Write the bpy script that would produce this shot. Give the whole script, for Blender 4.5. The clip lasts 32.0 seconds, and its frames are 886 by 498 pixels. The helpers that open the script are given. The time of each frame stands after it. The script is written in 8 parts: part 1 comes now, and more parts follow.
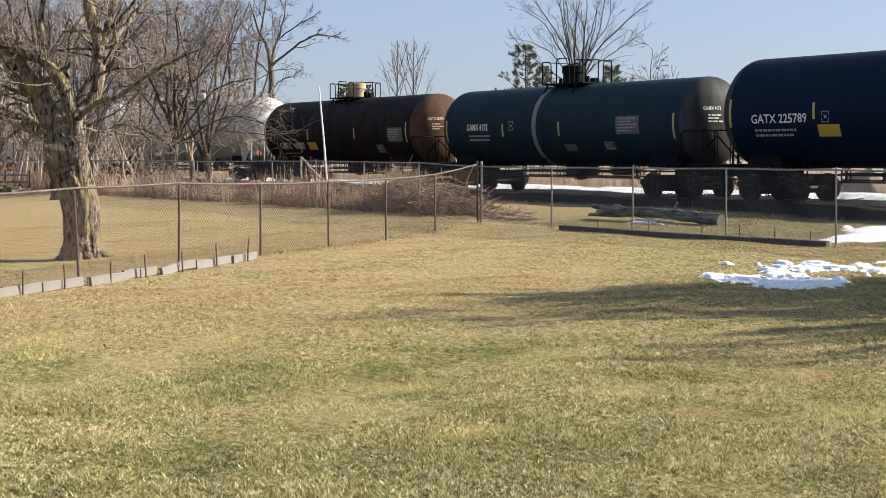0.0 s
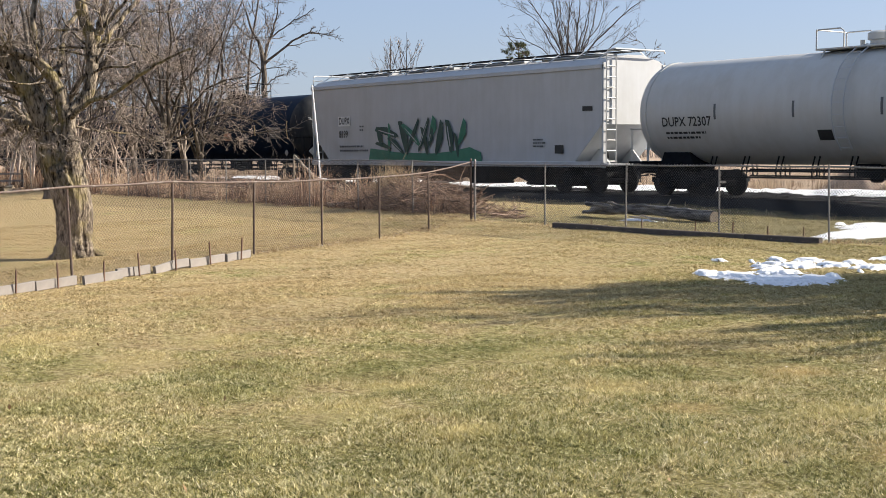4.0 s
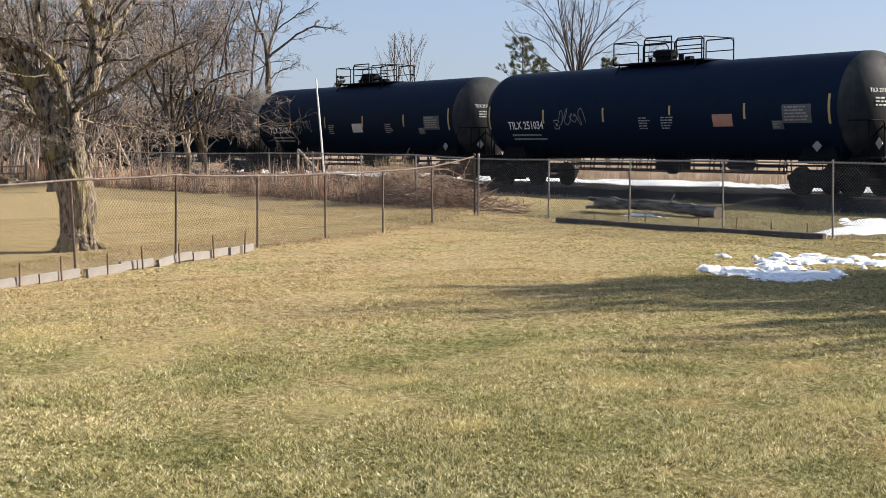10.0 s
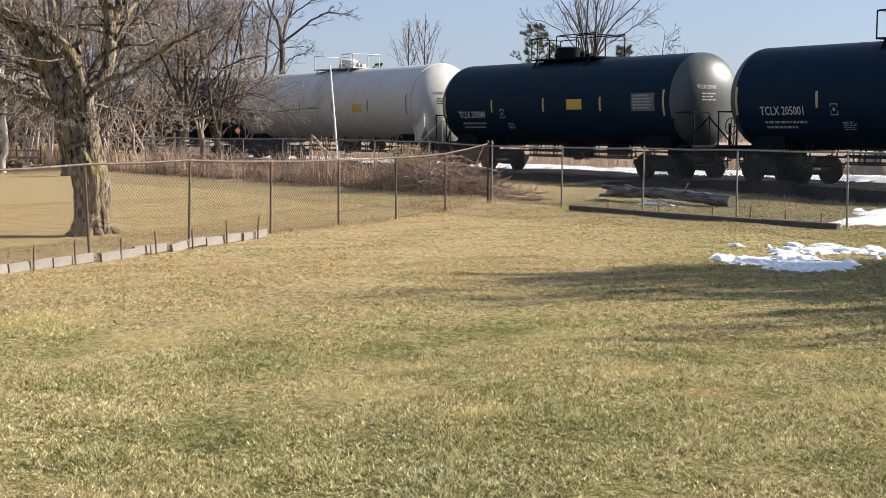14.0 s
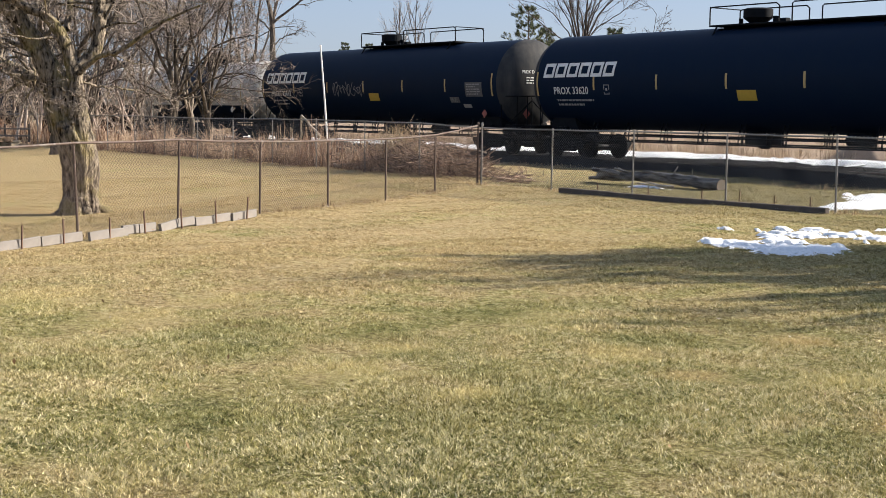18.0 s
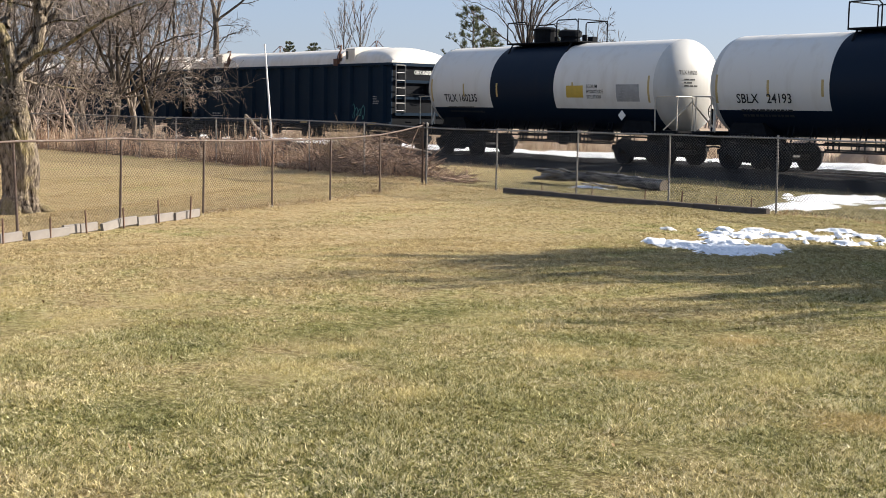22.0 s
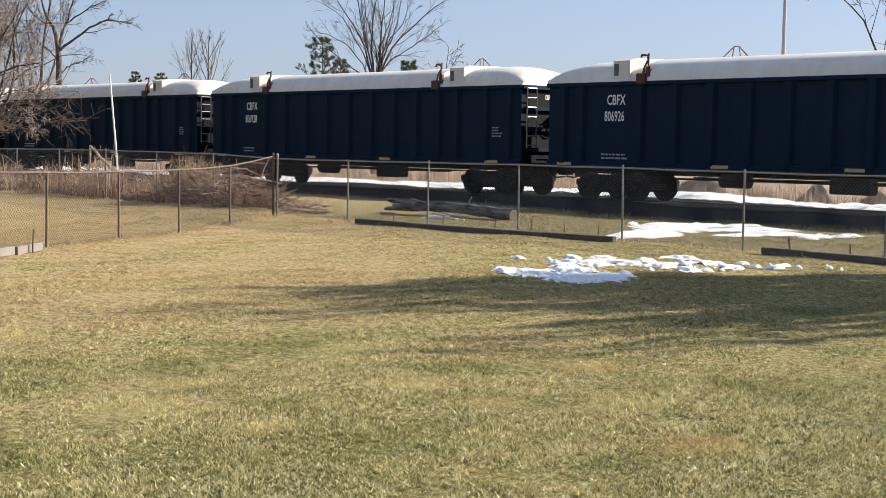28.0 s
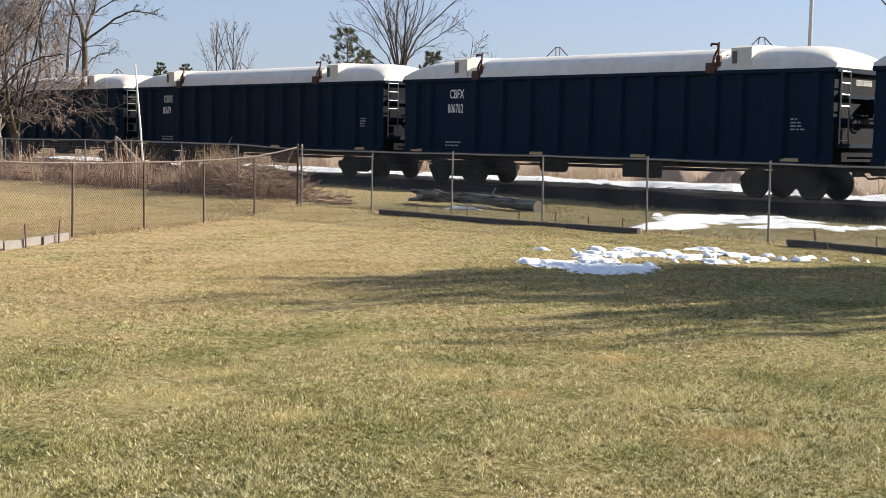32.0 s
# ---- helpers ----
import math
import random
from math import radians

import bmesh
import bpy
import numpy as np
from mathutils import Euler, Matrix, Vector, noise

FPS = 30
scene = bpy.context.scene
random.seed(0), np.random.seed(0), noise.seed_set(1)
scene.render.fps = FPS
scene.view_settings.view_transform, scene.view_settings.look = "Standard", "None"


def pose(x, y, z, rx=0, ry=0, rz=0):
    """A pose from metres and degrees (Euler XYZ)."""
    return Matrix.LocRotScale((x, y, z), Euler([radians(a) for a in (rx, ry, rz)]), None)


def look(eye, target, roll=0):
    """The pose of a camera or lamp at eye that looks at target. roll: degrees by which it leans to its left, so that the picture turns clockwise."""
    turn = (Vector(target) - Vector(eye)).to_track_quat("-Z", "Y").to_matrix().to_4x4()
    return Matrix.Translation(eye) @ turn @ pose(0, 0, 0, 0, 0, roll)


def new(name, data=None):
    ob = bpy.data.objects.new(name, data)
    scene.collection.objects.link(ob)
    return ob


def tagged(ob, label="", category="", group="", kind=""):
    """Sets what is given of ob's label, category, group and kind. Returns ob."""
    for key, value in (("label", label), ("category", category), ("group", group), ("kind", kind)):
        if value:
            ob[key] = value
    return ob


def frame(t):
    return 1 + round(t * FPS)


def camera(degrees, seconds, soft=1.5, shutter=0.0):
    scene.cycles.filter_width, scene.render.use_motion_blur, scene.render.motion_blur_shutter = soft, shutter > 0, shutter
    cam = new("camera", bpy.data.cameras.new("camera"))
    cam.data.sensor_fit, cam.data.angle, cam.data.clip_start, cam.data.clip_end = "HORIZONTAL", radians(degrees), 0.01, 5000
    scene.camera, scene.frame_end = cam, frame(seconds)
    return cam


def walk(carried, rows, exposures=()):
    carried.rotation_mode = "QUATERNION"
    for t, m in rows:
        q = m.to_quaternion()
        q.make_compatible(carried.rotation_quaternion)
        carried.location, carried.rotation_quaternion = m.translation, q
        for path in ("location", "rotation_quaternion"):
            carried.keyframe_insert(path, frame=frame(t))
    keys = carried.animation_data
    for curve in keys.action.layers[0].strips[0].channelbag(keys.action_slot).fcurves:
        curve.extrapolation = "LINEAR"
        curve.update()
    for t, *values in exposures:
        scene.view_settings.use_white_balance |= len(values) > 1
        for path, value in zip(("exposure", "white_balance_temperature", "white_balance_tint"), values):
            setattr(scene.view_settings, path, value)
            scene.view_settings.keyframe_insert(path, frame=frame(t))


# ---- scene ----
cam = camera(37.65, 32.0, soft=0.8)
EYE = 1.5
# seconds, tilt, lean, turn of a camera held by someone who stands in the yard and follows the train
TURNS = [
    (0.0, 85.756, 0.218, 53.248), (0.5, 85.832, 0.262, 53.116), (1.0, 85.85, 0.249, 53.128),
    (1.5, 85.819, 0.246, 53.154), (2.0, 85.742, 0.289, 53.161), (2.5, 85.688, 0.224, 53.083),
    (3.0, 85.703, 0.275, 53.006), (3.5, 85.704, 0.38, 52.97), (5.5, 85.464, 0.119, 52.977),
    (6.0, 85.379, 0.075, 53.053), (6.5, 85.274, 0.068, 53.033), (7.0, 85.13, 0.012, 52.923),
    (7.5, 84.993, -0.073, 52.876), (8.0, 84.928, -0.124, 52.82), (8.5, 84.965, -0.114, 52.831),
    (9.0, 85.133, 0.0, 52.952), (9.5, 85.348, 0.194, 53.085), (10.0, 85.41, 0.141, 53.118),
    (10.5, 85.332, -0.038, 53.146), (11.0, 85.332, -0.111, 53.192), (11.5, 85.338, -0.213, 53.315),
    (12.0, 85.262, -0.116, 53.572), (12.5, 85.205, 0.036, 53.801), (13.0, 85.082, -0.112, 53.831),
    (13.5, 84.949, -0.19, 53.763), (14.0, 84.839, -0.239, 53.718), (14.5, 84.777, -0.272, 53.73),
    (16.5, 84.462, -0.378, 53.668), (17.0, 84.21, -0.501, 53.544), (17.5, 84.066, -0.574, 53.41),
    (18.0, 84.028, -0.697, 53.288), (18.5, 83.954, -0.776, 53.103), (19.0, 83.886, -0.778, 52.744),
    (19.5, 83.813, -0.684, 52.22), (20.0, 83.875, -0.421, 51.394), (20.5, 84.239, -0.554, 51.033),
    (21.0, 84.48, -0.78, 50.945), (21.5, 84.218, -0.918, 50.923), (22.0, 84.061, -0.968, 50.873),
    (22.5, 84.198, -1.031, 50.927), (23.0, 84.364, -1.079, 51.074), (23.5, 84.458, -1.027, 51.067),
    (24.0, 84.695, -1.053, 50.921), (24.5, 84.731, -1.054, 50.732), (25.0, 84.534, -1.259, 50.49),
    (25.5, 84.524, -1.439, 50.078), (26.0, 84.903, -1.653, 48.723), (26.5, 85.12, -1.658, 46.673),
    (28.5, 85.531, -0.82, 44.244), (29.0, 85.65, -0.809, 44.741), (29.5, 85.577, -0.851, 45.11),
    (30.0, 85.414, -0.841, 45.366), (30.5, 85.248, -0.92, 45.489), (31.0, 85.189, -0.853, 45.46),
    (31.5, 85.159, -0.857, 45.375), (32.0, 85.099, -0.943, 45.385),
]
walk(cam, [(t, pose(0, 0, EYE, rx, ry, rz)) for t, rx, ry, rz in TURNS], exposures=[(0, 1.25), (32, 1.25)])

# ---- world and sun: clear late-winter sky, low sun beyond the track ----
SUN_EL, SUN_AZ = radians(27.0), math.atan2(0.40, 0.92)
world = bpy.data.worlds.new("sky")
scene.world = world
world.use_nodes = True
wn = world.node_tree.nodes
sky = wn.new("ShaderNodeTexSky")
sky.sky_type, sky.sun_disc = "NISHITA", False
sky.sun_elevation, sky.sun_rotation = SUN_EL, SUN_AZ
sky.air_density, sky.dust_density, sky.ozone_density = 1.0, 0.8, 3.0
tint = wn.new("ShaderNodeMix")
tint.data_type, tint.blend_type = "RGBA", "MULTIPLY"
tint.inputs[0].default_value, tint.inputs[7].default_value = 1.0, (1.01, 0.96, 1.14, 1)
world.node_tree.links.new(sky.outputs[0], tint.inputs[6])
# thin high haze evens out the blue
haze = wn.new("ShaderNodeMix")
haze.data_type = "RGBA"
haze.inputs[0].default_value, haze.inputs[7].default_value = 0.5, (3.75, 4.65, 5.95, 1)
world.node_tree.links.new(tint.outputs[2], haze.inputs[6])
world.node_tree.links.new(haze.outputs[2], wn["Background"].inputs[0])
wn["Background"].inputs[1].default_value = 0.053
sun_data = bpy.data.lights.new("sun", "SUN")
sun_data.energy, sun_data.angle, sun_data.color = 5.0, radians(0.5), (1.0, 0.91, 0.78)
sun = new("sun", sun_data)
SUN_DIR = Vector((math.sin(SUN_AZ) * math.cos(SUN_EL), math.cos(SUN_AZ) * math.cos(SUN_EL), math.sin(SUN_EL)))
sun.matrix_world = look(SUN_DIR * 100, (0, 0, 0))

# ---- plan ----
RAIL_Y, RAIL_Z = 32.72, -0.04      # centre line and rail top of the track, which runs along x
FENCE_Y, POST_X0, BAY = 17.2, -21.68, 2.25   # back fence along the railway; its corner post and bay
SIDE = Vector((-0.46, 0.888, 0)).normalized()  # side fence runs along this to the corner post
SPEED, GAIN = 11.105, 0.0004       # the train's pace at 16 s, metres a second, and its slight gain


def gone(t):
    """How far the train has come at t seconds, against its place at 16 s."""
    return SPEED * ((t - 16) + GAIN * (t - 16) ** 2)


def smooth(a, b, x):
    u = np.clip((x - a) / (b - a), 0, 1)
    return u * u * (3 - 2 * u)


def lie(x, y):
    """Height of the ground."""
    x, y = np.asarray(x, float), np.asarray(y, float)
    side = (x + 21.68) * 0.888 + (y - 17.2) * 0.46          # distance from the side fence, + in the own yard
    z = -0.12 * np.exp(-((side - 0.2) / 3.0) ** 2) * smooth(17.5, 13.5, y) * smooth(-40, -22, x)
    z = z - 0.16 * smooth(-1, -4, side) * smooth(17, 9, y) * smooth(-45, -25, x)
    z = z + 0.09 * smooth(-21, -24, x) * smooth(14, 18, y)
    z = z + 0.025 * np.sin(x * 0.71 + 1) * np.cos(y * 0.63) + 0.012 * np.sin(x * 2.3 + y * 1.7)
    z = z - 0.25 * smooth(22.5, 25.5, y) * smooth(29.6, 27.5, y) - 0.12 * smooth(28.5, 30, y)
    z = z - 0.05 * smooth(35.5, 37.5, y)
    return z


# ---- building helpers ----
class Geo:
    """Vertices and faces of one mesh."""

    def __init__(self):
        self.v, self.f = [], []

    def add(self, verts, faces):
        n = len(self.v)
        self.v.extend(tuple(p) for p in verts)
        self.f.extend(tuple(i + n for i in q) for q in faces)
        return self

    def box(self, c, s, m=None, bevel=0.0):
        """A box of size s about c; with bevel its edges along the longest side are cut."""
        hx, hy, hz = s[0] / 2, s[1] / 2, s[2] / 2
        if bevel <= 0:
            pts = [Vector((x, y, z)) for x in (-hx, hx) for y in (-hy, hy) for z in (-hz, hz)]
            fs = [(0, 1, 3, 2), (4, 6, 7, 5), (0, 4, 5, 1), (2, 3, 7, 6), (0, 2, 6, 4), (1, 5, 7, 3)]
        else:
            b = min(bevel, hx * 0.9, hy * 0.9, hz * 0.9)
            pts, fs = [], []
            for x in (-hx, hx):
                pts += [Vector((x, y, z)) for y, z in ((-hy + b, -hz), (hy - b, -hz), (hy, -hz + b), (hy, hz - b), (hy - b, hz), (-hy + b, hz), (-hy, hz - b), (-hy, -hz + b))]
            fs = [tuple(range(7, -1, -1)), tuple(range(8, 16))] + [(i, (i + 1) % 8, 8 + (i + 1) % 8, 8 + i) for i in range(8)]
        if m is not None:
            pts = [m @ p for p in pts]
        c = Vector(c)
        return self.add([p + c for p in pts], fs)

    def tube(self, path, radii, n=6, caps=True):
        """A round bar along a path."""
        path = [Vector(p) for p in path]
        if not hasattr(radii, "__len__"):
            radii = [radii] * len(path)
        base, k = len(self.v), len(path)
        side = None
        for i, p in enumerate(path):
            d = (path[min(i + 1, k - 1)] - path[max(i - 1, 0)])
            d = d.normalized() if d.length > 1e-9 else Vector((0, 0, 1))
            if side is None:
                side = d.orthogonal().normalized()
            else:
                side = (side - d * side.dot(d))
                side = side.normalized() if side.length > 1e-6 else d.orthogonal().normalized()
            up = d.cross(side)
            for j in range(n):
                a = 2 * math.pi * j / n
                self.v.append(tuple(p + (side * math.cos(a) + up * math.sin(a)) * radii[i]))
        for i in range(k - 1):
            for j in range(n):
                a, b = base + i * n + j, base + i * n + (j + 1) % n
                self.f.append((a, b, b + n, a + n))
        if caps:
            self.f.append(tuple(base + j for j in range(n - 1, -1, -1)))
            self.f.append(tuple(base + (k - 1) * n + j for j in range(n)))
        return self

    def spin_x(self, profile, n=48, yc=0.0, zc=0.0):
        """A solid turned about the x axis from (x, radius) pairs."""
        base = len(self.v)
        for x, r in profile:
            for j in range(n):
                a = 2 * math.pi * j / n
                self.v.append((x, yc + r * math.cos(a), zc + r * math.sin(a)))
        for i in range(len(profile) - 1):
            for j in range(n):
                a, b = base + i * n + j, base + i * n + (j + 1) % n
                self.f.append((a, a + n, b + n, b))
        self.f.append(tuple(base + j for j in range(n)))
        self.f.append(tuple(base + (len(profile) - 1) * n + j for j in range(n - 1, -1, -1)))
        return self

    def spin_z(self, profile, n=20, c=(0, 0, 0)):
        """A solid turned about the z axis from (radius, z) pairs."""
        base = len(self.v)
        for r, z in profile:
            for j in range(n):
                a = 2 * math.pi * j / n
                self.v.append((c[0] + r * math.cos(a), c[1] + r * math.sin(a), c[2] + z))
        for i in range(len(profile) - 1):
            for j in range(n):
                a, b = base + i * n + j, base + i * n + (j + 1) % n
                self.f.append((a, b, b + n, a + n))
        self.f.append(tuple(base + j for j in range(n - 1, -1, -1)))
        self.f.append(tuple(base + (len(profile) - 1) * n + j for j in range(n)))
        return self

    def slab(self, outline, thick, m):
        """A flat plate: the outline in the plane x, z of m, thick along its y."""
        n = len(outline)
        pts = [m @ Vector((x, -thick / 2, z)) for x, z in outline] + [m @ Vector((x, thick / 2, z)) for x, z in outline]
        fs = [tuple(range(n)), tuple(range(2 * n - 1, n - 1, -1))] + [(i, i + n, (i + 1) % n + n, (i + 1) % n) for i in range(n)]
        return self.add(pts, fs)

    def mesh(self, name, mat, shade=False):
        me = bpy.data.meshes.new(name)
        me.from_pydata(self.v, [], self.f)
        if mat is not None:
            me.materials.append(mat)
        if shade:
            me.polygons.foreach_set("use_smooth", [True] * len(me.polygons))
            me.set_sharp_from_angle(angle=radians(40))
        me.update()
        return me


def part(name, geo, mat, parent=None, label="", shade=False, at=None):
    """Links a mesh as one part under its thing or part."""
    me = geo if isinstance(geo, bpy.types.Mesh) else geo.mesh(name, mat, shade)
    ob = new(name, me)
    if parent is not None:
        ob.parent = parent
    if at is not None:
        ob.matrix_local = at
    if name in ("stencil", "wire_fringe", "branch_mass", "twig_mass", "wire_mesh"):
        tagged(ob, kind="stuff")
    return tagged(ob, label)


def thing(name, at, label, category, group="", kind=""):
    ob = new(name)
    ob.empty_display_size = 0.3
    ob.matrix_world = at
    return tagged(ob, label, category, group, kind)


def bulk(name, verts, faces, mat):
    """A mesh from numpy arrays of vertices and of equal-sided faces."""
    me = bpy.data.meshes.new(name)
    k = faces.shape[1]
    me.vertices.add(len(verts))
    me.vertices.foreach_set("co", np.ascontiguousarray(verts, np.float32).ravel())
    me.loops.add(faces.size)
    me.loops.foreach_set("vertex_index", np.ascontiguousarray(faces, np.int32).ravel())
    me.polygons.add(len(faces))
    me.polygons.foreach_set("loop_start", np.arange(0, faces.size, k, dtype=np.int32))
    me.update(calc_edges=True)
    me.materials.append(mat)
    return me


# ---- materials ----
class Nodes:
    def __init__(self, name):
        self.m = bpy.data.materials.new(name)
        self.m.use_nodes = True
        self.t = self.m.node_tree
        self.b = self.t.nodes["Principled BSDF"]
        self.pos = None

    def n(self, kind, **inputs):
        node = self.t.nodes.new("ShaderNode" + kind)
        for key, value in inputs.items():
            self.put(node.inputs[key.replace("_", " ")], value)
        return node

    def put(self, socket, value):
        if isinstance(value, bpy.types.NodeSocket):
            self.t.links.new(value, socket)
        else:
            socket.default_value = value

    def where(self, world_space):
        if world_space:
            return self.n("NewGeometry").outputs["Position"]
        return self.n("TexCoord").outputs["Object"]

    def noise(self, scale, detail=4.0, rough=0.55, world_space=False, stretch=None):
        p = self.where(world_space)
        if stretch:
            p = self.n("Mapping", Vector=p, Scale=stretch).outputs[0]
        return self.n("TexNoise", Vector=p, Scale=scale, Detail=detail, Roughness=rough).outputs["Fac"]

    def ramp(self, fac, stops):
        node = self.n("ValToRGB", Fac=fac)
        el = node.color_ramp.elements
        while len(el) < len(stops):
            el.new(0.5)
        for e, (p, c) in zip(el, stops):
            e.position, e.color = p, (*c, 1) if len(c) == 3 else c
        return node.outputs["Color"]

    def mix(self, fac, a, b, how="MIX"):
        node = self.t.nodes.new("ShaderNodeMix")
        node.data_type, node.blend_type = "RGBA", how
        self.put(node.inputs[0], fac)
        self.put(node.inputs[6], (*a, 1) if isinstance(a, tuple) and len(a) == 3 else a)
        self.put(node.inputs[7], (*b, 1) if isinstance(b, tuple) and len(b) == 3 else b)
        return node.outputs[2]

    def step(self, fac, low, high):
        return self.n("MapRange", Value=fac, From_Min=low, From_Max=high).outputs[0]

    def math(self, op, a, b=0.0):
        node = self.t.nodes.new("ShaderNodeMath")
        node.operation = op
        self.put(node.inputs[0], a)
        self.put(node.inputs[1], b)
        return node.outputs[0]

    def bump(self, height, strength=0.3, distance=0.01):
        node = self.n("Bump", Height=height, Strength=strength, Distance=distance)
        self.put(self.b.inputs["Normal"], node.outputs[0])

    def done(self, color, rough=0.6, metal=0.0, spec=0.5):
        self.put(self.b.inputs["Base Color"], (*color, 1) if isinstance(color, tuple) and len(color) == 3 else color)
        self.put(self.b.inputs["Roughness"], rough)
        self.put(self.b.inputs["Metallic"], metal)
        self.put(self.b.inputs["Specular IOR Level"], spec)
        return self.m

    def thin(self, color, share):
        """Thin dry leaf: part of the light comes through."""
        t, m = self.m.node_tree.nodes.new("ShaderNodeBsdfTranslucent"), self.m.node_tree.nodes.new("ShaderNodeMixShader")
        self.put(t.inputs["Color"], color)
        m.inputs[0].default_value = share
        out = next(n for n in self.m.node_tree.nodes if n.type == "OUTPUT_MATERIAL")
        links = self.m.node_tree.links
        links.new(self.b.outputs[0], m.inputs[1])
        links.new(t.outputs[0], m.inputs[2])
        links.new(m.outputs[0], out.inputs[0])
        return self.m


def painted(name, color, dirt, amount=0.35, rough=0.4, streak=True, spec=0.5):
    """Car paint with road dirt in vertical runs and a fine orange-peel relief."""
    k = Nodes(name)
    big = k.noise(0.9, 5, 0.6)
    runs = k.noise(3.0, 4, 0.6, stretch=(1, 1, 0.12)) if streak else big
    f = k.math("MULTIPLY", k.step(k.math("ADD", k.math("MULTIPLY", big, 0.5), k.math("MULTIPLY", runs, 0.5)), 0.42, 0.66), amount)
    c = k.mix(f, color, dirt)
    k.bump(k.noise(14, 3), 0.06, 0.01)
    return k.done(c, rough, spec=spec)


def plain(name, color, rough=0.6, metal=0.0, vary=0.25, scale=8.0, bump=0.15, spec=0.5):
    """One colour with a slight mottle at two scales."""
    k = Nodes(name)
    f = k.math("MULTIPLY", k.math("ADD", k.noise(scale, 4), k.noise(scale * 0.13, 2)), 0.5)
    dark = tuple(x * (1 - vary) for x in color)
    light = tuple(min(1, x * (1 + vary)) for x in color)
    c = k.ramp(f, [(0.3, dark), (0.7, light)])
    k.bump(k.noise(scale * 4, 3), bump, 0.004)
    return k.done(c, rough, metal, spec)


def wear(name, color, rust, cut=0.55, rough=0.6, metal=0.0, scale=20.0):
    """Weathered metal: a colour broken by rust spots."""
    k = Nodes(name)
    f = k.step(k.noise(scale, 6, 0.7), cut - 0.06, cut + 0.06)
    fine = k.noise(scale * 5, 3)
    c = k.mix(f, k.mix(fine, color, tuple(x * 0.7 for x in color)), k.mix(fine, rust, tuple(x * 0.5 for x in rust)))
    k.bump(fine, 0.2, 0.002)
    return k.done(c, rough, metal)


# worn or mossy yellow spots and lush spots of the lawn: x, y, half width across and along the view
PALE_SPOTS = [(-8.88, 3.86, 0.42, 0.6), (-6.31, 4.03, 0.40, 0.36), (-9.5, 4.76, 0.34, 0.46), (-7.12, 6.33, 0.36, 0.47), (-5.8, 5.72, 0.26, 0.28), (-5.37, 4.17, 0.2, 0.22), (-10.16, 3.55, 0.6, 0.7), (-4.45, 6.11, 0.28, 0.25), (-6.82, 4.74, 0.24, 0.2)]
RUSTY_SPOTS = [(-5.52, 7.11, 0.26, 0.33), (-5.08, 5.6, 0.24, 0.22), (-3.51, 5.49, 0.34, 0.22)]
LUSH_SPOTS = [(-8.2, 4.34, 0.5, 0.56), (-7.5, 4.97, 0.55, 0.43), (-7.69, 6.25, 0.42, 0.34), (-7.41, 2.78, 0.5, 0.42), (-5.75, 4.67, 0.38, 0.34), (-4.76, 4.46, 0.55, 0.44), (-7.24, 3.82, 0.4, 0.31), (-6.24, 7.35, 0.5, 0.38), (-5.75, 2.87, 0.46, 0.38), (-6.04, 6.38, 0.45, 0.31), (-6.02, 11.17, 0.5, 0.5), (-3.54, 5.0, 0.36, 0.27), (-4.14, 7.29, 0.46, 0.41)]


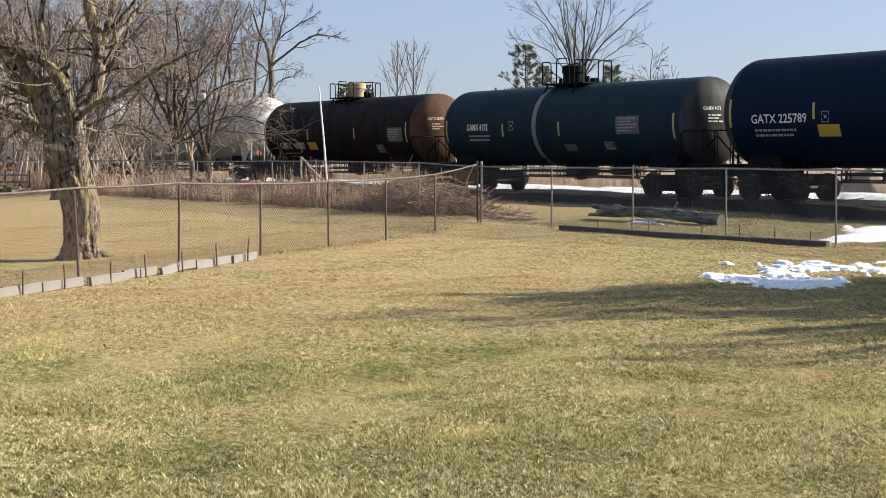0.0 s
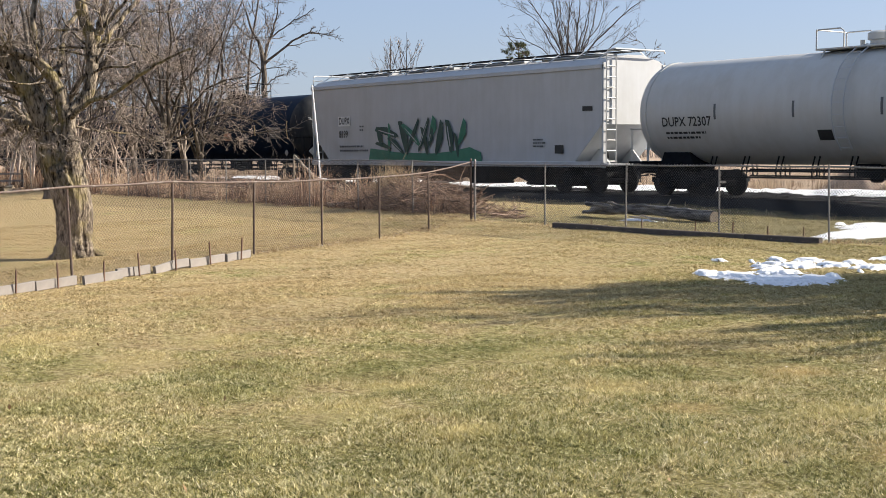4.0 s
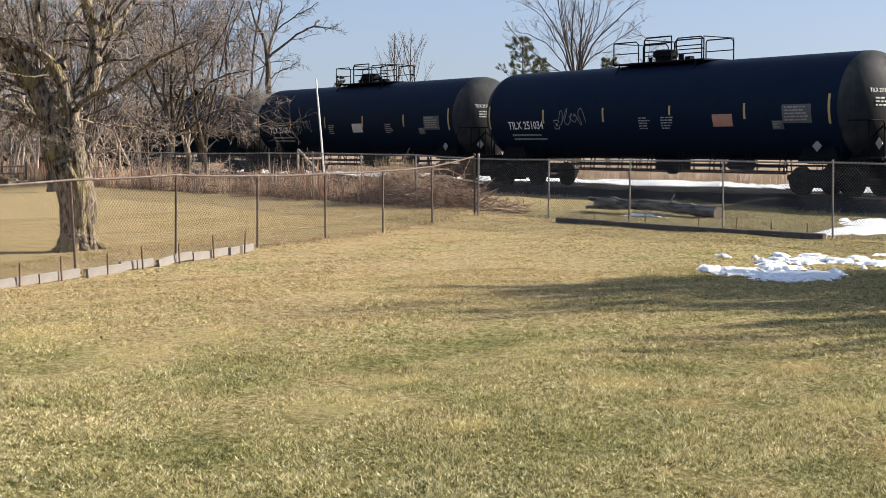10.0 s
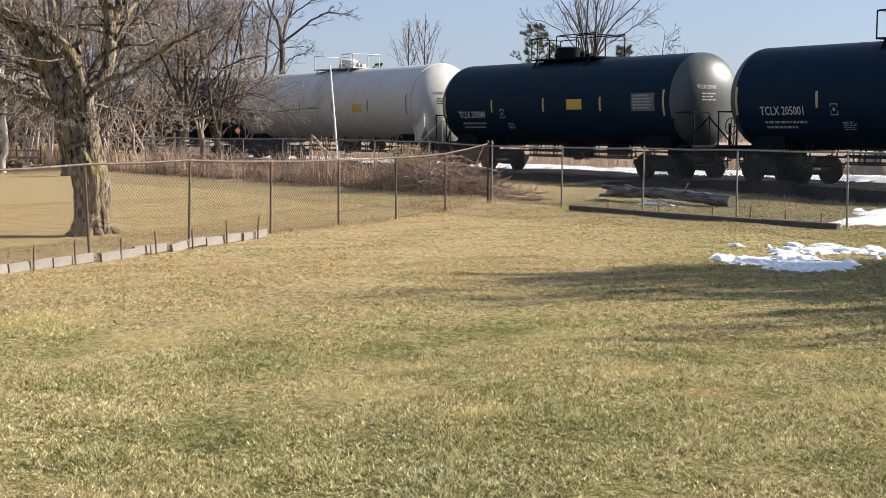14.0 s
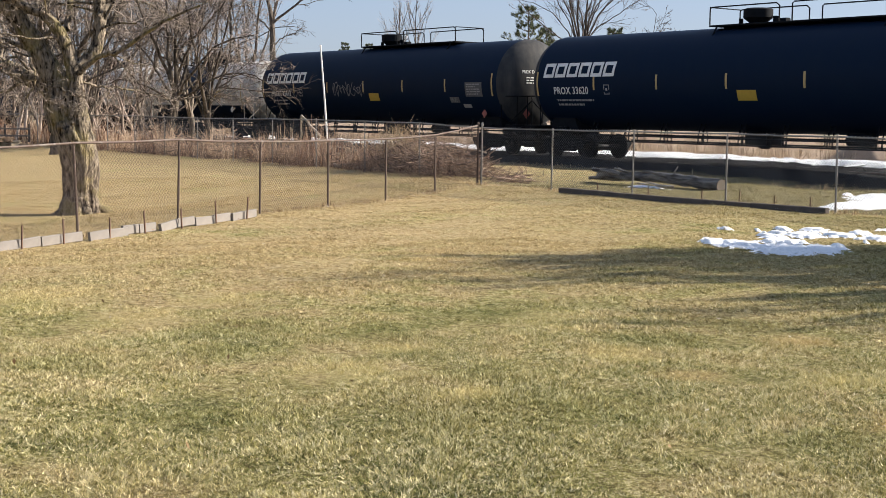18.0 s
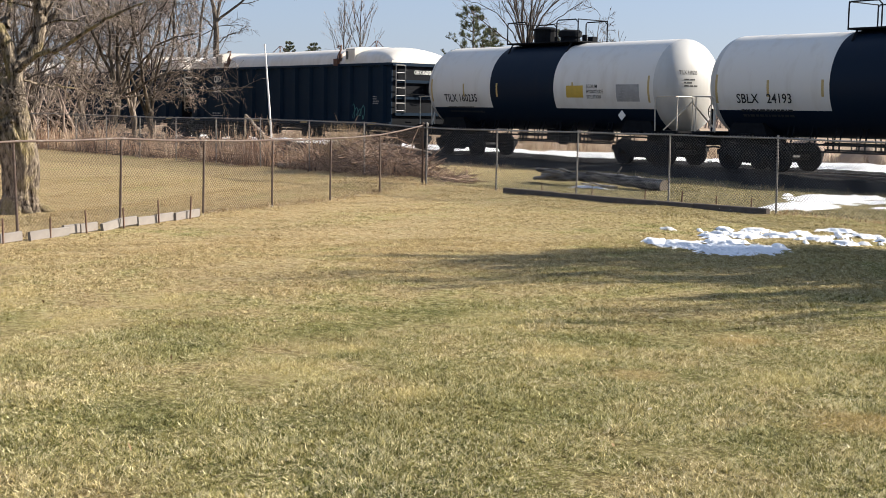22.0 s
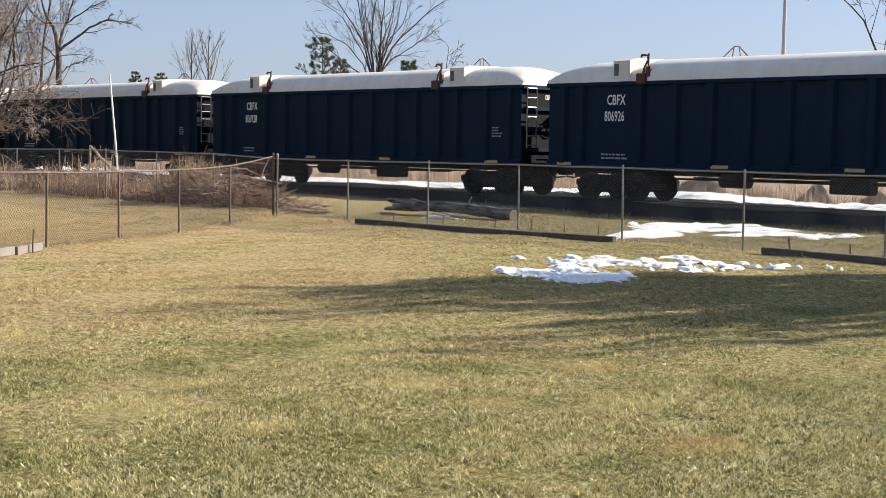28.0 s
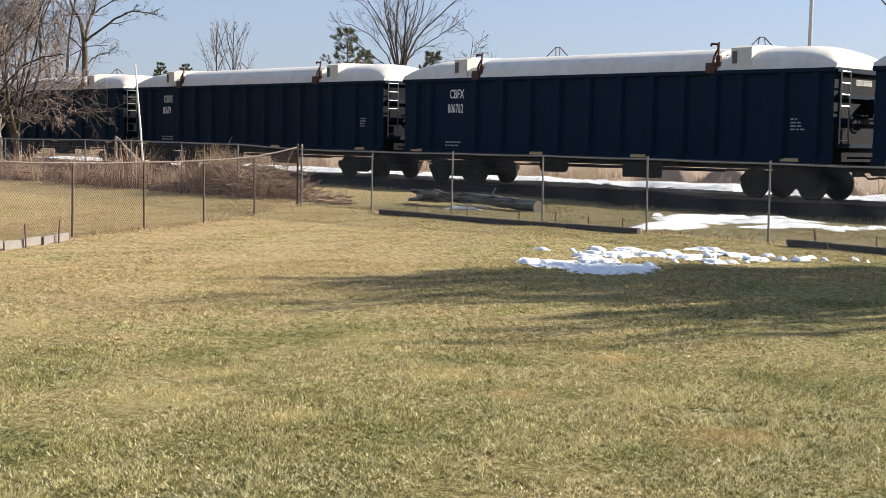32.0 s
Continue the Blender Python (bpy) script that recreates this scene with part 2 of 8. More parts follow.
def lawn(name, blades):
    """Dormant lawn: straw, with green and moss-yellow patches of a metre or so; on the blades also a shade for each."""
    k = Nodes(name)
    p = k.where(True)
    flat = k.n("Mapping", Vector=p, Scale=(1, 1, 0)).outputs[0]

    def nz(scale, detail, rough=0.55, dist=0.0):
        return k.n("TexNoise", Vector=flat, Scale=scale, Detail=detail, Roughness=rough, Distortion=dist).outputs["Fac"]

    ragged = k.math("MULTIPLY", k.math("SUBTRACT", nz(3.5, 5, 0.65), 0.5), 2.2)

    def spots(rows):
        """How much a point lies in one of the spots, whose rims are ragged."""
        total = None
        for x, y, a, b in rows:
            q = k.n("Mapping", Vector=k.n("Mapping", Vector=flat, Location=(-x, -y, 0)).outputs[0], Rotation=(0, 0, -math.radians(52.9))).outputs[0]
            q = k.n("Mapping", Vector=q, Scale=(1 / a, 1 / b, 0)).outputs[0]
            dist = k.t.nodes.new("ShaderNodeVectorMath")
            dist.operation = "LENGTH"
            k.put(dist.inputs[0], q)
            f = k.step(k.math("ADD", k.math("SUBTRACT", 1.15, dist.outputs["Value"]), ragged), -0.1, 0.75)
            total = f if total is None else k.math("MAXIMUM", total, f)
        return total
    patch = k.math("ADD", k.math("MULTIPLY", nz(0.55, 3), 0.6), k.math("MULTIPLY", nz(2.2, 4), 0.4))
    sx = k.n("SeparateXYZ", Vector=p).outputs
    # greener close to the house, drier towards the fences
    far = k.step(k.math("ADD", k.math("MULTIPLY", sx[0], -0.75), k.math("MULTIPLY", sx[1], 0.66)), 7.0, 14.0)
    left = k.step(k.math("ADD", k.math("MULTIPLY", sx[0], 0.66), k.math("MULTIPLY", sx[1], 0.75)), 1.5, -6.0)
    dry = k.math("SUBTRACT", k.math("ADD", patch, 0.015), k.math("MULTIPLY", k.math("ADD", far, k.math("MULTIPLY", left, 0.15)), 0.16))
    straw, tan, green, deep = (0.62, 0.485, 0.245), (0.62, 0.46, 0.24), (0.30, 0.30, 0.09), (0.14, 0.175, 0.055)
    c = k.ramp(dry, [(0.32, tan), (0.41, straw), (0.49, (0.47, 0.42, 0.165)), (0.56, green), (0.66, deep)])
    c = k.mix(k.math("MULTIPLY", k.step(nz(9, 4, 0.7), 0.5, 0.75), 0.4), c, (0.18, 0.13, 0.07))
    lush, pale, rusty = spots(LUSH_SPOTS), spots(PALE_SPOTS), spots(RUSTY_SPOTS)

    def spotted(c):
        """The spots laid over a colour."""
        c = k.mix(k.math("MULTIPLY", lush, 0.55), c, k.mix(1.0, c, (0.55, 0.62, 0.44), "MULTIPLY"))
        c = k.mix(k.math("MULTIPLY", pale, 0.36), c, (0.70, 0.59, 0.27))
        return k.mix(k.math("MULTIPLY", rusty, 0.36), c, (0.66, 0.45, 0.21))
    # drier bands across the far lawn
    turned = k.n("Mapping", Vector=p, Rotation=(0, 0, -math.radians(52.9))).outputs[0]
    bands = k.n("TexNoise", Vector=k.n("Mapping", Vector=turned, Scale=(0.3, 1.5, 0)).outputs[0], Scale=1.2, Detail=5.0, Roughness=0.65).outputs["Fac"]
    c = k.mix(k.math("MULTIPLY", k.math("MULTIPLY", k.step(bands, 0.48, 0.66), 0.55), far), c, (0.30, 0.22, 0.105))
    c = k.mix(k.math("MULTIPLY", k.step(nz(34, 3, 0.6), 0.52, 0.66), k.math("SUBTRACT", 0.55, k.math("MULTIPLY", far, 0.15))), c, (0.10, 0.09, 0.04))
    c = k.mix(k.math("MULTIPLY", k.step(nz(0.42, 3), 0.60, 0.70), 0.35), c, (0.50, 0.33, 0.15))
    dim = k.math("MULTIPLY", k.step(k.math("ADD", k.math("MULTIPLY", nz(0.9, 4, 0.6, 0.4), 0.5), k.math("MULTIPLY", nz(3.4, 3, 0.6), 0.5)), 0.48, 0.62), k.math("SUBTRACT", 0.40, k.math("MULTIPLY", far, 0.28)))
    # greener towards the trees, and darkened: their shade is painted into the colour
    tree_shade = k.step(k.math("ADD", k.math("MULTIPLY", sx[0], 0.66), k.math("MULTIPLY", sx[1], 0.75)), -1.5, 4.0)
    c = k.mix(k.math("MULTIPLY", tree_shade, 0.62), c, k.mix(1.0, c, (0.52, 0.60, 0.36), "MULTIPLY"))
    # rougher, greener grass between the fence and the railway
    c = k.mix(k.math("MULTIPLY", k.math("MULTIPLY", k.step(sx[1], 17.1, 17.8), k.step(sx[0], -24.0, -20.5)), k.step(nz(1.6, 4, 0.6), 0.22, 0.48)), c, (0.20, 0.172, 0.078))
    # tufts and thatch: gaps with shadow painted in, bleached tips, a hand's width apart and finer
    tuft = k.math("ADD", k.math("MULTIPLY", nz(15, 3, 0.6), 0.5), k.math("MULTIPLY", nz(48, 2, 0.6), 0.5))
    c = k.mix(k.math("MULTIPLY", k.step(tuft, 0.505, 0.41), 0.95), c, k.mix(1.0, c, (0.28, 0.25, 0.18), "MULTIPLY"))
    c = k.mix(k.math("MULTIPLY", k.step(tuft, 0.525, 0.60), 0.65), c, (0.86, 0.75, 0.47))
    specks = nz(11, 4, 0.7)
    c = k.mix(k.math("MULTIPLY", k.step(nz(13.7, 4, 0.75), 0.56, 0.64), 0.5), c, (0.78, 0.67, 0.40))
    c = k.mix(k.math("MULTIPLY", k.step(specks, 0.58, 0.64), 0.8), c, k.mix(1.0, c, (0.36, 0.30, 0.22), "MULTIPLY"))
    if blades:
        one = k.n("NewGeometry").outputs["Random Per Island"]
        c = k.mix(k.math("SUBTRACT", 0.60, k.math("MULTIPLY", far, 0.42)), c, k.ramp(one, [(0.0, (0.05, 0.055, 0.013)), (0.32, (0.17, 0.165, 0.05)), (0.50, (0.46, 0.39, 0.16)), (0.70, (0.86, 0.75, 0.43)), (1.0, (0.99, 0.91, 0.66))]))
        c = spotted(k.mix(dim, c, k.mix(0.75, c, (0.30, 0.36, 0.13), "MULTIPLY")))
        k.done(c, 0.65, spec=0.2)
        return k.thin(c, 0.25)
    c = spotted(c)
    fine = k.noise(60, 4, 0.75, True)
    soil = (0.075, 0.058, 0.022)
    thatch = k.math("SUBTRACT", 0.8, k.math("MULTIPLY", far, 0.40))
    c = k.mix(k.step(fine, 0.35, 0.65), k.mix(thatch, c, soil), k.mix(k.math("MULTIPLY", thatch, 0.45), c, soil))
    # cinders along the railway, darkened further as train shade, and the brown field past it
    edge = k.math("ADD", sx[1], k.math("MULTIPLY", nz(1.3, 4), 1.6))
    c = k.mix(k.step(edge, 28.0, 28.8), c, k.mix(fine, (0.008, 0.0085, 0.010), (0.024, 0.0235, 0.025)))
    c = k.mix(k.step(edge, 37.6, 38.6), c, k.mix(nz(0.5, 4), (0.30, 0.215, 0.15), (0.46, 0.36, 0.27)))
    k.bump(k.math("ADD", fine, k.noise(14, 3, 0.6, True)), 0.8, 0.03)
    return k.done(c, 0.9, spec=0.1)


def bark(name, light, dark, scale=14.0, lichen=None, along=(1, 1, 0.18)):
    k = Nodes(name)
    grain = k.noise(scale, 5, 0.65, stretch=along)
    c = k.ramp(grain, [(0.38, dark), (0.58, light)])
    if lichen:
        c = k.mix(k.math("MULTIPLY", k.step(k.noise(2.2, 4), 0.5, 0.62), 0.55), c, lichen)
    k.bump(k.math("ADD", grain, k.math("MULTIPLY", k.noise(scale * 0.35, 3, 0.6, stretch=along), 1.5)), 1.0, 0.06)
    return k.done(c, 0.9, spec=0.1)


def island(name, stops, rough=0.8, thin=0.0):
    """Stalks, twigs and stones: a shade for each piece."""
    k = Nodes(name)
    c = k.ramp(k.n("NewGeometry").outputs["Random Per Island"], stops)
    c = k.mix(k.math("MULTIPLY", k.noise(25, 3), 0.5), c, k.mix(0.5, c, (0.05, 0.04, 0.03)))
    k.done(c, rough, spec=0.2)
    return k.thin(c, thin) if thin else k.m


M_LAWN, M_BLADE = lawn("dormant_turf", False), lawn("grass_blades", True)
M_GALV = plain("galvanised_steel", (0.24, 0.23, 0.22), 0.55, 0.25, 0.3, 30, 0.15, 0.3)
M_RUSTPIPE = wear("rusted_pipe", (0.11, 0.075, 0.06), (0.24, 0.21, 0.19), 0.60, 0.75, 0.1, 9)
M_WIRE = plain("weathered_wire", (0.060, 0.064, 0.075), 0.6, 0.2, 0.3, 30, 0.15, 0.2)
M_WIRE_RUST = plain("rusted_wire", (0.075, 0.048, 0.035), 0.7, 0.1, 0.3, 30, 0.15, 0.2)
M_BLACK = painted("black_tank_paint", (0.007, 0.0155, 0.036), (0.013, 0.0215, 0.036), 0.4, 0.5, spec=0.03)
M_BLACK2 = painted("newer_black_paint", (0.0065, 0.0155, 0.036), (0.012, 0.021, 0.036), 0.3, 0.45, spec=0.035)
M_DARKGREY = painted("faded_black_paint", (0.012, 0.028, 0.041), (0.026, 0.043, 0.055), 0.5, 0.5, spec=0.05)
M_DUST = painted("dusty_black_paint", (0.034, 0.037, 0.042), (0.085, 0.080, 0.075), 0.8, 0.6, spec=0.05)
M_TEAL = painted("blue_black_paint", (0.0065, 0.0190, 0.037), (0.012, 0.0245, 0.040), 0.4, 0.4, spec=0.04)
# tank heads in a paler tone than the blue-black shell
M_TEALHEAD = painted("paler_blue_black_paint", (0.06, 0.07, 0.075), (0.11, 0.11, 0.105), 0.7, 0.4, spec=0.25)
M_TEALTAG = plain("teal_spray_paint", (0.05, 0.22, 0.24), 0.6, 0, 0.2, 6)
M_BROWN = painted("rust_brown_paint", (0.011, 0.0115, 0.0145), (0.050, 0.029, 0.021), 0.6, 0.6, spec=0.05)
M_RUSTHEAD = painted("rusty_head_paint", (0.075, 0.043, 0.031), (0.15, 0.085, 0.06), 0.7, 0.7, spec=0.05)
M_CREAMPIPE = plain("cream_painted_steel", (0.55, 0.50, 0.42), 0.5, 0, 0.25, 8)
M_RUSTYDOME = plain("tan_rusted_dome", (0.34, 0.25, 0.15), 0.7, 0, 0.35, 6)
M_WHITE = painted("soiled_white_paint", (0.48, 0.48, 0.465), (0.35, 0.325, 0.285), 0.45, 0.45)
M_GREY = painted("light_grey_paint", (0.45, 0.465, 0.48), (0.34, 0.335, 0.33), 0.45, 0.5)
M_GONDOLA = painted("black_gondola_paint", (0.0085, 0.0205, 0.039), (0.015, 0.027, 0.040), 0.5, 0.55, spec=0.05)
M_COVER = painted("white_fibreglass", (0.68, 0.65, 0.60), (0.47, 0.42, 0.34), 0.5, 0.5)
M_UNDER = plain("sooty_underframe", (0.008, 0.0095, 0.0125), 0.8, 0.0, 0.4, 5, 0.15, 0.08)
M_STEEL = plain("worn_wheel_steel", (0.014, 0.015, 0.018), 0.6, 0.2, 0.3, 6, 0.15, 0.1)
M_RAIL = wear("rail_steel", (0.25, 0.20, 0.17), (0.16, 0.09, 0.06), 0.55, 0.5, 0.5)
M_TIE = plain("tarred_sleeper", (0.07, 0.055, 0.045), 0.9, 0, 0.4, 6, 0.6)
M_LETTER = plain("white_lettering", (0.72, 0.72, 0.70), 0.6, 0, 0.12, 10)
M_LETTER_DIM = plain("dusty_lettering", (0.30, 0.30, 0.30), 0.7, 0, 0.2, 10)
M_RUSTSTRIPE = plain("faded_orange_reflector", (0.24, 0.12, 0.07), 0.6, 0, 0.25, 6)
M_LETTER_SOFT = plain("faded_white_lettering", (0.46, 0.47, 0.48), 0.7, 0, 0.2, 10)
M_TAG = plain("faded_spray_paint", (0.19, 0.19, 0.195), 0.7, 0, 0.3, 8)
M_INK = plain("black_lettering", (0.02, 0.02, 0.02), 0.6, 0, 0.2, 10)
M_STRIPE = plain("yellow_reflector", (0.46, 0.34, 0.14), 0.4, 0, 0.2, 6)
M_STRIPE_PALE = plain("worn_reflector", (0.42, 0.40, 0.33), 0.5, 0, 0.2, 6)
M_YELLOW = plain("yellow_panel", (0.52, 0.35, 0.05), 0.5, 0, 0.15, 6)
M_PINK = plain("faded_red_panel", (0.46, 0.24, 0.17), 0.6, 0, 0.2, 6)
M_PANEL = plain("pale_stencil_panel", (0.085, 0.09, 0.095), 0.6, 0, 0.3, 4)
M_REDPLATE = plain("red_placard", (0.36, 0.10, 0.08), 0.5, 0, 0.2, 6)
M_RUSTCLAMP = plain("rusty_clamp", (0.10, 0.048, 0.034), 0.8, 0.1, 0.4, 8)
M_GREEN = plain("green_spray_paint", (0.03, 0.17, 0.11), 0.5, 0, 0.3, 3)
M_GREEN_DARK = plain("dark_green_spray_paint", (0.012, 0.055, 0.045), 0.5, 0, 0.3, 3)


def banded_paint(shift):
    """White tank with black lower belly and a black band round the middle."""
    k = Nodes("white_and_black_paint")
    sx = k.n("SeparateXYZ", Vector=k.where(False)).outputs
    band = k.math("LESS_THAN", k.math("ABSOLUTE", k.math("ADD", sx[0], -shift)), 1.65)
    belly = k.math("LESS_THAN", sx[2], -0.75)
    f = k.math("MAXIMUM", band, belly)
    runs = k.math("MULTIPLY", k.step(k.noise(2.5, 4, 0.6, stretch=(1, 1, 0.15)), 0.5, 0.72), 0.3)
    white = k.mix(runs, (0.66, 0.645, 0.61), (0.48, 0.43, 0.36))
    c = k.mix(f, white, k.mix(runs, (0.007, 0.015, 0.030), (0.016, 0.021, 0.030)))
    return k.done(c, 0.45, spec=0.08)


M_BANDED = {"24193": banded_paint(0.02), "160235": banded_paint(-0.57)}


def flat_text(body, size, mat, name="lettering", squeeze=1.0, lift=0.004):
    """Lettering as a thin mesh in the plane x, z, read from -y; its lower left corner is the origin."""
    cu = bpy.data.curves.new(name, "FONT")
    cu.body, cu.size, cu.extrude, cu.resolution_u = body, size, 0.0, 2
    cu.offset = size * 0.014
    ob = bpy.data.objects.new(name, cu)
    scene.collection.objects.link(ob)
    me = bpy.data.meshes.new_from_object(ob.evaluated_get(bpy.context.evaluated_depsgraph_get()))
    bpy.data.objects.remove(ob)
    me.name = name
    me.transform(Matrix.Diagonal((squeeze, 1, 1, 1)))
    me.transform(pose(0, 0, 0, 90))
    me.materials.clear()
    me.materials.append(mat)
    return me


# ---- ground ----
def spread(points):
    return np.unique(np.round(np.concatenate(points), 3))


def ground_sheet():
    gx = spread([np.array([-1500, -900, -500, -300, -200, -140, -110]), np.arange(-90, -45, 3), np.arange(-45, 6, 0.5), np.array([8, 12, 20, 40, 80, 200, 600])])
    gy = spread([np.array([-400, -150, -60, -25, -12]), np.arange(-6, 42, 0.5), np.arange(42, 70, 3), np.array([75, 90, 120, 170, 260, 400, 700, 1500])])
    X, Y = np.meshgrid(gx, gy)
    Z = lie(X, Y)
    n, m = X.shape
    idx = np.arange(n * m).reshape(n, m)
    faces = np.stack([idx[:-1, :-1], idx[:-1, 1:], idx[1:, 1:], idx[1:, :-1]], -1).reshape(-1, 4)
    me = bulk("ground", np.stack([X, Y, Z], -1).reshape(-1, 3), faces, M_LAWN)
    me.polygons.foreach_set("use_smooth", [True] * len(me.polygons))
    tagged(new("ground", me), "dormant straw-coloured lawn with green patches", "lawn", kind="structure")


ground_sheet()


# ---- track ----
def ballast_stones():
    rng = np.random.default_rng(5)
    n = 16000
    x = rng.uniform(-75, 0, n)
    y = RAIL_Y + rng.uniform(-4.6, 4.2, n)
    keep = rng.random(n) < np.where(np.abs(y - RAIL_Y) < 3.2, 1.0, 0.35)
    x, y = x[keep], y[keep]
    d = np.abs(y - RAIL_Y)
    z = np.where(d < 1.7, RAIL_Z - 0.22, RAIL_Z - 0.22 - (d - 1.7) * 0.12) + 0.01
    z = np.maximum(z, lie(x, y) + 0.01)
    base = np.array([(1, 0, 0), (-1, 0, 0), (0, 1, 0), (0, -1, 0), (0, 0, 1), (0, 0, -1)], float)
    tri = np.array([(0, 2, 4), (2, 1, 4), (1, 3, 4), (3, 0, 4), (2, 0, 5), (1, 2, 5), (3, 1, 5), (0, 3, 5)])
    s = rng.uniform(0.014, 0.034, (len(x), 1, 1)) * rng.uniform(0.6, 1.4, (len(x), 6, 1))
    a = rng.uniform(0, 6.28, len(x))
    ca, sa = np.cos(a)[:, None], np.sin(a)[:, None]
    p = base[None] * s
    q = np.stack([p[..., 0] * ca - p[..., 1] * sa, p[..., 0] * sa + p[..., 1] * ca, p[..., 2] * 0.7], -1)
    v = q + np.stack([x, y, z], -1)[:, None]
    f = tri[None] + (np.arange(len(x)) * 6)[:, None, None]
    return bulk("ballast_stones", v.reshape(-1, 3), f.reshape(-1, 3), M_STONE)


def track():
    bed = Geo()
    prof = [(-4.4, -0.42), (-2.0, -0.20), (2.0, -0.20), (4.0, -0.40)]
    xs = [-900, -300, -120] + list(range(-100, 11, 5)) + [120]
    for x in xs:
        bed.v += [(x, RAIL_Y + y, RAIL_Z + z + 0.0) for y, z in prof]
    for i in range(len(xs) - 1):
        for j in range(3):
            a = i * 4 + j
            bed.f.append((a, a + 4, a + 5, a + 1))
    line = thing("railway_track", pose(0, 0, 0), "single railway track on dark grey ballast", "railway track", kind="structure")
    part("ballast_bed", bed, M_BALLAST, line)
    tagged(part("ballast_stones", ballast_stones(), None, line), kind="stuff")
    for side in (-0.7525, 0.7525):
        g = Geo()
        prof = [(-0.07, -0.18), (0.07, -0.18), (0.07, -0.165), (0.012, -0.14), (0.012, -0.045), (0.036, -0.035), (0.036, -0.004), (0.028, 0), (-0.028, 0), (-0.036, -0.004), (-0.036, -0.035), (-0.012, -0.045), (-0.012, -0.14), (-0.07, -0.165)]
        k = len(prof)
        g.v = [(x, RAIL_Y + side + y, RAIL_Z + z) for x in (-900, 120) for y, z in prof]
        g.f = [(i, (i + 1) % k, k + (i + 1) % k, k + i) for i in range(k)]
        part("rail", g, M_RAIL, line)
    tie = Geo().box((0, 0, 0), (0.22, 2.6, 0.17), bevel=0.02).mesh("sleeper", M_TIE)
    for i in range(130):
        part("sleeper", tie, None, line, at=pose(-72 + i * 0.55, RAIL_Y, RAIL_Z - 0.255))


# dark ballast, its colour taken down to near black to include the train's shade
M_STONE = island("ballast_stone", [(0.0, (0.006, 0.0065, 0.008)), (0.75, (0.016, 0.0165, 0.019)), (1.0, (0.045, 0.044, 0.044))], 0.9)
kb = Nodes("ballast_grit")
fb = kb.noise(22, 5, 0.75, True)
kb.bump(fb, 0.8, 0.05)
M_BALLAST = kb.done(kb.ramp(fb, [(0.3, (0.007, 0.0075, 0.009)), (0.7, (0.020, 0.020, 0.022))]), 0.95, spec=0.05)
track()

# ---- the train ----
CARS = []          # (thing, its centre along the train)
TURNING = []       # wheelsets
SHARED = {}


def shared(key, make):
    if key not in SHARED:
        SHARED[key] = make()
    return SHARED[key]


def wheelset_mesh():
    g = Geo()
    for s in (-1, 1):
        prof = [(0.0, -0.07), (0.43, -0.07), (0.455, -0.055), (0.455, -0.035), (0.42, -0.03), (0.415, 0.07), (0.36, 0.07), (0.34, 0.03), (0.14, 0.03), (0.12, 0.09), (0.0, 0.09)]
        w = Geo().spin_z(prof, 28)
        turn = pose(0, s * 0.755, 0, -90 * s)
        g.add([turn @ Vector(p) for p in w.v], w.f)
    g.tube([(0, -1.05, 0), (0, 1.05, 0)], 0.085, 10)
    for k in range(3):
        a = k * 2.094
        g.box((0.25 * math.cos(a), -0.80, 0.25 * math.sin(a)), (0.07, 0.02, 0.07))
    return g.mesh("wheelset", M_STEEL, True)


def truck_mesh():
    """Three-piece freight bogie: cast side frames with springs, bolster between them."""
    g = Geo()
    for s in (-1, 1):
        y = s * 1.0
        out = [(-1.18, 0.46), (-1.16, 0.62), (-0.72, 0.66), (-0.45, 0.78), (0.45, 0.78), (0.72, 0.66), (1.16, 0.62), (1.18, 0.46), (0.95, 0.42), (0.62, 0.46), (0.42, 0.24), (-0.42, 0.24), (-0.62, 0.46), (-0.95, 0.42)]
        g.slab(out, 0.14, pose(0, y, 0))
        for dx in (-0.22, 0, 0.22):
            for k in range(4):
                g.tube([(dx, y + s * 0.08, 0.30 + k * 0.06), (dx, y + s * 0.08, 0.335 + k * 0.06)], 0.085, 8)
        for dx in (-0.89, 0.89):
            g.tube([(dx, y + s * 0.06, 0.43), (dx, y + s * 0.16, 0.43)], 0.12, 12)
        g.box((0, y, 0.62), (0.5, 0.2, 0.14))
    g.box((0, 0, 0.66), (0.42, 2.1, 0.22), bevel=0.04)
    g.tube([(0, 0, 0.72), (0, 0, 0.92)], 0.24, 12)
    for dx in (-0.42, 0.42):
        g.tube([(dx, -0.98, 0.33), (dx, 0.98, 0.33)], 0.035, 6)
    return g.mesh("truck", M_UNDER)


def add_truck(car, x):
    tr = part("truck", shared("truck", truck_mesh), None, car, "cast-steel two-axle bogie", at=pose(x, 0, 0))
    for dx in (-0.89, 0.89):
        w = part("wheelset", shared("wheels", wheelset_mesh), None, tr)
        w.matrix_parent_inverse = pose(dx, 0, 0.42)    # its own pose is then the turn about its axle alone
        TURNING.append(w)
    return tr


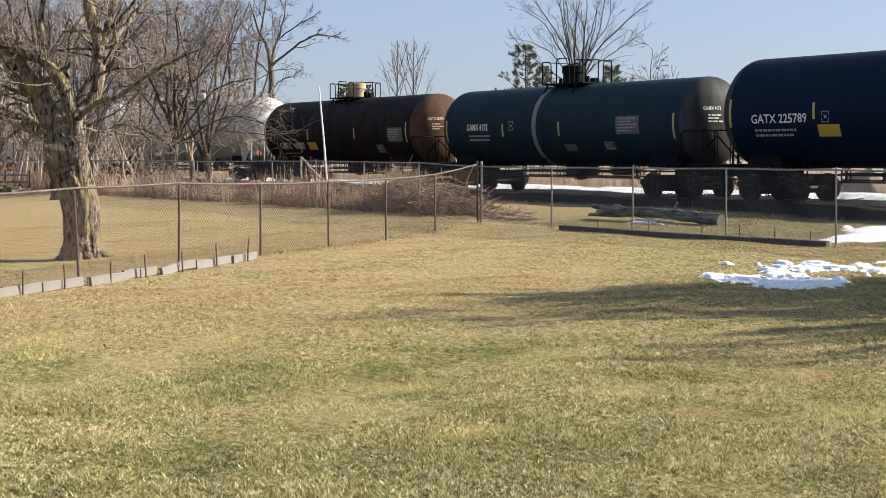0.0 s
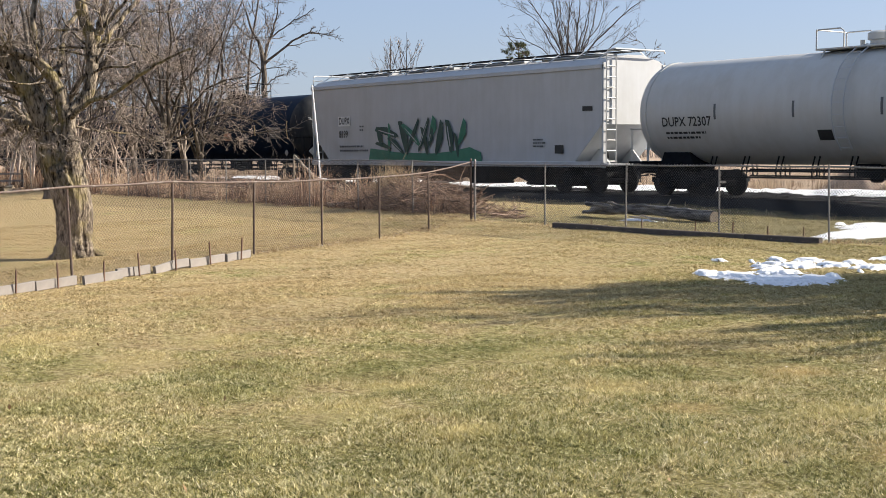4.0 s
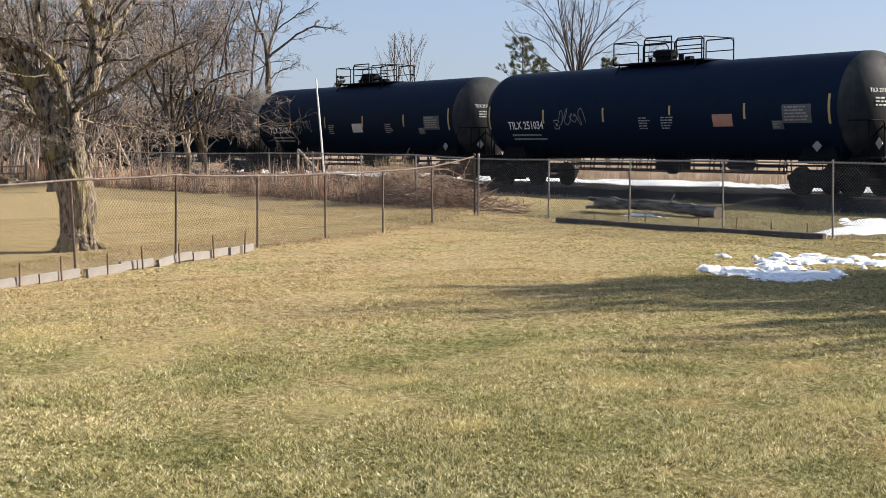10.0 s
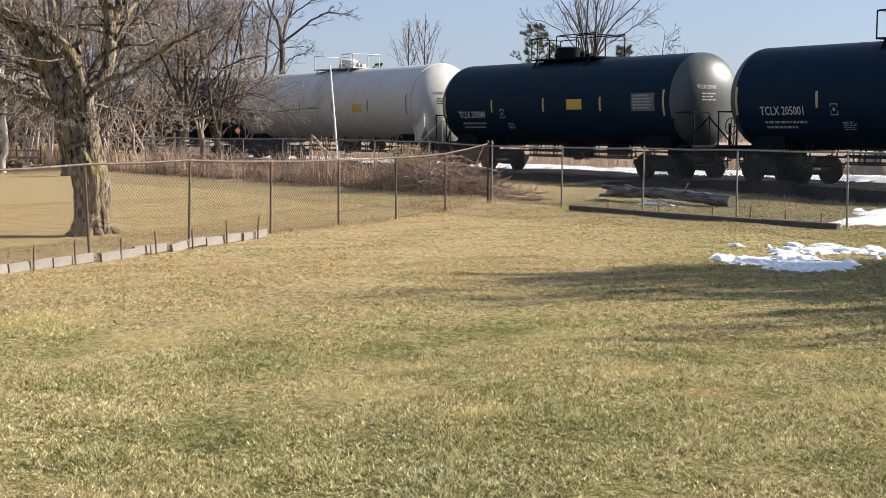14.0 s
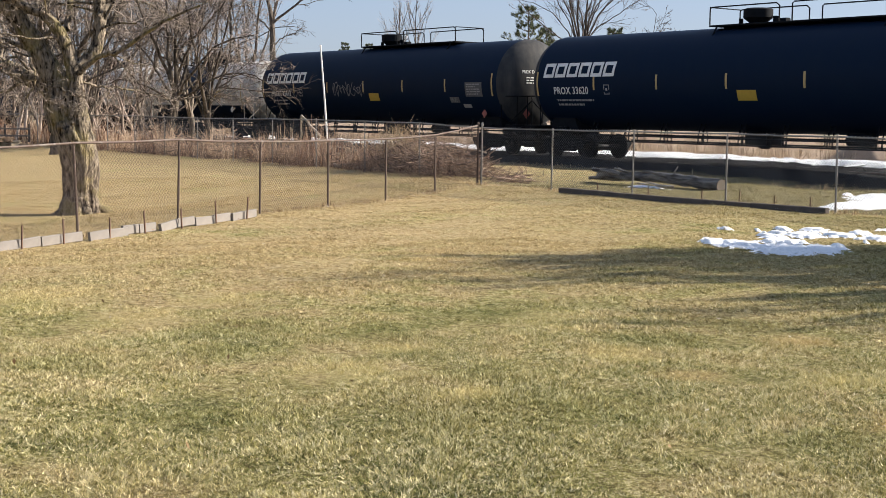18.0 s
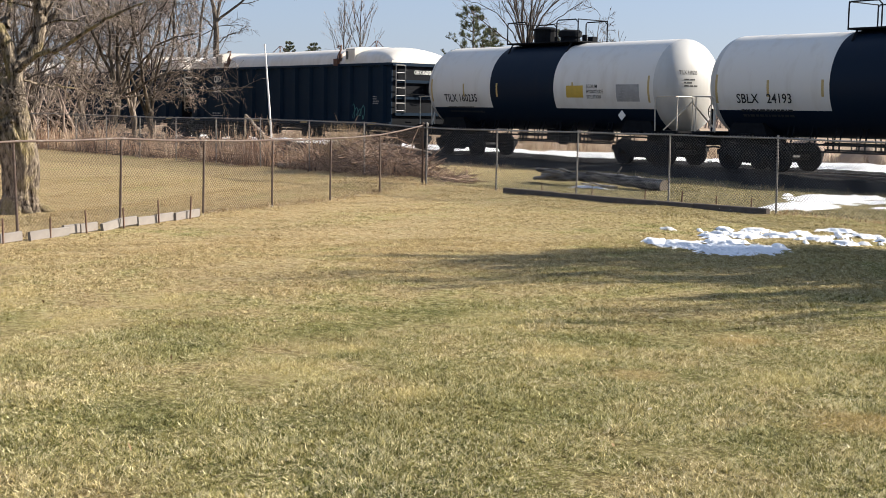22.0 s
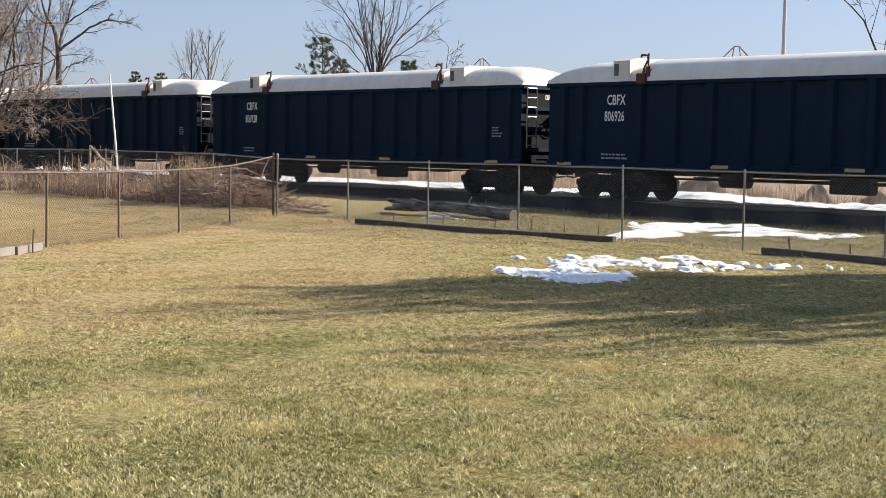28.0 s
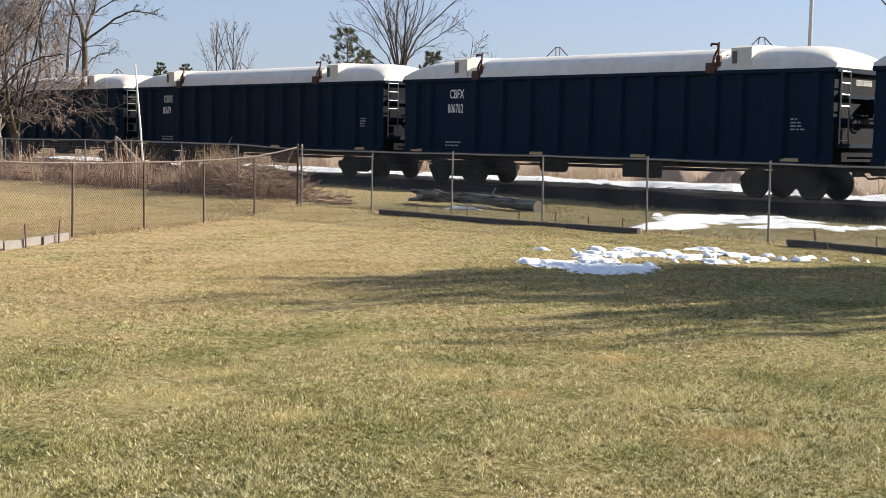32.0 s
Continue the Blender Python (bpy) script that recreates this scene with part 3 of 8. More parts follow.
def coupler_mesh():
    g = Geo()
    g.box((0.25, 0, 0.86), (0.7, 0.16, 0.18), bevel=0.03)
    g.slab([(0, -0.16), (0.16, -0.16), (0.26, -0.05), (0.26, 0.14), (0.12, 0.16), (0, 0.1)], 0.34, pose(0.5, 0, 0.86))
    g.box((-0.1, 0, 0.86), (0.12, 0.5, 0.4), bevel=0.03)
    g.tube([(0.1, -0.25, 0.8), (0.35, -0.28, 0.62), (0.65, -0.22, 0.66)], 0.03, 6)
    g.tube([(0.5, -0.1, 0.95), (0.45, -0.5, 1.0), (0.42, -1.25, 0.98)], 0.014, 5)
    return g.mesh("coupler", M_UNDER)


def add_couplers(car, half):
    for s in (-1, 1):
        part("coupler", shared("coupler", coupler_mesh), None, car, at=pose(s * half, 0, 0, 0, 0, 0 if s > 0 else 180))


def ladder(width, height, step=0.33, r=0.016):
    """An upright ladder in the plane x, z."""
    g = Geo()
    for s in (-1, 1):
        g.tube([(s * width / 2, 0, 0), (s * width / 2, 0, height)], r * 1.3, 6)
    for i in range(int(height / step) + 1):
        z = 0.08 + i * step
        if z < height:
            g.tube([(-width / 2, 0, z), (width / 2, 0, z)], r, 5)
    return g


def rail_loop(pts, r=0.022, n=6):
    return Geo().tube(pts, r, n)


def curved_plate(w, h, radius, zoff, lift=0.006, cols=1, rows=5):
    """A sheet w wide and h high that hugs the side of a tank of that radius, zoff above its axis; faces -y."""
    g = Geo()
    rr = radius + lift
    for i in range(rows + 1):
        z = zoff - h / 2 + h * i / rows
        y = -math.sqrt(max(rr * rr - z * z, 0.01))
        g.v += [(-w / 2, y, z), (w / 2, y, z)]
    for i in range(rows):
        a = i * 2
        g.f.append((a, a + 1, a + 3, a + 2))
    return g


def on_tank(me, radius, x, z, lift=0.006):
    """Bends a flat mesh in the plane x, z round the near side of the tank."""
    me = me.copy()
    for vtx in me.vertices:
        zz = vtx.co.z + z
        vtx.co.x += x
        vtx.co.z = zz
        vtx.co.y = -math.sqrt(max((radius + lift) ** 2 - zz * zz, 0.01))
    return me


def bars(rows, width, height, mat, rng):
    """Small stencilled lines that cannot be read: plain bars."""
    g = Geo()
    pitch = height / rows
    for i in range(rows):
        w = width * rng.uniform(0.55, 1.0)
        z = height - (i + 0.65) * pitch
        x = 0.0
        while x < w - 0.03:
            d = min(rng.uniform(0.06, 0.2), w - x)
            g.add([(x, 0, z), (x + d, 0, z), (x + d, 0, z + pitch * 0.45), (x, 0, z + pitch * 0.45)], [(0, 1, 2, 3)])
            x += d + 0.035
    return g.mesh("stencil", mat)


def dome_fittings(car, top, steel, kind, deck_half, mid, man, hgt, paint=None):
    """Manway nozzle, deck and guard rails on top of a tank; kind picks the rail pattern, mid and man are the middles of deck and nozzle."""
    d0, d1 = mid - deck_half, mid + deck_half
    part("deck", Geo().box((mid, 0, top + 0.03), (deck_half * 2, 1.5, 0.05), bevel=0.01), steel, car)
    for x in (d0 + 0.3, d1 - 0.3):
        for s in (-1, 1):
            part("deck_brace", Geo().tube([(x, s * 0.7, top + 0.02), (x, s * 0.95, top - 0.35)], 0.03, 5), steel, car)
    wide = kind == "wide"
    prof = [(0.34, -0.2), (0.34, 0.22), (0.42, 0.24), (0.42, 0.42), (0.32, 0.48), (0.0, 0.50)]
    if kind == "hoop":
        prof = [(0.40, -0.2), (0.40, 0.42), (0.44, 0.45), (0.44, 0.68), (0.36, 0.72), (0.0, 0.73)]
    if kind == "cup":
        prof = [(0.26, -0.2), (0.26, 0.10), (0.46, 0.26), (0.46, 0.52), (0.38, 0.56), (0.0, 0.57)]
    if wide:
        prof = [(0.42, -0.2), (0.42, 0.08), (0.46, 0.10), (0.46, 0.44), (0.30, 0.5), (0.0, 0.5)]
    part("manway", Geo().spin_z(prof, 18, (man, 0, top)), paint or (M_UNDER if steel != M_WHITE else steel), car, shade=True)
    part("valve", Geo().tube([(man + 0.62, 0.1, top), (man + 0.62, 0.1, top + 0.3)], 0.09, 8), steel, car)
    part("valve", Geo().tube([(man - 0.6, -0.1, top), (man - 0.6, -0.1, top + 0.26)], 0.07, 8), steel, car)
    part("fittings_box", Geo().box((man + 0.9, 0.2, top + 0.12), (0.24, 0.22, 0.22), bevel=0.03), steel, car)
    w = d1 - d0
    if kind == "hoop":
        ends = [(d0, d0 + w * 0.22), (d0 + w * 0.80, d1)]
    elif kind == "cup":
        ends = [(d0, d0 + w * 0.40), (d0 + w * 0.47, d1)]
    else:
        ends = [(d0, d0 + w * 0.29), (d0 + w * 0.71, d1)]
    for y in (-0.72, 0.72):
        for a, b in ends:
            part("guard_rail", rail_loop([(a, y, top), (a, y, top + hgt * 0.92), (a + 0.06, y, top + hgt), (b - 0.12, y, top + hgt), (b, y, top + hgt * 0.86), (b, y, top)]), steel, car)
            if kind == "double":
                part("guard_rail", rail_loop([(a, y, top + hgt * 0.5), (b, y, top + hgt * 0.5)], 0.018), steel, car)
        if kind == "double":
            t0, t1 = d0 + w * 0.36, d0 + w * 0.66
            part("guard_rail", rail_loop([(t0, y * 1.02, top), (t0, y * 1.02, top + hgt), (t0 + 0.08, y * 1.02, top + hgt * 1.12), (t1, y * 1.02, top + hgt * 1.12), (t1, y * 1.02, top)], 0.028), steel, car)
            for q in (0.5, 0.85):
                part("guard_rail", rail_loop([(t0, y * 1.02, top + hgt * q), (t1, y * 1.02, top + hgt * q)], 0.02), steel, car)
        if kind == "hoop":
            part("guard_rail", rail_loop([(d0 + w * 0.36, y, top), (d0 + w * 0.36, y, top + hgt), (d0 + w * 0.40, y, top + hgt * 1.1), (d0 + w * 0.68, y, top + hgt * 1.1), (d0 + w * 0.68, y, top)], 0.024), steel, car)
        if wide:
            part("guard_rail", rail_loop([(d0 + w * 0.40, y, top), (d0 + w * 0.40, y, top + hgt), (d0 + w * 0.46, y, top + hgt * 1.06), (d1, y, top + hgt * 1.06), (d1, y, top)]), steel, car)
    for x in (d0, d1):
        part("guard_rail", rail_loop([(x, -0.72, top), (x, -0.72, top + hgt), (x, 0.72, top + hgt), (x, 0.72, top)], 0.02), steel, car)
    if kind in ("double", "wide"):
        x = d0 + w * (0.36 if kind == "double" else 0.40)
        part("guard_rail", rail_loop([(x, -0.72, top + hgt * 1.05), (x, 0.72, top + hgt * 1.05)], 0.02), steel, car)


def tank_car(centre, cyl, radius, top, paint, label, mark="", number="", end_paint=None, style="double", deck=1.25,
             steel=None, stripes=5, stripe_mat=None, mark_x=-0.40, mark_z=0.0, text_mat=None, text=0.30, band=None,
             panels=(), ladder_at=0.0, hoops=False, jacket=False, spaced=False, mid=0.0, man=-0.3, rail=0.8, end_steel=None, at_stripes=None, dome_paint=None, band_x=-0.6, squeeze=0.92):
    """A tank car; cyl is the length of the straight shell, top the height of its crown over the rail."""
    rng = random.Random(int(centre * 10) + 7)
    steel = steel or M_UNDER
    end_steel = end_steel or steel
    fat = (top - 1.03) / 2
    dz, radius = fat - radius, fat
    mark_z += dz
    stripe_mat = stripe_mat or M_STRIPE
    text_mat = text_mat or M_LETTER
    zc = top - radius
    half = cyl / 2
    car = thing("tank_car", pose(0, RAIL_Y, RAIL_Z), label, "tank car", "cars of the freight train")
    head = radius * 0.5
    end_paint = end_paint or (M_DUST if paint in (M_BLACK, M_BLACK2, M_DARKGREY) else paint)
    part("tank", Geo().spin_x([(-half + cyl * i / 6, radius) for i in range(7)], 56), paint, car, shade=True, at=pose(0, 0, zc))
    for s in (-1, 1):
        prof = [(s * (half + head * math.sin(k / 10 * math.pi / 2)), max(radius * math.cos(k / 10 * math.pi / 2), 0.02)) for k in range(11)]
        part("tank_head", Geo().spin_x(prof[::s], 56), end_paint, car, shade=True, at=pose(0, 0, zc))
    if jacket:
        ring = Geo()
        ring.spin_x([(-0.06, radius + 0.003), (-0.06, radius + 0.022), (0.06, radius + 0.022), (0.06, radius + 0.003)], 56)
        for x in (-half + 0.02, half - 0.02):
            part("jacket_band", ring.mesh("jacket_band", paint), None, car, at=pose(x, 0, zc))
    if jacket:
        skirt = Geo().slab([(half - 0.35, 2.25), (half + 0.62, 2.25), (half + 0.62, 1.75), (half + 0.30, 1.20), (half + 0.05, 1.14), (half - 0.10, 1.5)], 0.05, pose(0, -1.36, 0))
        part("end_skirt", skirt, paint, car, "white sheet skirt over the tank's end")
    if band:
        g = Geo().spin_x([(-0.11, radius + 0.003), (-0.11, radius + 0.012), (0.11, radius + 0.012), (0.11, radius + 0.003)], 56)
        part("tank_band", g, band, car, "pale grey band round the tank", at=pose(band_x, 0, zc))
    # underframe: stub sills, saddles, end platforms, bottom outlet, brake gear
    bolster = half - 0.95
    for s in (-1, 1):
        part("stub_sill", Geo().box((s * (half + 0.1), 0, 0.92), (2.9, 0.42, 0.34), bevel=0.03), M_UNDER, car)
        part("saddle", Geo().slab([(-0.75, 0.0), (0.75, 0.0), (0.55, 0.45), (-0.55, 0.45)], 2.3, pose(s * bolster, 0, 0.98)), M_UNDER, car)
        part("end_platform", Geo().box((s * (half + 0.62), 0, 1.10), (0.62, 2.9, 0.07)), M_UNDER, car)
        part("body_bolster", Geo().box((s * bolster, 0, 1.03), (0.5, 2.6, 0.16)), M_UNDER, car)
        for y in (-1.38, 1.38):
            part("step", Geo().tube([(s * (half + 0.9), y, 1.1), (s * (half + 0.9), y, 0.45), (s * (half + 0.45), y, 0.45), (s * (half + 0.45), y, 1.1)], 0.022, 5), M_UNDER, car)
    outlet = Geo().spin_z([(0.16, -0.5), (0.2, -0.42), (0.2, -0.18), (0.34, -0.08), (0.34, 0.05)], 14, (0.1, 0, zc - radius))
    for y in (-0.42, 0.42):
        outlet.box((0.1, y, zc - radius - 0.16), (0.8, 0.03, 0.4))
    part("bottom_outlet", outlet, M_UNDER, car)
    zb = zc - radius - 0.02
    for y in (-1.05, 1.05):
        pipe = Geo()
        pipe.tube([(-bolster + 1.2, y, zb - 0.16), (bolster - 1.2, y, zb - 0.16)], 0.032, 6)
        pipe.tube([(-bolster + 1.2, y, zb - 0.36), (bolster - 1.2, y, zb - 0.36)], 0.028, 6)
        for i in range(9):
            x = -bolster + 1.4 + (2 * bolster - 2.8) * i / 8
            for dx in (-0.09, 0.09):
                pipe.tube([(x + dx, y, zb - 0.38), (x + dx, y, zb - 0.1), (x + dx, y * 0.85, zb + 0.32)], 0.024, 4)
        part("running_rail", pipe, M_UNDER, car)
    res = Geo().spin_x([(-0.5, 0.05), (-0.42, 0.19), (0.42, 0.19), (0.5, 0.05)], 14)
    part("air_reservoir", res, M_UNDER, car, at=pose(half * 0.45, -0.55, zb - 0.1))
    for s in (-1, 1):
        add_truck(car, s * bolster)
    add_couplers(car, half + head + 0.05)
    # end rails and the brake wheel on the end platforms
    for s in (-1, 1):
        x = s * (half + 0.88)
        part("end_rail", rail_loop([(s * (half + 0.05), -1.42, 1.12), (s * (half + 0.05), -1.45, 2.12), (s * (half + 0.16), -1.45, 2.2), (x, -1.42, 2.2), (x, -1.3, 2.2), (x, -0.7, 2.2), (x, -0.62, 2.1), (x, -0.62, 1.12)], 0.02), end_steel, car)
        part("end_rail", rail_loop([(x, -1.35, 1.12), (x, -1.35, 2.2)], 0.02), end_steel, car)
        part("end_brace", Geo().tube([(s * (half + 0.25), -1.25, 1.15), (s * (half + 0.80), -0.55, 2.05)], 0.028, 5), end_steel, car)
        part("end_brace", Geo().tube([(s * (half + 0.95), 0.45, 1.15), (s * (half + 0.80), -0.55, 2.05)], 0.028, 5), end_steel, car)
        part("brake_stand", Geo().tube([(s * (half + 0.9), 0.35, 1.12), (s * (half + 0.9), 0.35, 1.85)], 0.05, 6), steel, car)
    wh = Geo()
    ring = [(0, 0.28 * math.cos(a * 0.3927), 0.28 * math.sin(a * 0.3927)) for a in range(17)]
    wh.tube(ring, 0.018, 5)
    for a in range(4):
        wh.tube([(0, 0, 0), (0, 0.28 * math.cos(a * 1.571), 0.28 * math.sin(a * 1.571))], 0.014, 4)
    part("brake_wheel", wh, steel, car, at=pose(half + 0.95, 0.35, 1.75))
    # crown fittings and ladder
    dome_fittings(car, top, steel, style, deck, mid, man, rail, dome_paint)
    if ladder_at is not None:
        lg = Geo()
        for sx in (-0.2, 0.2):
            lg.tube([(ladder_at + sx, -(radius + 0.14) * math.cos(a), zc + (radius + 0.14) * math.sin(a)) for a in [(-0.75 + 0.28 * i) for i in range(9)]], 0.02, 5)
        for i in range(12):
            a = -0.7 + i * 0.19
            lg.tube([(ladder_at - 0.2, -(radius + 0.14) * math.cos(a), zc + (radius + 0.14) * math.sin(a)), (ladder_at + 0.2, -(radius + 0.14) * math.cos(a), zc + (radius + 0.14) * math.sin(a))], 0.016, 4)
        part("ladder", lg, M_GREY if steel == M_WHITE else steel, car)
    # reflectors, placards and stencils
    if stripes:
        for i in range(stripes):
            x = at_stripes[i] if at_stripes else -half + 0.02 + (cyl - 0.3) * i / (stripes - 1)
            tall = 0.85 if i in (0, stripes - 1) else 0.48
            g = curved_plate(0.085, tall, radius, -0.18 + dz)
            part("reflector", g, stripe_mat, car, at=pose(x, 0, zc))
    for x, z, w, h, mat, nm in panels:
        z += dz
        part(nm, curved_plate(w, h, radius, z, 0.008), mat, car, at=pose(x, 0, zc))
        if nm == "stencil_panel":
            part("stencil", on_tank(bars(5, w * 0.85, h * 0.85, M_LETTER_DIM, rng), radius, x - w * 0.42, z - h * 0.42, 0.011), None, car, at=pose(0, 0, zc))
    if mark:
        gap = "   " if spaced else " "
        me = flat_text(mark + gap + number, text * 1.38, text_mat, "car_number", squeeze)
        part("car_number", on_tank(me, radius, -half - mark_x, mark_z, 0.013), None, car, "painted reporting mark and number", at=pose(0, 0, zc))
        part("stencil", on_tank(bars(2, 2.0, 0.3, M_LETTER_DIM if text_mat != M_INK else M_INK, rng), radius, -half - mark_x + 0.1, mark_z - 0.45), None, car, at=pose(0, 0, zc))
        # a small lined box follows the number
        if text_mat != M_INK:
            box = Geo()
            for bx, bz, bw, bh in ((0, 0, 0.26, 0.025), (0, 0.305, 0.26, 0.025), (0, 0, 0.025, 0.33), (0.235, 0, 0.025, 0.33), (0.09, 0.12, 0.09, 0.09)):
                box.add([(bx, 0, bz), (bx + bw, 0, bz), (bx + bw, 0, bz + bh), (bx, 0, bz + bh)], [(0, 1, 2, 3)])
            part("stencil", on_tank(box.mesh("stencil", M_LETTER_DIM), radius, -half - mark_x + 2.55, mark_z - 0.02), None, car, at=pose(0, 0, zc))
        # the same on the leading head
        me2 = flat_text(mark + " " + number, 0.17, text_mat if text_mat != M_INK else M_INK, "end_number", 0.75)
        sten = bars(3, 0.6, 0.30, text_mat, rng)
        for k, (mm, yy, zz) in enumerate(((me2, -0.95, 0.36), (sten, -0.80, -0.06))):
            mm = mm.copy()
            for vtx in mm.vertices:
                y, z = vtx.co.x + yy, vtx.co.z + zz
                q = 1 - (y * y + z * z) / (radius * radius)
                vtx.co.x, vtx.co.y, vtx.co.z = half + head * math.sqrt(max(q, 0.01)) + 0.008, y, z
            part("end_number" if k == 0 else "stencil", mm, None, car, at=pose(0, 0, zc))
    CARS.append((car, centre))
    return car, half, radius, zc


def cover_section(x0, x1, half_w, z0, rise, dome0=0.0, dome1=0.0, n=13):
    """Arched fibreglass cover between x0 and x1; an end may curve down over the length dome."""
    g = Geo()
    xs = []
    for i in range(n):
        xs.append(x0 + (x1 - x0) * i / (n - 1))
    m = 15
    for x in xs:
        k = 1.0
        if dome0 and x - x0 < dome0:
            k = math.sqrt(max(1 - (1 - (x - x0) / dome0) ** 2, 0.0))
        if dome1 and x1 - x < dome1:
            k = math.sqrt(max(1 - (1 - (x1 - x) / dome1) ** 2, 0.0))
        g.v.append((x, -half_w, z0))
        for j in range(m):
            a = math.pi * j / (m - 1)
            g.v.append((x, -half_w * math.cos(a) * 0.985, z0 + 0.10 + rise * k * math.sin(a) ** 0.8))
        g.v.append((x, half_w, z0))
    w = m + 2
    for i in range(n - 1):
        for j in range(w - 1):
            a = i * w + j
            g.f.append((a, a + w, a + w + 1, a + 1))
    g.f.append(tuple(range(w)))
    g.f.append(tuple(range(n * w - 1, (n - 1) * w - 1, -1)))
    return g


def gondola(centre, number):
    """High-sided gondola with outside posts and a white fibreglass lid in three sections."""
    rng = random.Random(int(centre) + 3)
    hl, hw, z0, z1 = 8.19, 1.58, 1.02, 3.52
    car = thing("gondola_car", pose(0, RAIL_Y, RAIL_Z), "black high-sided gondola car with white arched covers", "gondola car", "cars of the freight train")

    for s in (-1, 1):
        part("side_panel", shared("gon_side", lambda: Geo().box((0, 0, 0), (2 * hl, 0.05, z1 - z0)).mesh("side_panel", M_GONDOLA)), None, car, at=pose(0, s * (hw - 0.03), (z0 + z1) / 2))
        part("end_panel", shared("gon_end", lambda: Geo().box((0, 0, 0), (0.05, 2 * hw - 0.1, z1 - z0)).mesh("end_panel", M_UNDER)), None, car, at=pose(s * (hl - 0.03), 0, (z0 + z1) / 2))
    part("floor_panel", shared("gon_floor", lambda: Geo().box((0, 0, z0 + 0.03), (2 * hl - 0.1, 2 * hw - 0.1, 0.06)).mesh("floor_panel", M_UNDER)), None, car)

    def chord():
        g = Geo()
        for s in (-1, 1):
            g.box((0, s * (hw + 0.02), z1 - 0.05), (2 * hl + 0.1, 0.14, 0.12), bevel=0.02)
            g.box((0, s * (hw + 0.02), z0 + 0.07), (2 * hl, 0.12, 0.18), bevel=0.02)
            g.box((s * (hl + 0.02), 0, z1 - 0.05), (0.14, 2 * hw, 0.12), bevel=0.02)
            for z in (1.5, 2.15, 2.8):
                g.box((s * (hl + 0.04), 0, z), (0.10, 2 * hw - 0.3, 0.12), bevel=0.02)
        return g.mesh("chord", M_GONDOLA)
    part("top_chord", shared("gon_chord", chord), None, car)

    def post():
        return Geo().slab([(-0.17, 0), (0.17, 0), (0.10, 0.13), (-0.10, 0.13)], z1 - z0 - 0.2, pose(0, 0, 0, -90) @ pose(0, 0, 0, 0, 180, 0)).mesh("post", M_GONDOLA)
    pm = shared("gon_post", post)
    xs = [-7.6, -6.9, -4.75, -3.55, -2.35, -1.15, 0.05, 1.25, 2.4, 3.5, 4.55, 5.4, 6.7, 7.7]
    for i, x in enumerate(xs):
        part("side_post", pm, None, car, at=pose(x, -hw, (z0 + z1) / 2))
        if i % 2 == 0:
            part("side_post", pm, None, car, at=pose(x, hw, (z0 + z1) / 2, 0, 0, 180))
    for key, a, b, d0, d1 in (("lid_a", -8.25, -5.5, 1.5, 0), ("lid_b", -4.7, 4.5, 0, 0), ("lid_c", 5.25, 8.25, 0, 1.5)):
        rise = 0.61 if key == "lid_b" else 0.59
        part("cover", shared(key, lambda: cover_section(a, b, hw + 0.05, z1 + 0.005, rise, d0, d1, 15 if key != "lid_b" else 10).mesh("cover", M_COVER, True)), None, car, "white fibreglass cover")

    def link(a, b):
        """A square-shouldered coaming between two lids."""
        g = cover_section(a, b, hw + 0.02, z1 + 0.003, 0.44, 0, 0, 3)
        ring = [(-hw - 0.03, z1 + 0.02), (-hw - 0.03, z1 + 0.62), (-hw + 0.25, z1 + 0.70), (0, z1 + 0.74), (hw - 0.25, z1 + 0.70), (hw + 0.03, z1 + 0.62), (hw + 0.03, z1 + 0.02)]
        x0, x1, k = a - 0.25 if a < 0 else b - 0.20, a + 0.35 if a < 0 else b + 0.45, len(ring)
        g.add([(x0, y, z) for y, z in ring] + [(x1, y, z) for y, z in ring], [tuple(range(k)), tuple(range(2 * k - 1, k - 1, -1))] + [(i, i + k, i + k + 1, i + 1) for i in range(k - 1)])
        return g.mesh("cover_joint", M_COVER)
    for key, a, b in (("lid_j0", -5.5, -4.7), ("lid_j1", 4.5, 5.25)):
        part("cover_joint", shared(key, lambda: link(a, b)), None, car)
        part("joint_plate", shared("lid_plate", lambda: Geo().box((0, 0, 0), (0.15, 0.012, 0.34)).mesh("joint_plate", M_PANEL)), None, car, "grey plate on the coaming", at=pose((a - 0.13) if a < 0 else b - 0.08, -hw - 0.04, z1 + 0.36))

    def fins():
        g = Geo()
        for x in (-2.6, 0.2, 3.0):
            g.add([(x, -hw - 0.02, z1 + 0.12), (x + 0.7, -hw + 0.16, z1 + 0.36), (x + 0.55, -hw + 0.08, z1 + 0.12)], [(0, 1, 2)])
            g.box((x + 0.3, -hw + 0.1, z1 + 0.16), (0.5, 0.06, 0.07))
        return g.mesh("cover_rib", M_COVER)
    part("cover_rib", shared("lid_fin", fins), None, car)

    def clamp():
        g = Geo()
        g.box((0, -hw - 0.06, z1 + 0.08), (0.3, 0.1, 0.3), bevel=0.02)
        g.tube([(0, -hw - 0.05, z1 - 0.15), (0.06, -hw, z1 + 0.4), (0.12, -hw + 0.1, z1 + 0.62), (0.1, -hw + 0.1, z1 + 0.75), (-0.10, -hw + 0.1, z1 + 0.77), (-0.13, -hw + 0.1, z1 + 0.70)], 0.035, 6)
        g.tube([(0.16, -hw - 0.05, z1), (0.2, -hw, z1 + 0.5), (0.14, -hw + 0.1, z1 + 0.8)], 0.03, 5)
        g.box((0.2, -hw + 0.02, z1 + 0.28), (0.14, 0.08, 0.3))
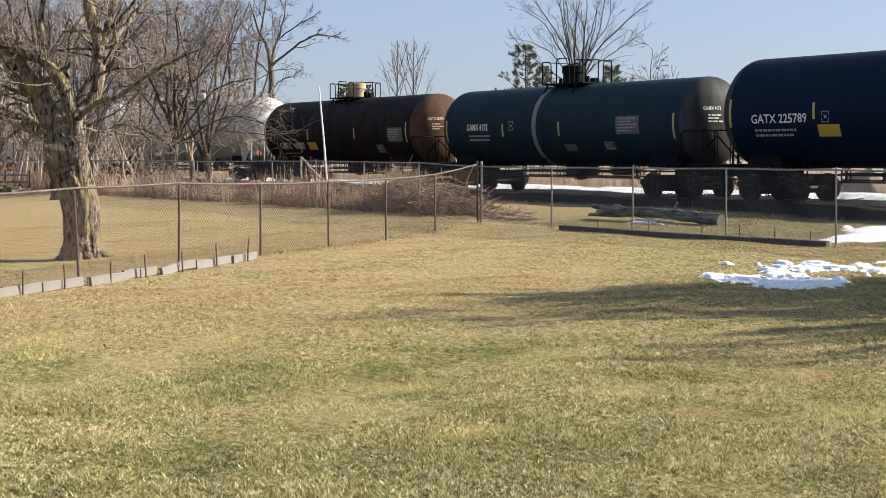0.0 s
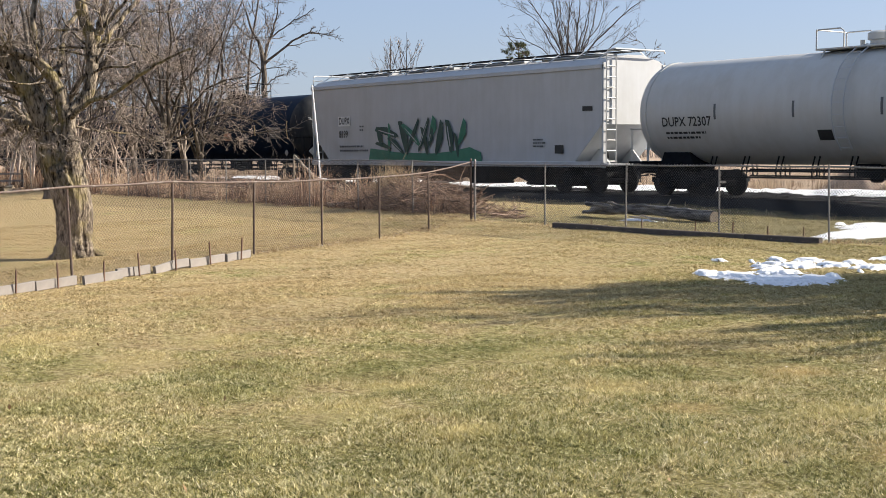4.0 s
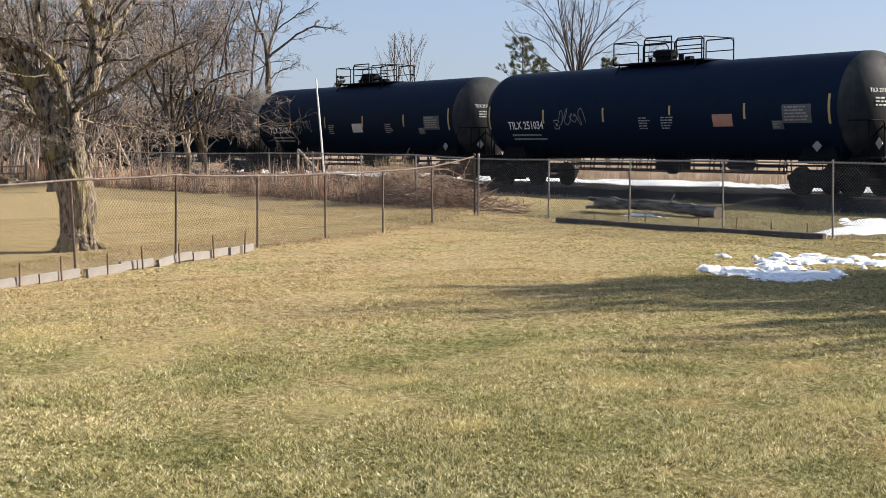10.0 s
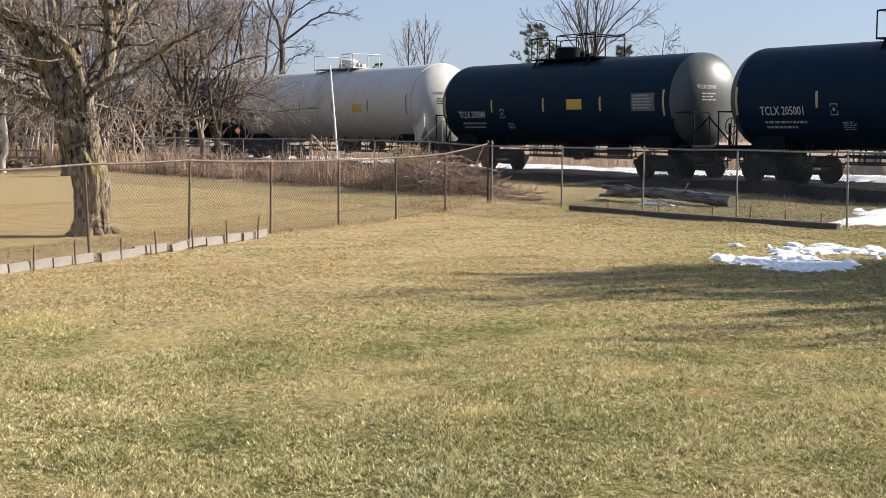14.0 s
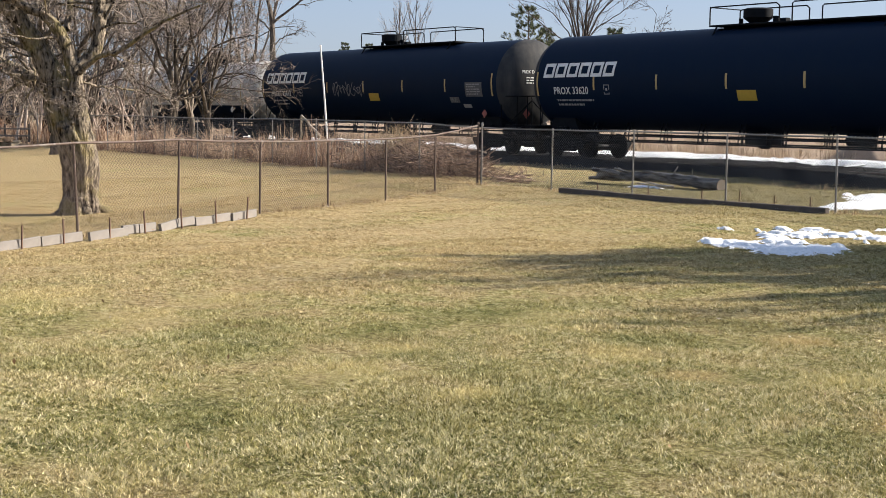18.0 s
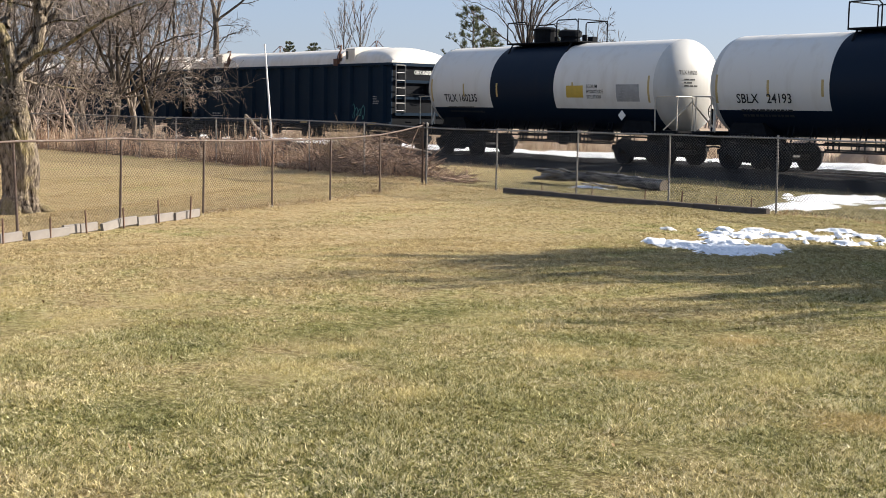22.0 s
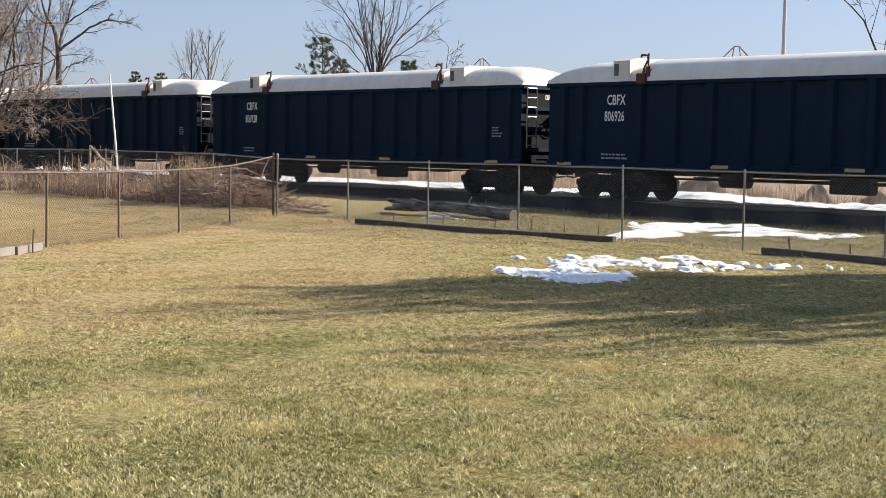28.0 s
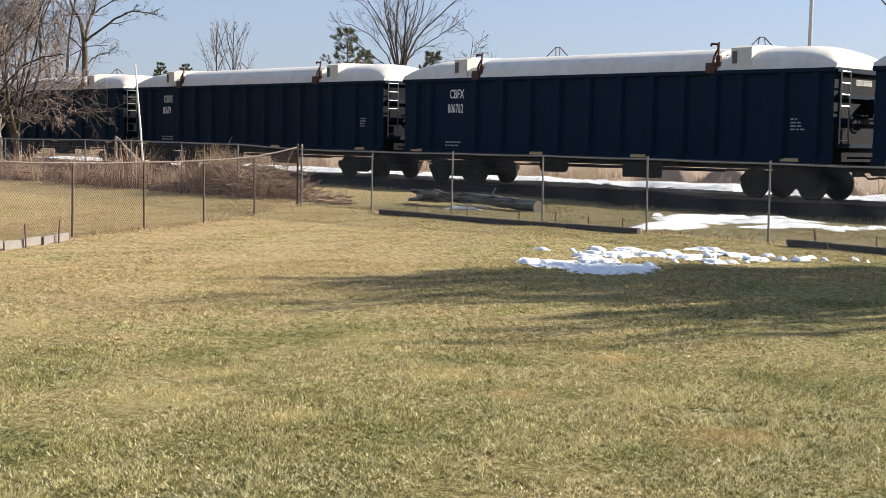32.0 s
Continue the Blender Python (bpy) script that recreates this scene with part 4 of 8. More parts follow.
        return g.mesh("clamp", M_RUSTCLAMP)
    for x in (-4.72, 4.42):
        part("clamp", shared("lid_clamp", clamp), None, car, "rusty cover clamp", at=pose(x, 0, 0))

    def bail():
        g = Geo()
        for y in (-0.25, 0.25):
            g.tube([(-0.3, y, 0), (-0.08, 0, 0.34), (0.08, 0, 0.34), (0.3, y, 0)], 0.016, 5)
        return g.mesh("lifting_bail", M_RUSTCLAMP)
    for x in (-2.6, 5.0):
        part("lifting_bail", shared("lid_bail", bail), None, car, "thin dark lifting bail", at=pose(x, 0, z1 + 0.68))

    def under():
        g = Geo()
        g.box((0, 0, 0.92), (2 * hl + 0.6, 0.42, 0.26))
        for s in (-1, 1):
            g.box((s * 6.3, 0, 0.95), (0.6, 2.8, 0.2))
            for x in (-3.2, -1.1, 1.1, 3.2):
                g.box((x, 0, 0.96), (0.18, 2.9, 0.14))
            g.tube([(-4.5, s * 0.9, 0.72), (4.5, s * 0.9, 0.72)], 0.03, 5)
        g.box((1.6, -0.9, 0.66), (1.1, 0.5, 0.42), bevel=0.05)
        g.spin_x([(-2.6, 0.05), (-2.5, 0.2), (-1.6, 0.2), (-1.5, 0.05)], 12, -0.7, 0.7)
        return g.mesh("underframe", M_UNDER)
    part("underframe", shared("gon_under", under), None, car)
    for s in (-1, 1):
        add_truck(car, s * 6.3)
    add_couplers(car, hl + 0.05)
    lm = shared("gon_ladder", lambda: ladder(0.46, 1.9, 0.3, 0.02).mesh("ladder", M_WORNRUNG))
    part("ladder", lm, None, car, "worn end ladder", at=pose(hl + 0.13, -1.22, 1.55, 0, 0, 90))

    hb = part("hand_brake", shared("gon_brake", lambda: Geo().box((hl + 0.16, 0.3, 2.5), (0.2, 0.4, 0.5), bevel=0.03).mesh("hand_brake", M_UNDER)), None, car)
    part("brake_wheel", shared("gon_wheel", lambda: Geo().tube([(hl + 0.3, 0.3 + 0.27 * math.cos(a * 0.4488), 2.5 + 0.27 * math.sin(a * 0.4488)) for a in range(15)], 0.018, 5).mesh("brake_wheel", M_UNDER)), None, hb)
    part("end_grab", shared("gon_grab", lambda: Geo().tube([(hl + 0.15, -0.9, 2.3), (hl + 0.2, 1.2, 2.3)], 0.02, 5).mesh("end_grab", M_UNDER)), None, car)
    part("end_walk", shared("gon_walk", lambda: Geo().box((hl + 0.3, 0, 1.18), (0.4, 1.9, 0.05)).mesh("end_walk", M_UNDER)), None, car)
    y = -hw - 0.004
    sq = 0.66
    part("car_number", flat_text("CBFX", 0.42, M_LETTER, "car_number", sq), None, car, "painted reporting mark", at=pose(-5.98, y, 2.86))
    part("car_number", flat_text(number, 0.42, M_LETTER, "car_number", sq * 0.88), None, car, "painted number", at=pose(-6.06, y, 2.38))
    part("stencil", bars(4, 0.45, 0.36, M_LETTER_DIM, rng), None, car, at=pose(6.95, y, 1.86))
    part("stencil", bars(2, 1.0, 0.22, M_LETTER_DIM, rng), None, car, at=pose(-6.15, y, 1.22))
    part("end_number", flat_text("CBFX " + number, 0.22, M_LETTER, "end_number", 0.7), None, car, at=pose(hl + 0.006, -0.45, 3.1, 0, 0, 90))
    for x in (-7.5, -2.0, 2.0, 7.0):
        part("reflector", shared("gon_ref", lambda: Geo().box((0, 0, 0), (0.55, 0.006, 0.09)).mesh("reflector", M_STRIPE)), None, car, at=pose(x, -hw - 0.085, z0 + 0.08))
    CARS.append((car, centre))


def hopper(centre):
    """Light grey covered hopper with sloped bays, roof walk and a spray-painted side."""
    rng = random.Random(11)
    hl, hw = 9.45, 1.55
    car = thing("covered_hopper_car", pose(0, RAIL_Y, RAIL_Z), "light grey covered hopper car with green graffiti", "hopper car", "cars of the freight train")
    sec = [(-hw + 0.02, 0.98), (-hw, 1.05), (-hw - 0.0, 2.4), (-hw - 0.03, 4.30), (-hw, 4.42), (-hw + 0.35, 4.62), (-0.35, 4.80), (0.35, 4.80), (hw - 0.35, 4.62), (hw, 4.42), (hw + 0.03, 4.30), (hw, 2.4), (hw, 1.05), (hw - 0.02, 0.98)]
    g = Geo()
    k = len(sec)
    ends = [-hl + 0.0, -hl + 0.25, hl - 0.25, hl]
    xs = [-hl, -hl + 1.6, hl - 1.6, hl]
    for x in xs:
        g.v += [(x, y, z) for y, z in sec]
    for i in range(3):
        for j in range(k):
            a, b = i * k + j, i * k + (j + 1) % k
            g.f.append((a, b, b + k, a + k))
    # the ends are cut back below by slope sheets
    for s, row in ((-1, 0), (1, 3)):
        for j in range(k):
            x, y, z = g.v[row * k + j]
            if z < 2.3:
                g.v[row * k + j] = (s * (hl - 1.5), y, z)
    for base, flip in ((0, 1), (3 * k, -1)):
        for ring in ((2, 3, 4, 5, 6, 7, 8, 9, 10, 11), (0, 1, 2, 11, 12, 13)):
            g.f.append(tuple(base + q for q in ring[::flip]))
    part("body", g, M_GREY, car)
    g = Geo()
    for s in (-1, 1):
        g.box((0, s * (hw + 0.03), 4.36), (2 * hl, 0.10, 0.16), bevel=0.02)
        g.box((0, s * (hw + 0.02), 1.02), (2 * hl, 0.10, 0.2), bevel=0.02)
    part("side_sill", g, M_GREY, car)
    # hopper bays
    for x in (-5.0, -1.65, 1.65, 5.0):
        b = Geo()
        top = [(-1.6, -1.35, 1.0), (1.6, -1.35, 1.0), (1.6, 1.35, 1.0), (-1.6, 1.35, 1.0)]
        low = [(-0.45, -0.6, 0.32), (0.45, -0.6, 0.32), (0.45, 0.6, 0.32), (-0.45, 0.6, 0.32)]
        b.add(top + low, [(0, 4, 5, 1), (1, 5, 6, 2), (2, 6, 7, 3), (3, 7, 4, 0), (4, 7, 6, 5)])
        b.box((0, 0, 0.28), (1.1, 1.3, 0.1))
        part("hopper_bay", b, M_UNDER, car, at=pose(x, 0, 0))
    # roof walk, brackets and hatches
    w = Geo()
    for y in (-0.5, 0.5):
        w.box((0, y, 4.98), (2 * hl - 0.3, 0.42, 0.035))
    part("roof_walk", w, M_UNDER, car)
    for i in range(15):
        br = Geo()
        x = -hl + 0.5 + i * (2 * hl - 1) / 14
        br.tube([(x, -0.75, 4.97), (x + 0.02, -1.25, 4.66)], 0.022, 5)
        br.tube([(x, 0.75, 4.97), (x + 0.02, 1.25, 4.66)], 0.022, 5)
        br.tube([(x, -0.72, 4.97), (x, 0.72, 4.97)], 0.022, 5)
        part("walk_bracket", br, M_GREY, car)
    for i in range(4):
        h = Geo().box((-6.6 + i * 4.4, 0, 4.86), (3.4, 0.55, 0.1), bevel=0.03)
        part("roof_hatch", h, M_GREY, car)
    # ends: corner posts, ladder, slope sheet shelf
    for s in (-1, 1):
        e = Geo()
        for y in (-1.45, 1.45):
            e.box((s * (hl - 0.02), y, 2.7), (0.08, 0.14, 3.6))
        e.box((s * (hl - 0.55), 0, 1.0), (1.5, 2.9, 0.08))
        e.slab([(0, 0), (1.2, 0), (0, 1.2)], 0.06, pose(s * (hl - 1.55), -0.8, 1.02, 0, 0, 0 if s > 0 else 180))
        e.slab([(0, 0), (1.2, 0), (0, 1.2)], 0.06, pose(s * (hl - 1.55), 0.8, 1.02, 0, 0, 0 if s > 0 else 180))
        part("end_frame", e, M_GREY, car)
        part("ladder", ladder(0.46, 3.75, 0.36, 0.02), M_WHITE if s > 0 else M_GREY, car, at=pose(s * (hl + 0.08), -1.2, 1.05, 0, 0, 90))
        part("end_rail", rail_loop([(s * (hl + 0.1), -1.4, 4.9), (s * (hl + 0.25), -1.2, 4.96), (s * (hl + 0.25), 1.2, 4.96), (s * (hl + 0.1), 1.4, 4.9)], 0.03), M_GREY, car)
    u = Geo()
    u.box((0, 0, 0.9), (2 * hl + 0.4, 0.42, 0.3))
    for s in (-1, 1):
        u.box((s * 7.55, 0, 0.98), (0.6, 2.8, 0.16))
        u.spin_x([(s * 8.2 - 0.5, 0.1), (s * 8.2 - 0.4, 0.22), (s * 8.2 + 0.4, 0.22), (s * 8.2 + 0.5, 0.1)], 14, -0.6, 1.3)
    part("underframe", u, M_UNDER, car)
    for s in (-1, 1):
        add_truck(car, s * 7.55)
    add_couplers(car, hl + 0.25)
    y = -hw - 0.045
    part("number_panel", Geo().box((0, 0, 0), (0.95, 0.006, 0.42)), M_LETTER, car, "white panel behind the mark", at=pose(-6.73, -hw - 0.03, 2.83))
    part("car_number", flat_text("DUPX", 0.44, M_INK, "car_number", 0.72), None, car, at=pose(-7.15, y, 2.70))
    part("car_number", flat_text("8199", 0.44, M_INK, "car_number", 0.82), None, car, at=pose(-7.15, y, 2.12))
    part("stencil", bars(2, 2.5, 0.36, M_PANEL, rng), None, car, at=pose(-7.1, y, 1.45))
    part("stencil", bars(2, 0.35, 0.3, M_PANEL, rng), None, car, at=pose(-5.5, y, 2.35))
    part("stencil", bars(3, 0.8, 0.35, M_PANEL, rng), None, car, at=pose(5.9, y, 1.6))
    part("stencil_panel", Geo().box((0, 0, 0), (0.45, 0.006, 0.3)), M_INK, car, at=pose(7.3, y + 0.01, 1.55))
    part("stencil_panel", Geo().box((0, 0, 0), (0.5, 0.006, 0.16)), M_INK, car, at=pose(8.75, y + 0.01, 2.95))
    # sprayed shapes: a low green bank and dark jagged strokes
    gr = Geo()
    y = -hw - 0.052
    flat = pose(0, y, 0)
    bank = [(-4.8, 1.12), (2.95, 1.12), (2.9, 1.45), (2.2, 1.66), (1.05, 1.5), (-0.2, 1.42), (-1.4, 1.44), (-2.7, 1.47), (-3.8, 1.58), (-4.65, 1.64)]
    gr.slab(bank, 0.002, flat)
    # each stroke: from, to and half width; a pale inner line follows every third
    strokes = [(-4.2, 2.44, -2.72, 2.16, 0.17), (-4.12, 2.44, -3.87, 1.8, 0.17), (-3.26, 2.62, -3.29, 1.47, 0.11), (-3.25, 2.05, -2.26, 1.47, 0.14), (-4.19, 1.85, -3.17, 1.64, 0.10), (-2.46, 2.70, -1.97, 1.47, 0.22), (-2.25, 2.58, -1.11, 1.78, 0.16), (-1.16, 2.76, -1.97, 1.56, 0.13),
               (-0.91, 2.42, -0.57, 1.47, 0.15), (-0.47, 2.78, -1.11, 1.58, 0.13), (-0.1, 2.82, -0.29, 2.13, 0.22), (0.4, 2.65, 0.07, 1.47, 0.20), (0.77, 2.68, 1.03, 1.55, 0.22), (1.29, 2.16, 1.47, 1.36, 0.12), (1.88, 2.66, 1.58, 1.87, 0.19), (-0.23, 2.4, -0.41, 1.78, 0.15)]
    for i, (xa, za, xb, zb, wd) in enumerate(strokes):
        d = Vector((xb - xa, zb - za)).normalized()
        n = Vector((-d.y, d.x)) * wd
        mx, mz = (xa + xb) / 2 + n.x * 0.35, (za + zb) / 2 + n.y * 0.35
        # blunt at the top, swelling in the middle, drawn out to a point below
        out = [(xa + n.x * 0.6, za + n.y * 0.6), (xa - n.x * 0.5 - d.x * 0.1, za - n.y * 0.5 - d.y * 0.1), (mx - n.x, mz - n.y), (xb - n.x * 0.5, zb - n.y * 0.5), (xb + d.x * 0.14, zb + d.y * 0.14), (xb + n.x * 0.5, zb + n.y * 0.5), (mx + n.x, mz + n.y)]
        part("graffiti_stroke", Geo().slab(out, 0.002, pose(0, y - 0.004 - 0.0008 * i, 0)), M_GREEN if i % 4 == 2 else M_GREEN_DARK, car)
        if i % 3 == 0:
            inner = [(xa + d.x * 0.2 - n.x * 0.1, za + d.y * 0.2 - n.y * 0.1), (xa + d.x * 0.2 + n.x * 0.1, za + d.y * 0.2 + n.y * 0.1), (xb - d.x * 0.15 + n.x * 0.15, zb - d.y * 0.15 + n.y * 0.15), (xb - d.x * 0.15 - n.x * 0.15, zb - d.y * 0.15 - n.y * 0.15)]
            part("graffiti_stroke", Geo().slab(inner, 0.002, pose(0, y - 0.022 - 0.0008 * i, 0)), M_GREY, car)
    part("graffiti", gr, M_GREEN, car, "green spray-painted graffiti")
    CARS.append((car, centre))


M_WORNRUNG = plain("worn_rung_steel", (0.19, 0.19, 0.19), 0.4, 0.5, 0.3, 10)


def logo_blocks(car, half, radius, zc):
    """The owner's mark as six plain blocky outlines in white."""
    for i in range(6):
        g = Geo()
        x0, s, w, h, t = i * 0.61, 0.10, 0.54, 0.50, 0.115
        strokes = [(0, 0, t, h), (0, h - t, w, t), (0, 0, w, t), (w - t, 0, t, h)]
        for a, b, c, d in strokes:
            k = 4 if d > 0.2 else 1
            for j in range(k):
                z0, z1 = b + d * j / k, b + d * (j + 1) / k
                q = [(x0 + a + s * z0, z0), (x0 + a + c + s * z0, z0), (x0 + a + c + s * z1, z1), (x0 + a + s * z1, z1)]
                g.add([(u, 0, v) for u, v in q], [(0, 1, 2, 3)])
        part("mark_block", on_tank(g.mesh("mark_block", M_LETTER), radius, -half + 0.35, 0.14, 0.009), None, car, "white hollow block of the owner's mark", at=pose(0, 0, zc))


def diamond(car, half, x, z, radius, zc, mat):
    z += 0.09
    yy = -math.sqrt(max(radius ** 2 - z * z, 0.01)) - 0.12
    part("placard", Geo().slab([(0, -0.17), (0.17, 0), (0, 0.17), (-0.17, 0)], 0.008, pose(x, yy, zc + z)), mat, car, "diamond placard")


def end_diamond(car, half, mat):
    part("placard", Geo().slab([(0, -0.18), (0.18, 0), (0, 0.18), (-0.18, 0)], 0.008, pose(half + 0.95, -0.95, 1.55, 0, 0, 90)), mat, car, "diamond placard")


M_TESTPANEL = plain("grey_test_panel", (0.30, 0.30, 0.30), 0.6, 0, 0.25, 5)
M_SIGN = plain("white_sign", (0.62, 0.60, 0.57), 0.6, 0, 0.2, 6)
BLACK_CAR = "black tank car with yellow reflectors and railed platform"


def tilx_panels(sign, mat, lists):
    """The sign and the stencilled lists differ from car to car; the test panels don't."""
    return ((sign, -0.45, 0.80, 0.38, mat, "stencil_sign"), (6.42, -0.30, 1.05, 0.55, M_PANEL, "stencil_panel"), (5.7, -0.62, 0.42, 0.26, M_PANEL, "stencil_panel")) + tuple((x, -0.5, 0.7, 0.5, M_BLACK2, "stencil_panel") for x in lists)


TILX_SIGNS = {"251037": (1.6, M_PINK, (3.6,)), "251032": (2.4, M_SIGN, (0.2, 4.3)), "251034": (3.6, M_PINK, (0.3, 1.3)), "251031": (0.95, M_SIGN, (-1.1, 3.4))}


def build_train():
    # leading car, black
    tank_car(157.6, 15.8, 1.54, 4.42, M_BLACK2, BLACK_CAR, "GATX", "225789", mark_x=-0.83, mark_z=-0.50, text=0.27, stripes=6, style="double", deck=2.05, ladder_at=None,
             panels=((-4.3, -0.75, 0.75, 0.35, M_YELLOW, "stencil_sign"), (5.8, -0.3, 1.0, 0.6, M_PANEL, "stencil_panel")))
    c, h, r, z = tank_car(141.16, 12.52, 1.45, 4.00, M_DARKGREY, "faded black tank car with a pale band", "GAMX", "4172", mark_x=-1.37, mark_z=-0.17, text=0.255, squeeze=0.72, stripes=5, stripe_mat=M_STRIPE, at_stripes=(-6.2, -2.7, 0.45, 3.5, 6.0), band_x=-0.9,
                          style="hoop", deck=1.08, mid=-0.2, man=-0.36, rail=0.85, ladder_at=None, band=M_BANDGREY, panels=((3.9, -0.1, 1.1, 0.6, M_PANEL, "stencil_panel"), (2.9, -0.8, 0.5, 0.3, M_PANEL, "stencil_panel"), (0.9, -0.85, 0.6, 0.25, M_PANEL, "stencil_sign")))
    tank_car(126.3, 12.2, 1.45, 4.02, M_BROWN, "rust-brown tank car with yellow panel", "GATX", "68783", end_paint=M_RUSTHEAD, dome_paint=M_RUSTYDOME, mark_x=-1.25, mark_z=-0.83, text=0.30, text_mat=M_LETTER_YEL, stripes=4, stripe_mat=M_STRIPE_PALE, spaced=True,
             style="hoop", deck=1.0, mid=-0.3, man=-0.2, rail=0.7, ladder_at=None, panels=((-1.85, -0.70, 0.75, 0.34, M_YELLOW, "stencil_sign"), (5.0, -0.27, 1.1, 0.6, M_PANEL, "stencil_panel"), (3.7, -0.85, 0.6, 0.35, M_PANEL, "stencil_panel")))
    c, h, r, z = tank_car(110.03, 15.15, 1.53, 4.39, M_WHITE, "dirty white tank car with white ladder and platform", "DUPX", "72307", mark_x=-0.75, mark_z=-0.6, text=0.30, text_mat=M_INK, stripes=6, stripe_mat=M_PANEL, steel=M_WHITE,
                          style="single", deck=1.65, mid=0.1, man=0.2, rail=0.6, jacket=True, panels=((2.5, -0.25, 0.65, 0.4, M_YELLOW, "stencil_sign"), (5.65, -0.1, 1.1, 0.55, M_GREY, "stencil_sign"), (3.9, -0.9, 0.5, 0.25, M_INK, "stencil_sign"), (-0.6, -0.95, 0.5, 0.3, M_INK, "stencil_sign")))
    end_diamond(c, h, M_REDPLATE)
    hopper(90.9)
    for centre, num in ((71.62, "251037"), (53.8, "251032"), (35.75, "251034"), (17.77, "251031")):
        c, h, r, z = tank_car(centre, 15.68, 1.52, 4.24, M_BLACK, BLACK_CAR, "TILX", num, mark_x=-1.10, mark_z=-0.62, text=0.29, stripes=6, style="double", deck=2.05, mid=0.0, man=-0.3, rail=0.76, ladder_at=None, panels=tilx_panels(*TILX_SIGNS[num]))
        diamond(c, h, 6.9, -1.25, r, z, M_LETTER_DIM)
        end_diamond(c, h, M_LETTER)
        if num in ("251034", "251031"):
            scribble(c, r, z, -3.9 if num == "251034" else -4.2, -0.55)
    for centre, num in ((1.2, "205001"), (-13.95, "205040")):
        tank_car(centre, 12.35, 1.5, 4.2, M_TEAL, "glossy black tank car with a yellow panel", "TCLX", num, end_paint=M_TEALHEAD, mark_x=-0.93, mark_z=-0.62, text=0.26, squeeze=0.80, text_mat=M_LETTER_SOFT, stripes=5, style="wide", deck=1.75, mid=-0.05, man=-0.5, rail=0.82, ladder_at=None,
                 panels=((1.55, -0.18, 0.8, 0.36, M_YELLOW, "stencil_sign"), (4.95, -0.15, 1.1, 0.6, M_PANEL, "stencil_panel"), (-2.1, -0.95, 0.6, 0.3, M_BLACK, "stencil_panel")))
    tank_car(-29.95, 15.0, 1.55, 4.4, M_WHITE, "pale grey-white tank car with white ladder and platform", "DOWX", "74344", mark_x=-0.6, mark_z=-0.62, text=0.25, squeeze=0.84, text_mat=M_INK, stripes=6, stripe_mat=M_RUSTSTRIPE, steel=M_WHITE, style="single", deck=1.7, mid=-0.1, man=0.1, rail=0.66, jacket=True,
             panels=((3.4, -0.3, 0.75, 0.35, M_YELLOW, "stencil_sign"), (5.3, 0.2, 0.5, 0.4, M_GREY, "stencil_sign")))
    for centre, num in ((-49.2, "33620"), (-69.55, "33613")):
        c, h, r, z = tank_car(centre, 18.0, 1.57, 4.38, M_BLACK2, "long black pressure tank car with a block-letter mark", "PROX", num, mark_x=-0.9, mark_z=-0.55, text=0.26, stripes=7, style="cup", deck=3.45, mid=1.74, man=-0.36, rail=0.62, ladder_at=None,
                              panels=((0.65, -0.62, 0.75, 0.32, M_YELLOW, "stencil_sign"), (7.6, -0.35, 1.05, 0.55, M_PANEL, "stencil_panel"), (6.3, -0.75, 0.6, 0.22, M_PANEL, "stencil_panel"), (7.0, -0.98, 0.5, 0.14, M_LETTER_DIM, "stencil_sign")))
        logo_blocks(c, h, r, z)
        diamond(c, h, 7.9, -1.25, r, z, M_REDPLATE)
        end_diamond(c, h, M_REDPLATE)
        if num == "33613":
            scribble(c, r, z, -2.6, -0.55)
            scribble(c, r, z, 0.6 - 2.0, -0.6)
    for centre, mk, num, sp in ((-86.57, "SBLX", "24193", True), (-100.27, "TILX", "160235", False)):
        c, h, r, z = tank_car(centre, 11.2, 1.46, 4.07, M_BANDED[num], "white tank car with black belly and black middle band", mk, num, end_paint=M_WHITE, mark_x=-0.75, mark_z=-0.60, text=0.28, text_mat=M_INK, stripes=5, stripe_mat=M_STRIPE, at_stripes=(-5.58, -3.7, -1.85, 2.0, 5.4), end_steel=M_CREAMPIPE, spaced=sp, style="single", deck=1.8, mid=0.15 if sp else -0.4, man=0.9 if sp else 0.3, rail=0.78, ladder_at=None,
                              panels=((2.85 if sp else 2.1, -0.25, 0.80, 0.40, M_YELLOW, "stencil_sign"), (4.5, -0.30, 1.0, 0.55, M_TESTPANEL, "stencil_panel")))
        for k, word in enumerate(("SODIUM", "HYDROXIDE", "SOLUTION")):
            part("cargo_name", on_tank(flat_text(word, 0.17, M_INK, "cargo_name", 0.8), r, 3.36 if sp else 2.65, -0.08 - k * 0.17, 0.007), None, c, at=pose(0, 0, z))
        part("valve_box", Geo().spin_z([(0.42, 0), (0.42, 0.5), (0.46, 0.5), (0.46, 0.56), (0.3, 0.62), (0.01, 0.63)], 18, (-0.35 if sp else -0.95, 0, 4.07)), M_UNDER, c)
        diamond(c, h, 4.1, -1.05, r, z, M_LETTER)
    for k, num in enumerate(("806808", "806909", "806926", "806928", "806935", "806762", "80679", "80680", "80681", "80682", "80683")):
        gondola(-116.53 - 17.515 * k, num)
        if k == 0:
            g = Geo()
            tag_path(g, random.Random(3), 1.1)
            part("graffiti", g.mesh("graffiti", M_TEALTAG), None, CARS[-1][0], "teal sprayed tag", at=pose(5.3, -1.594, 1.2))


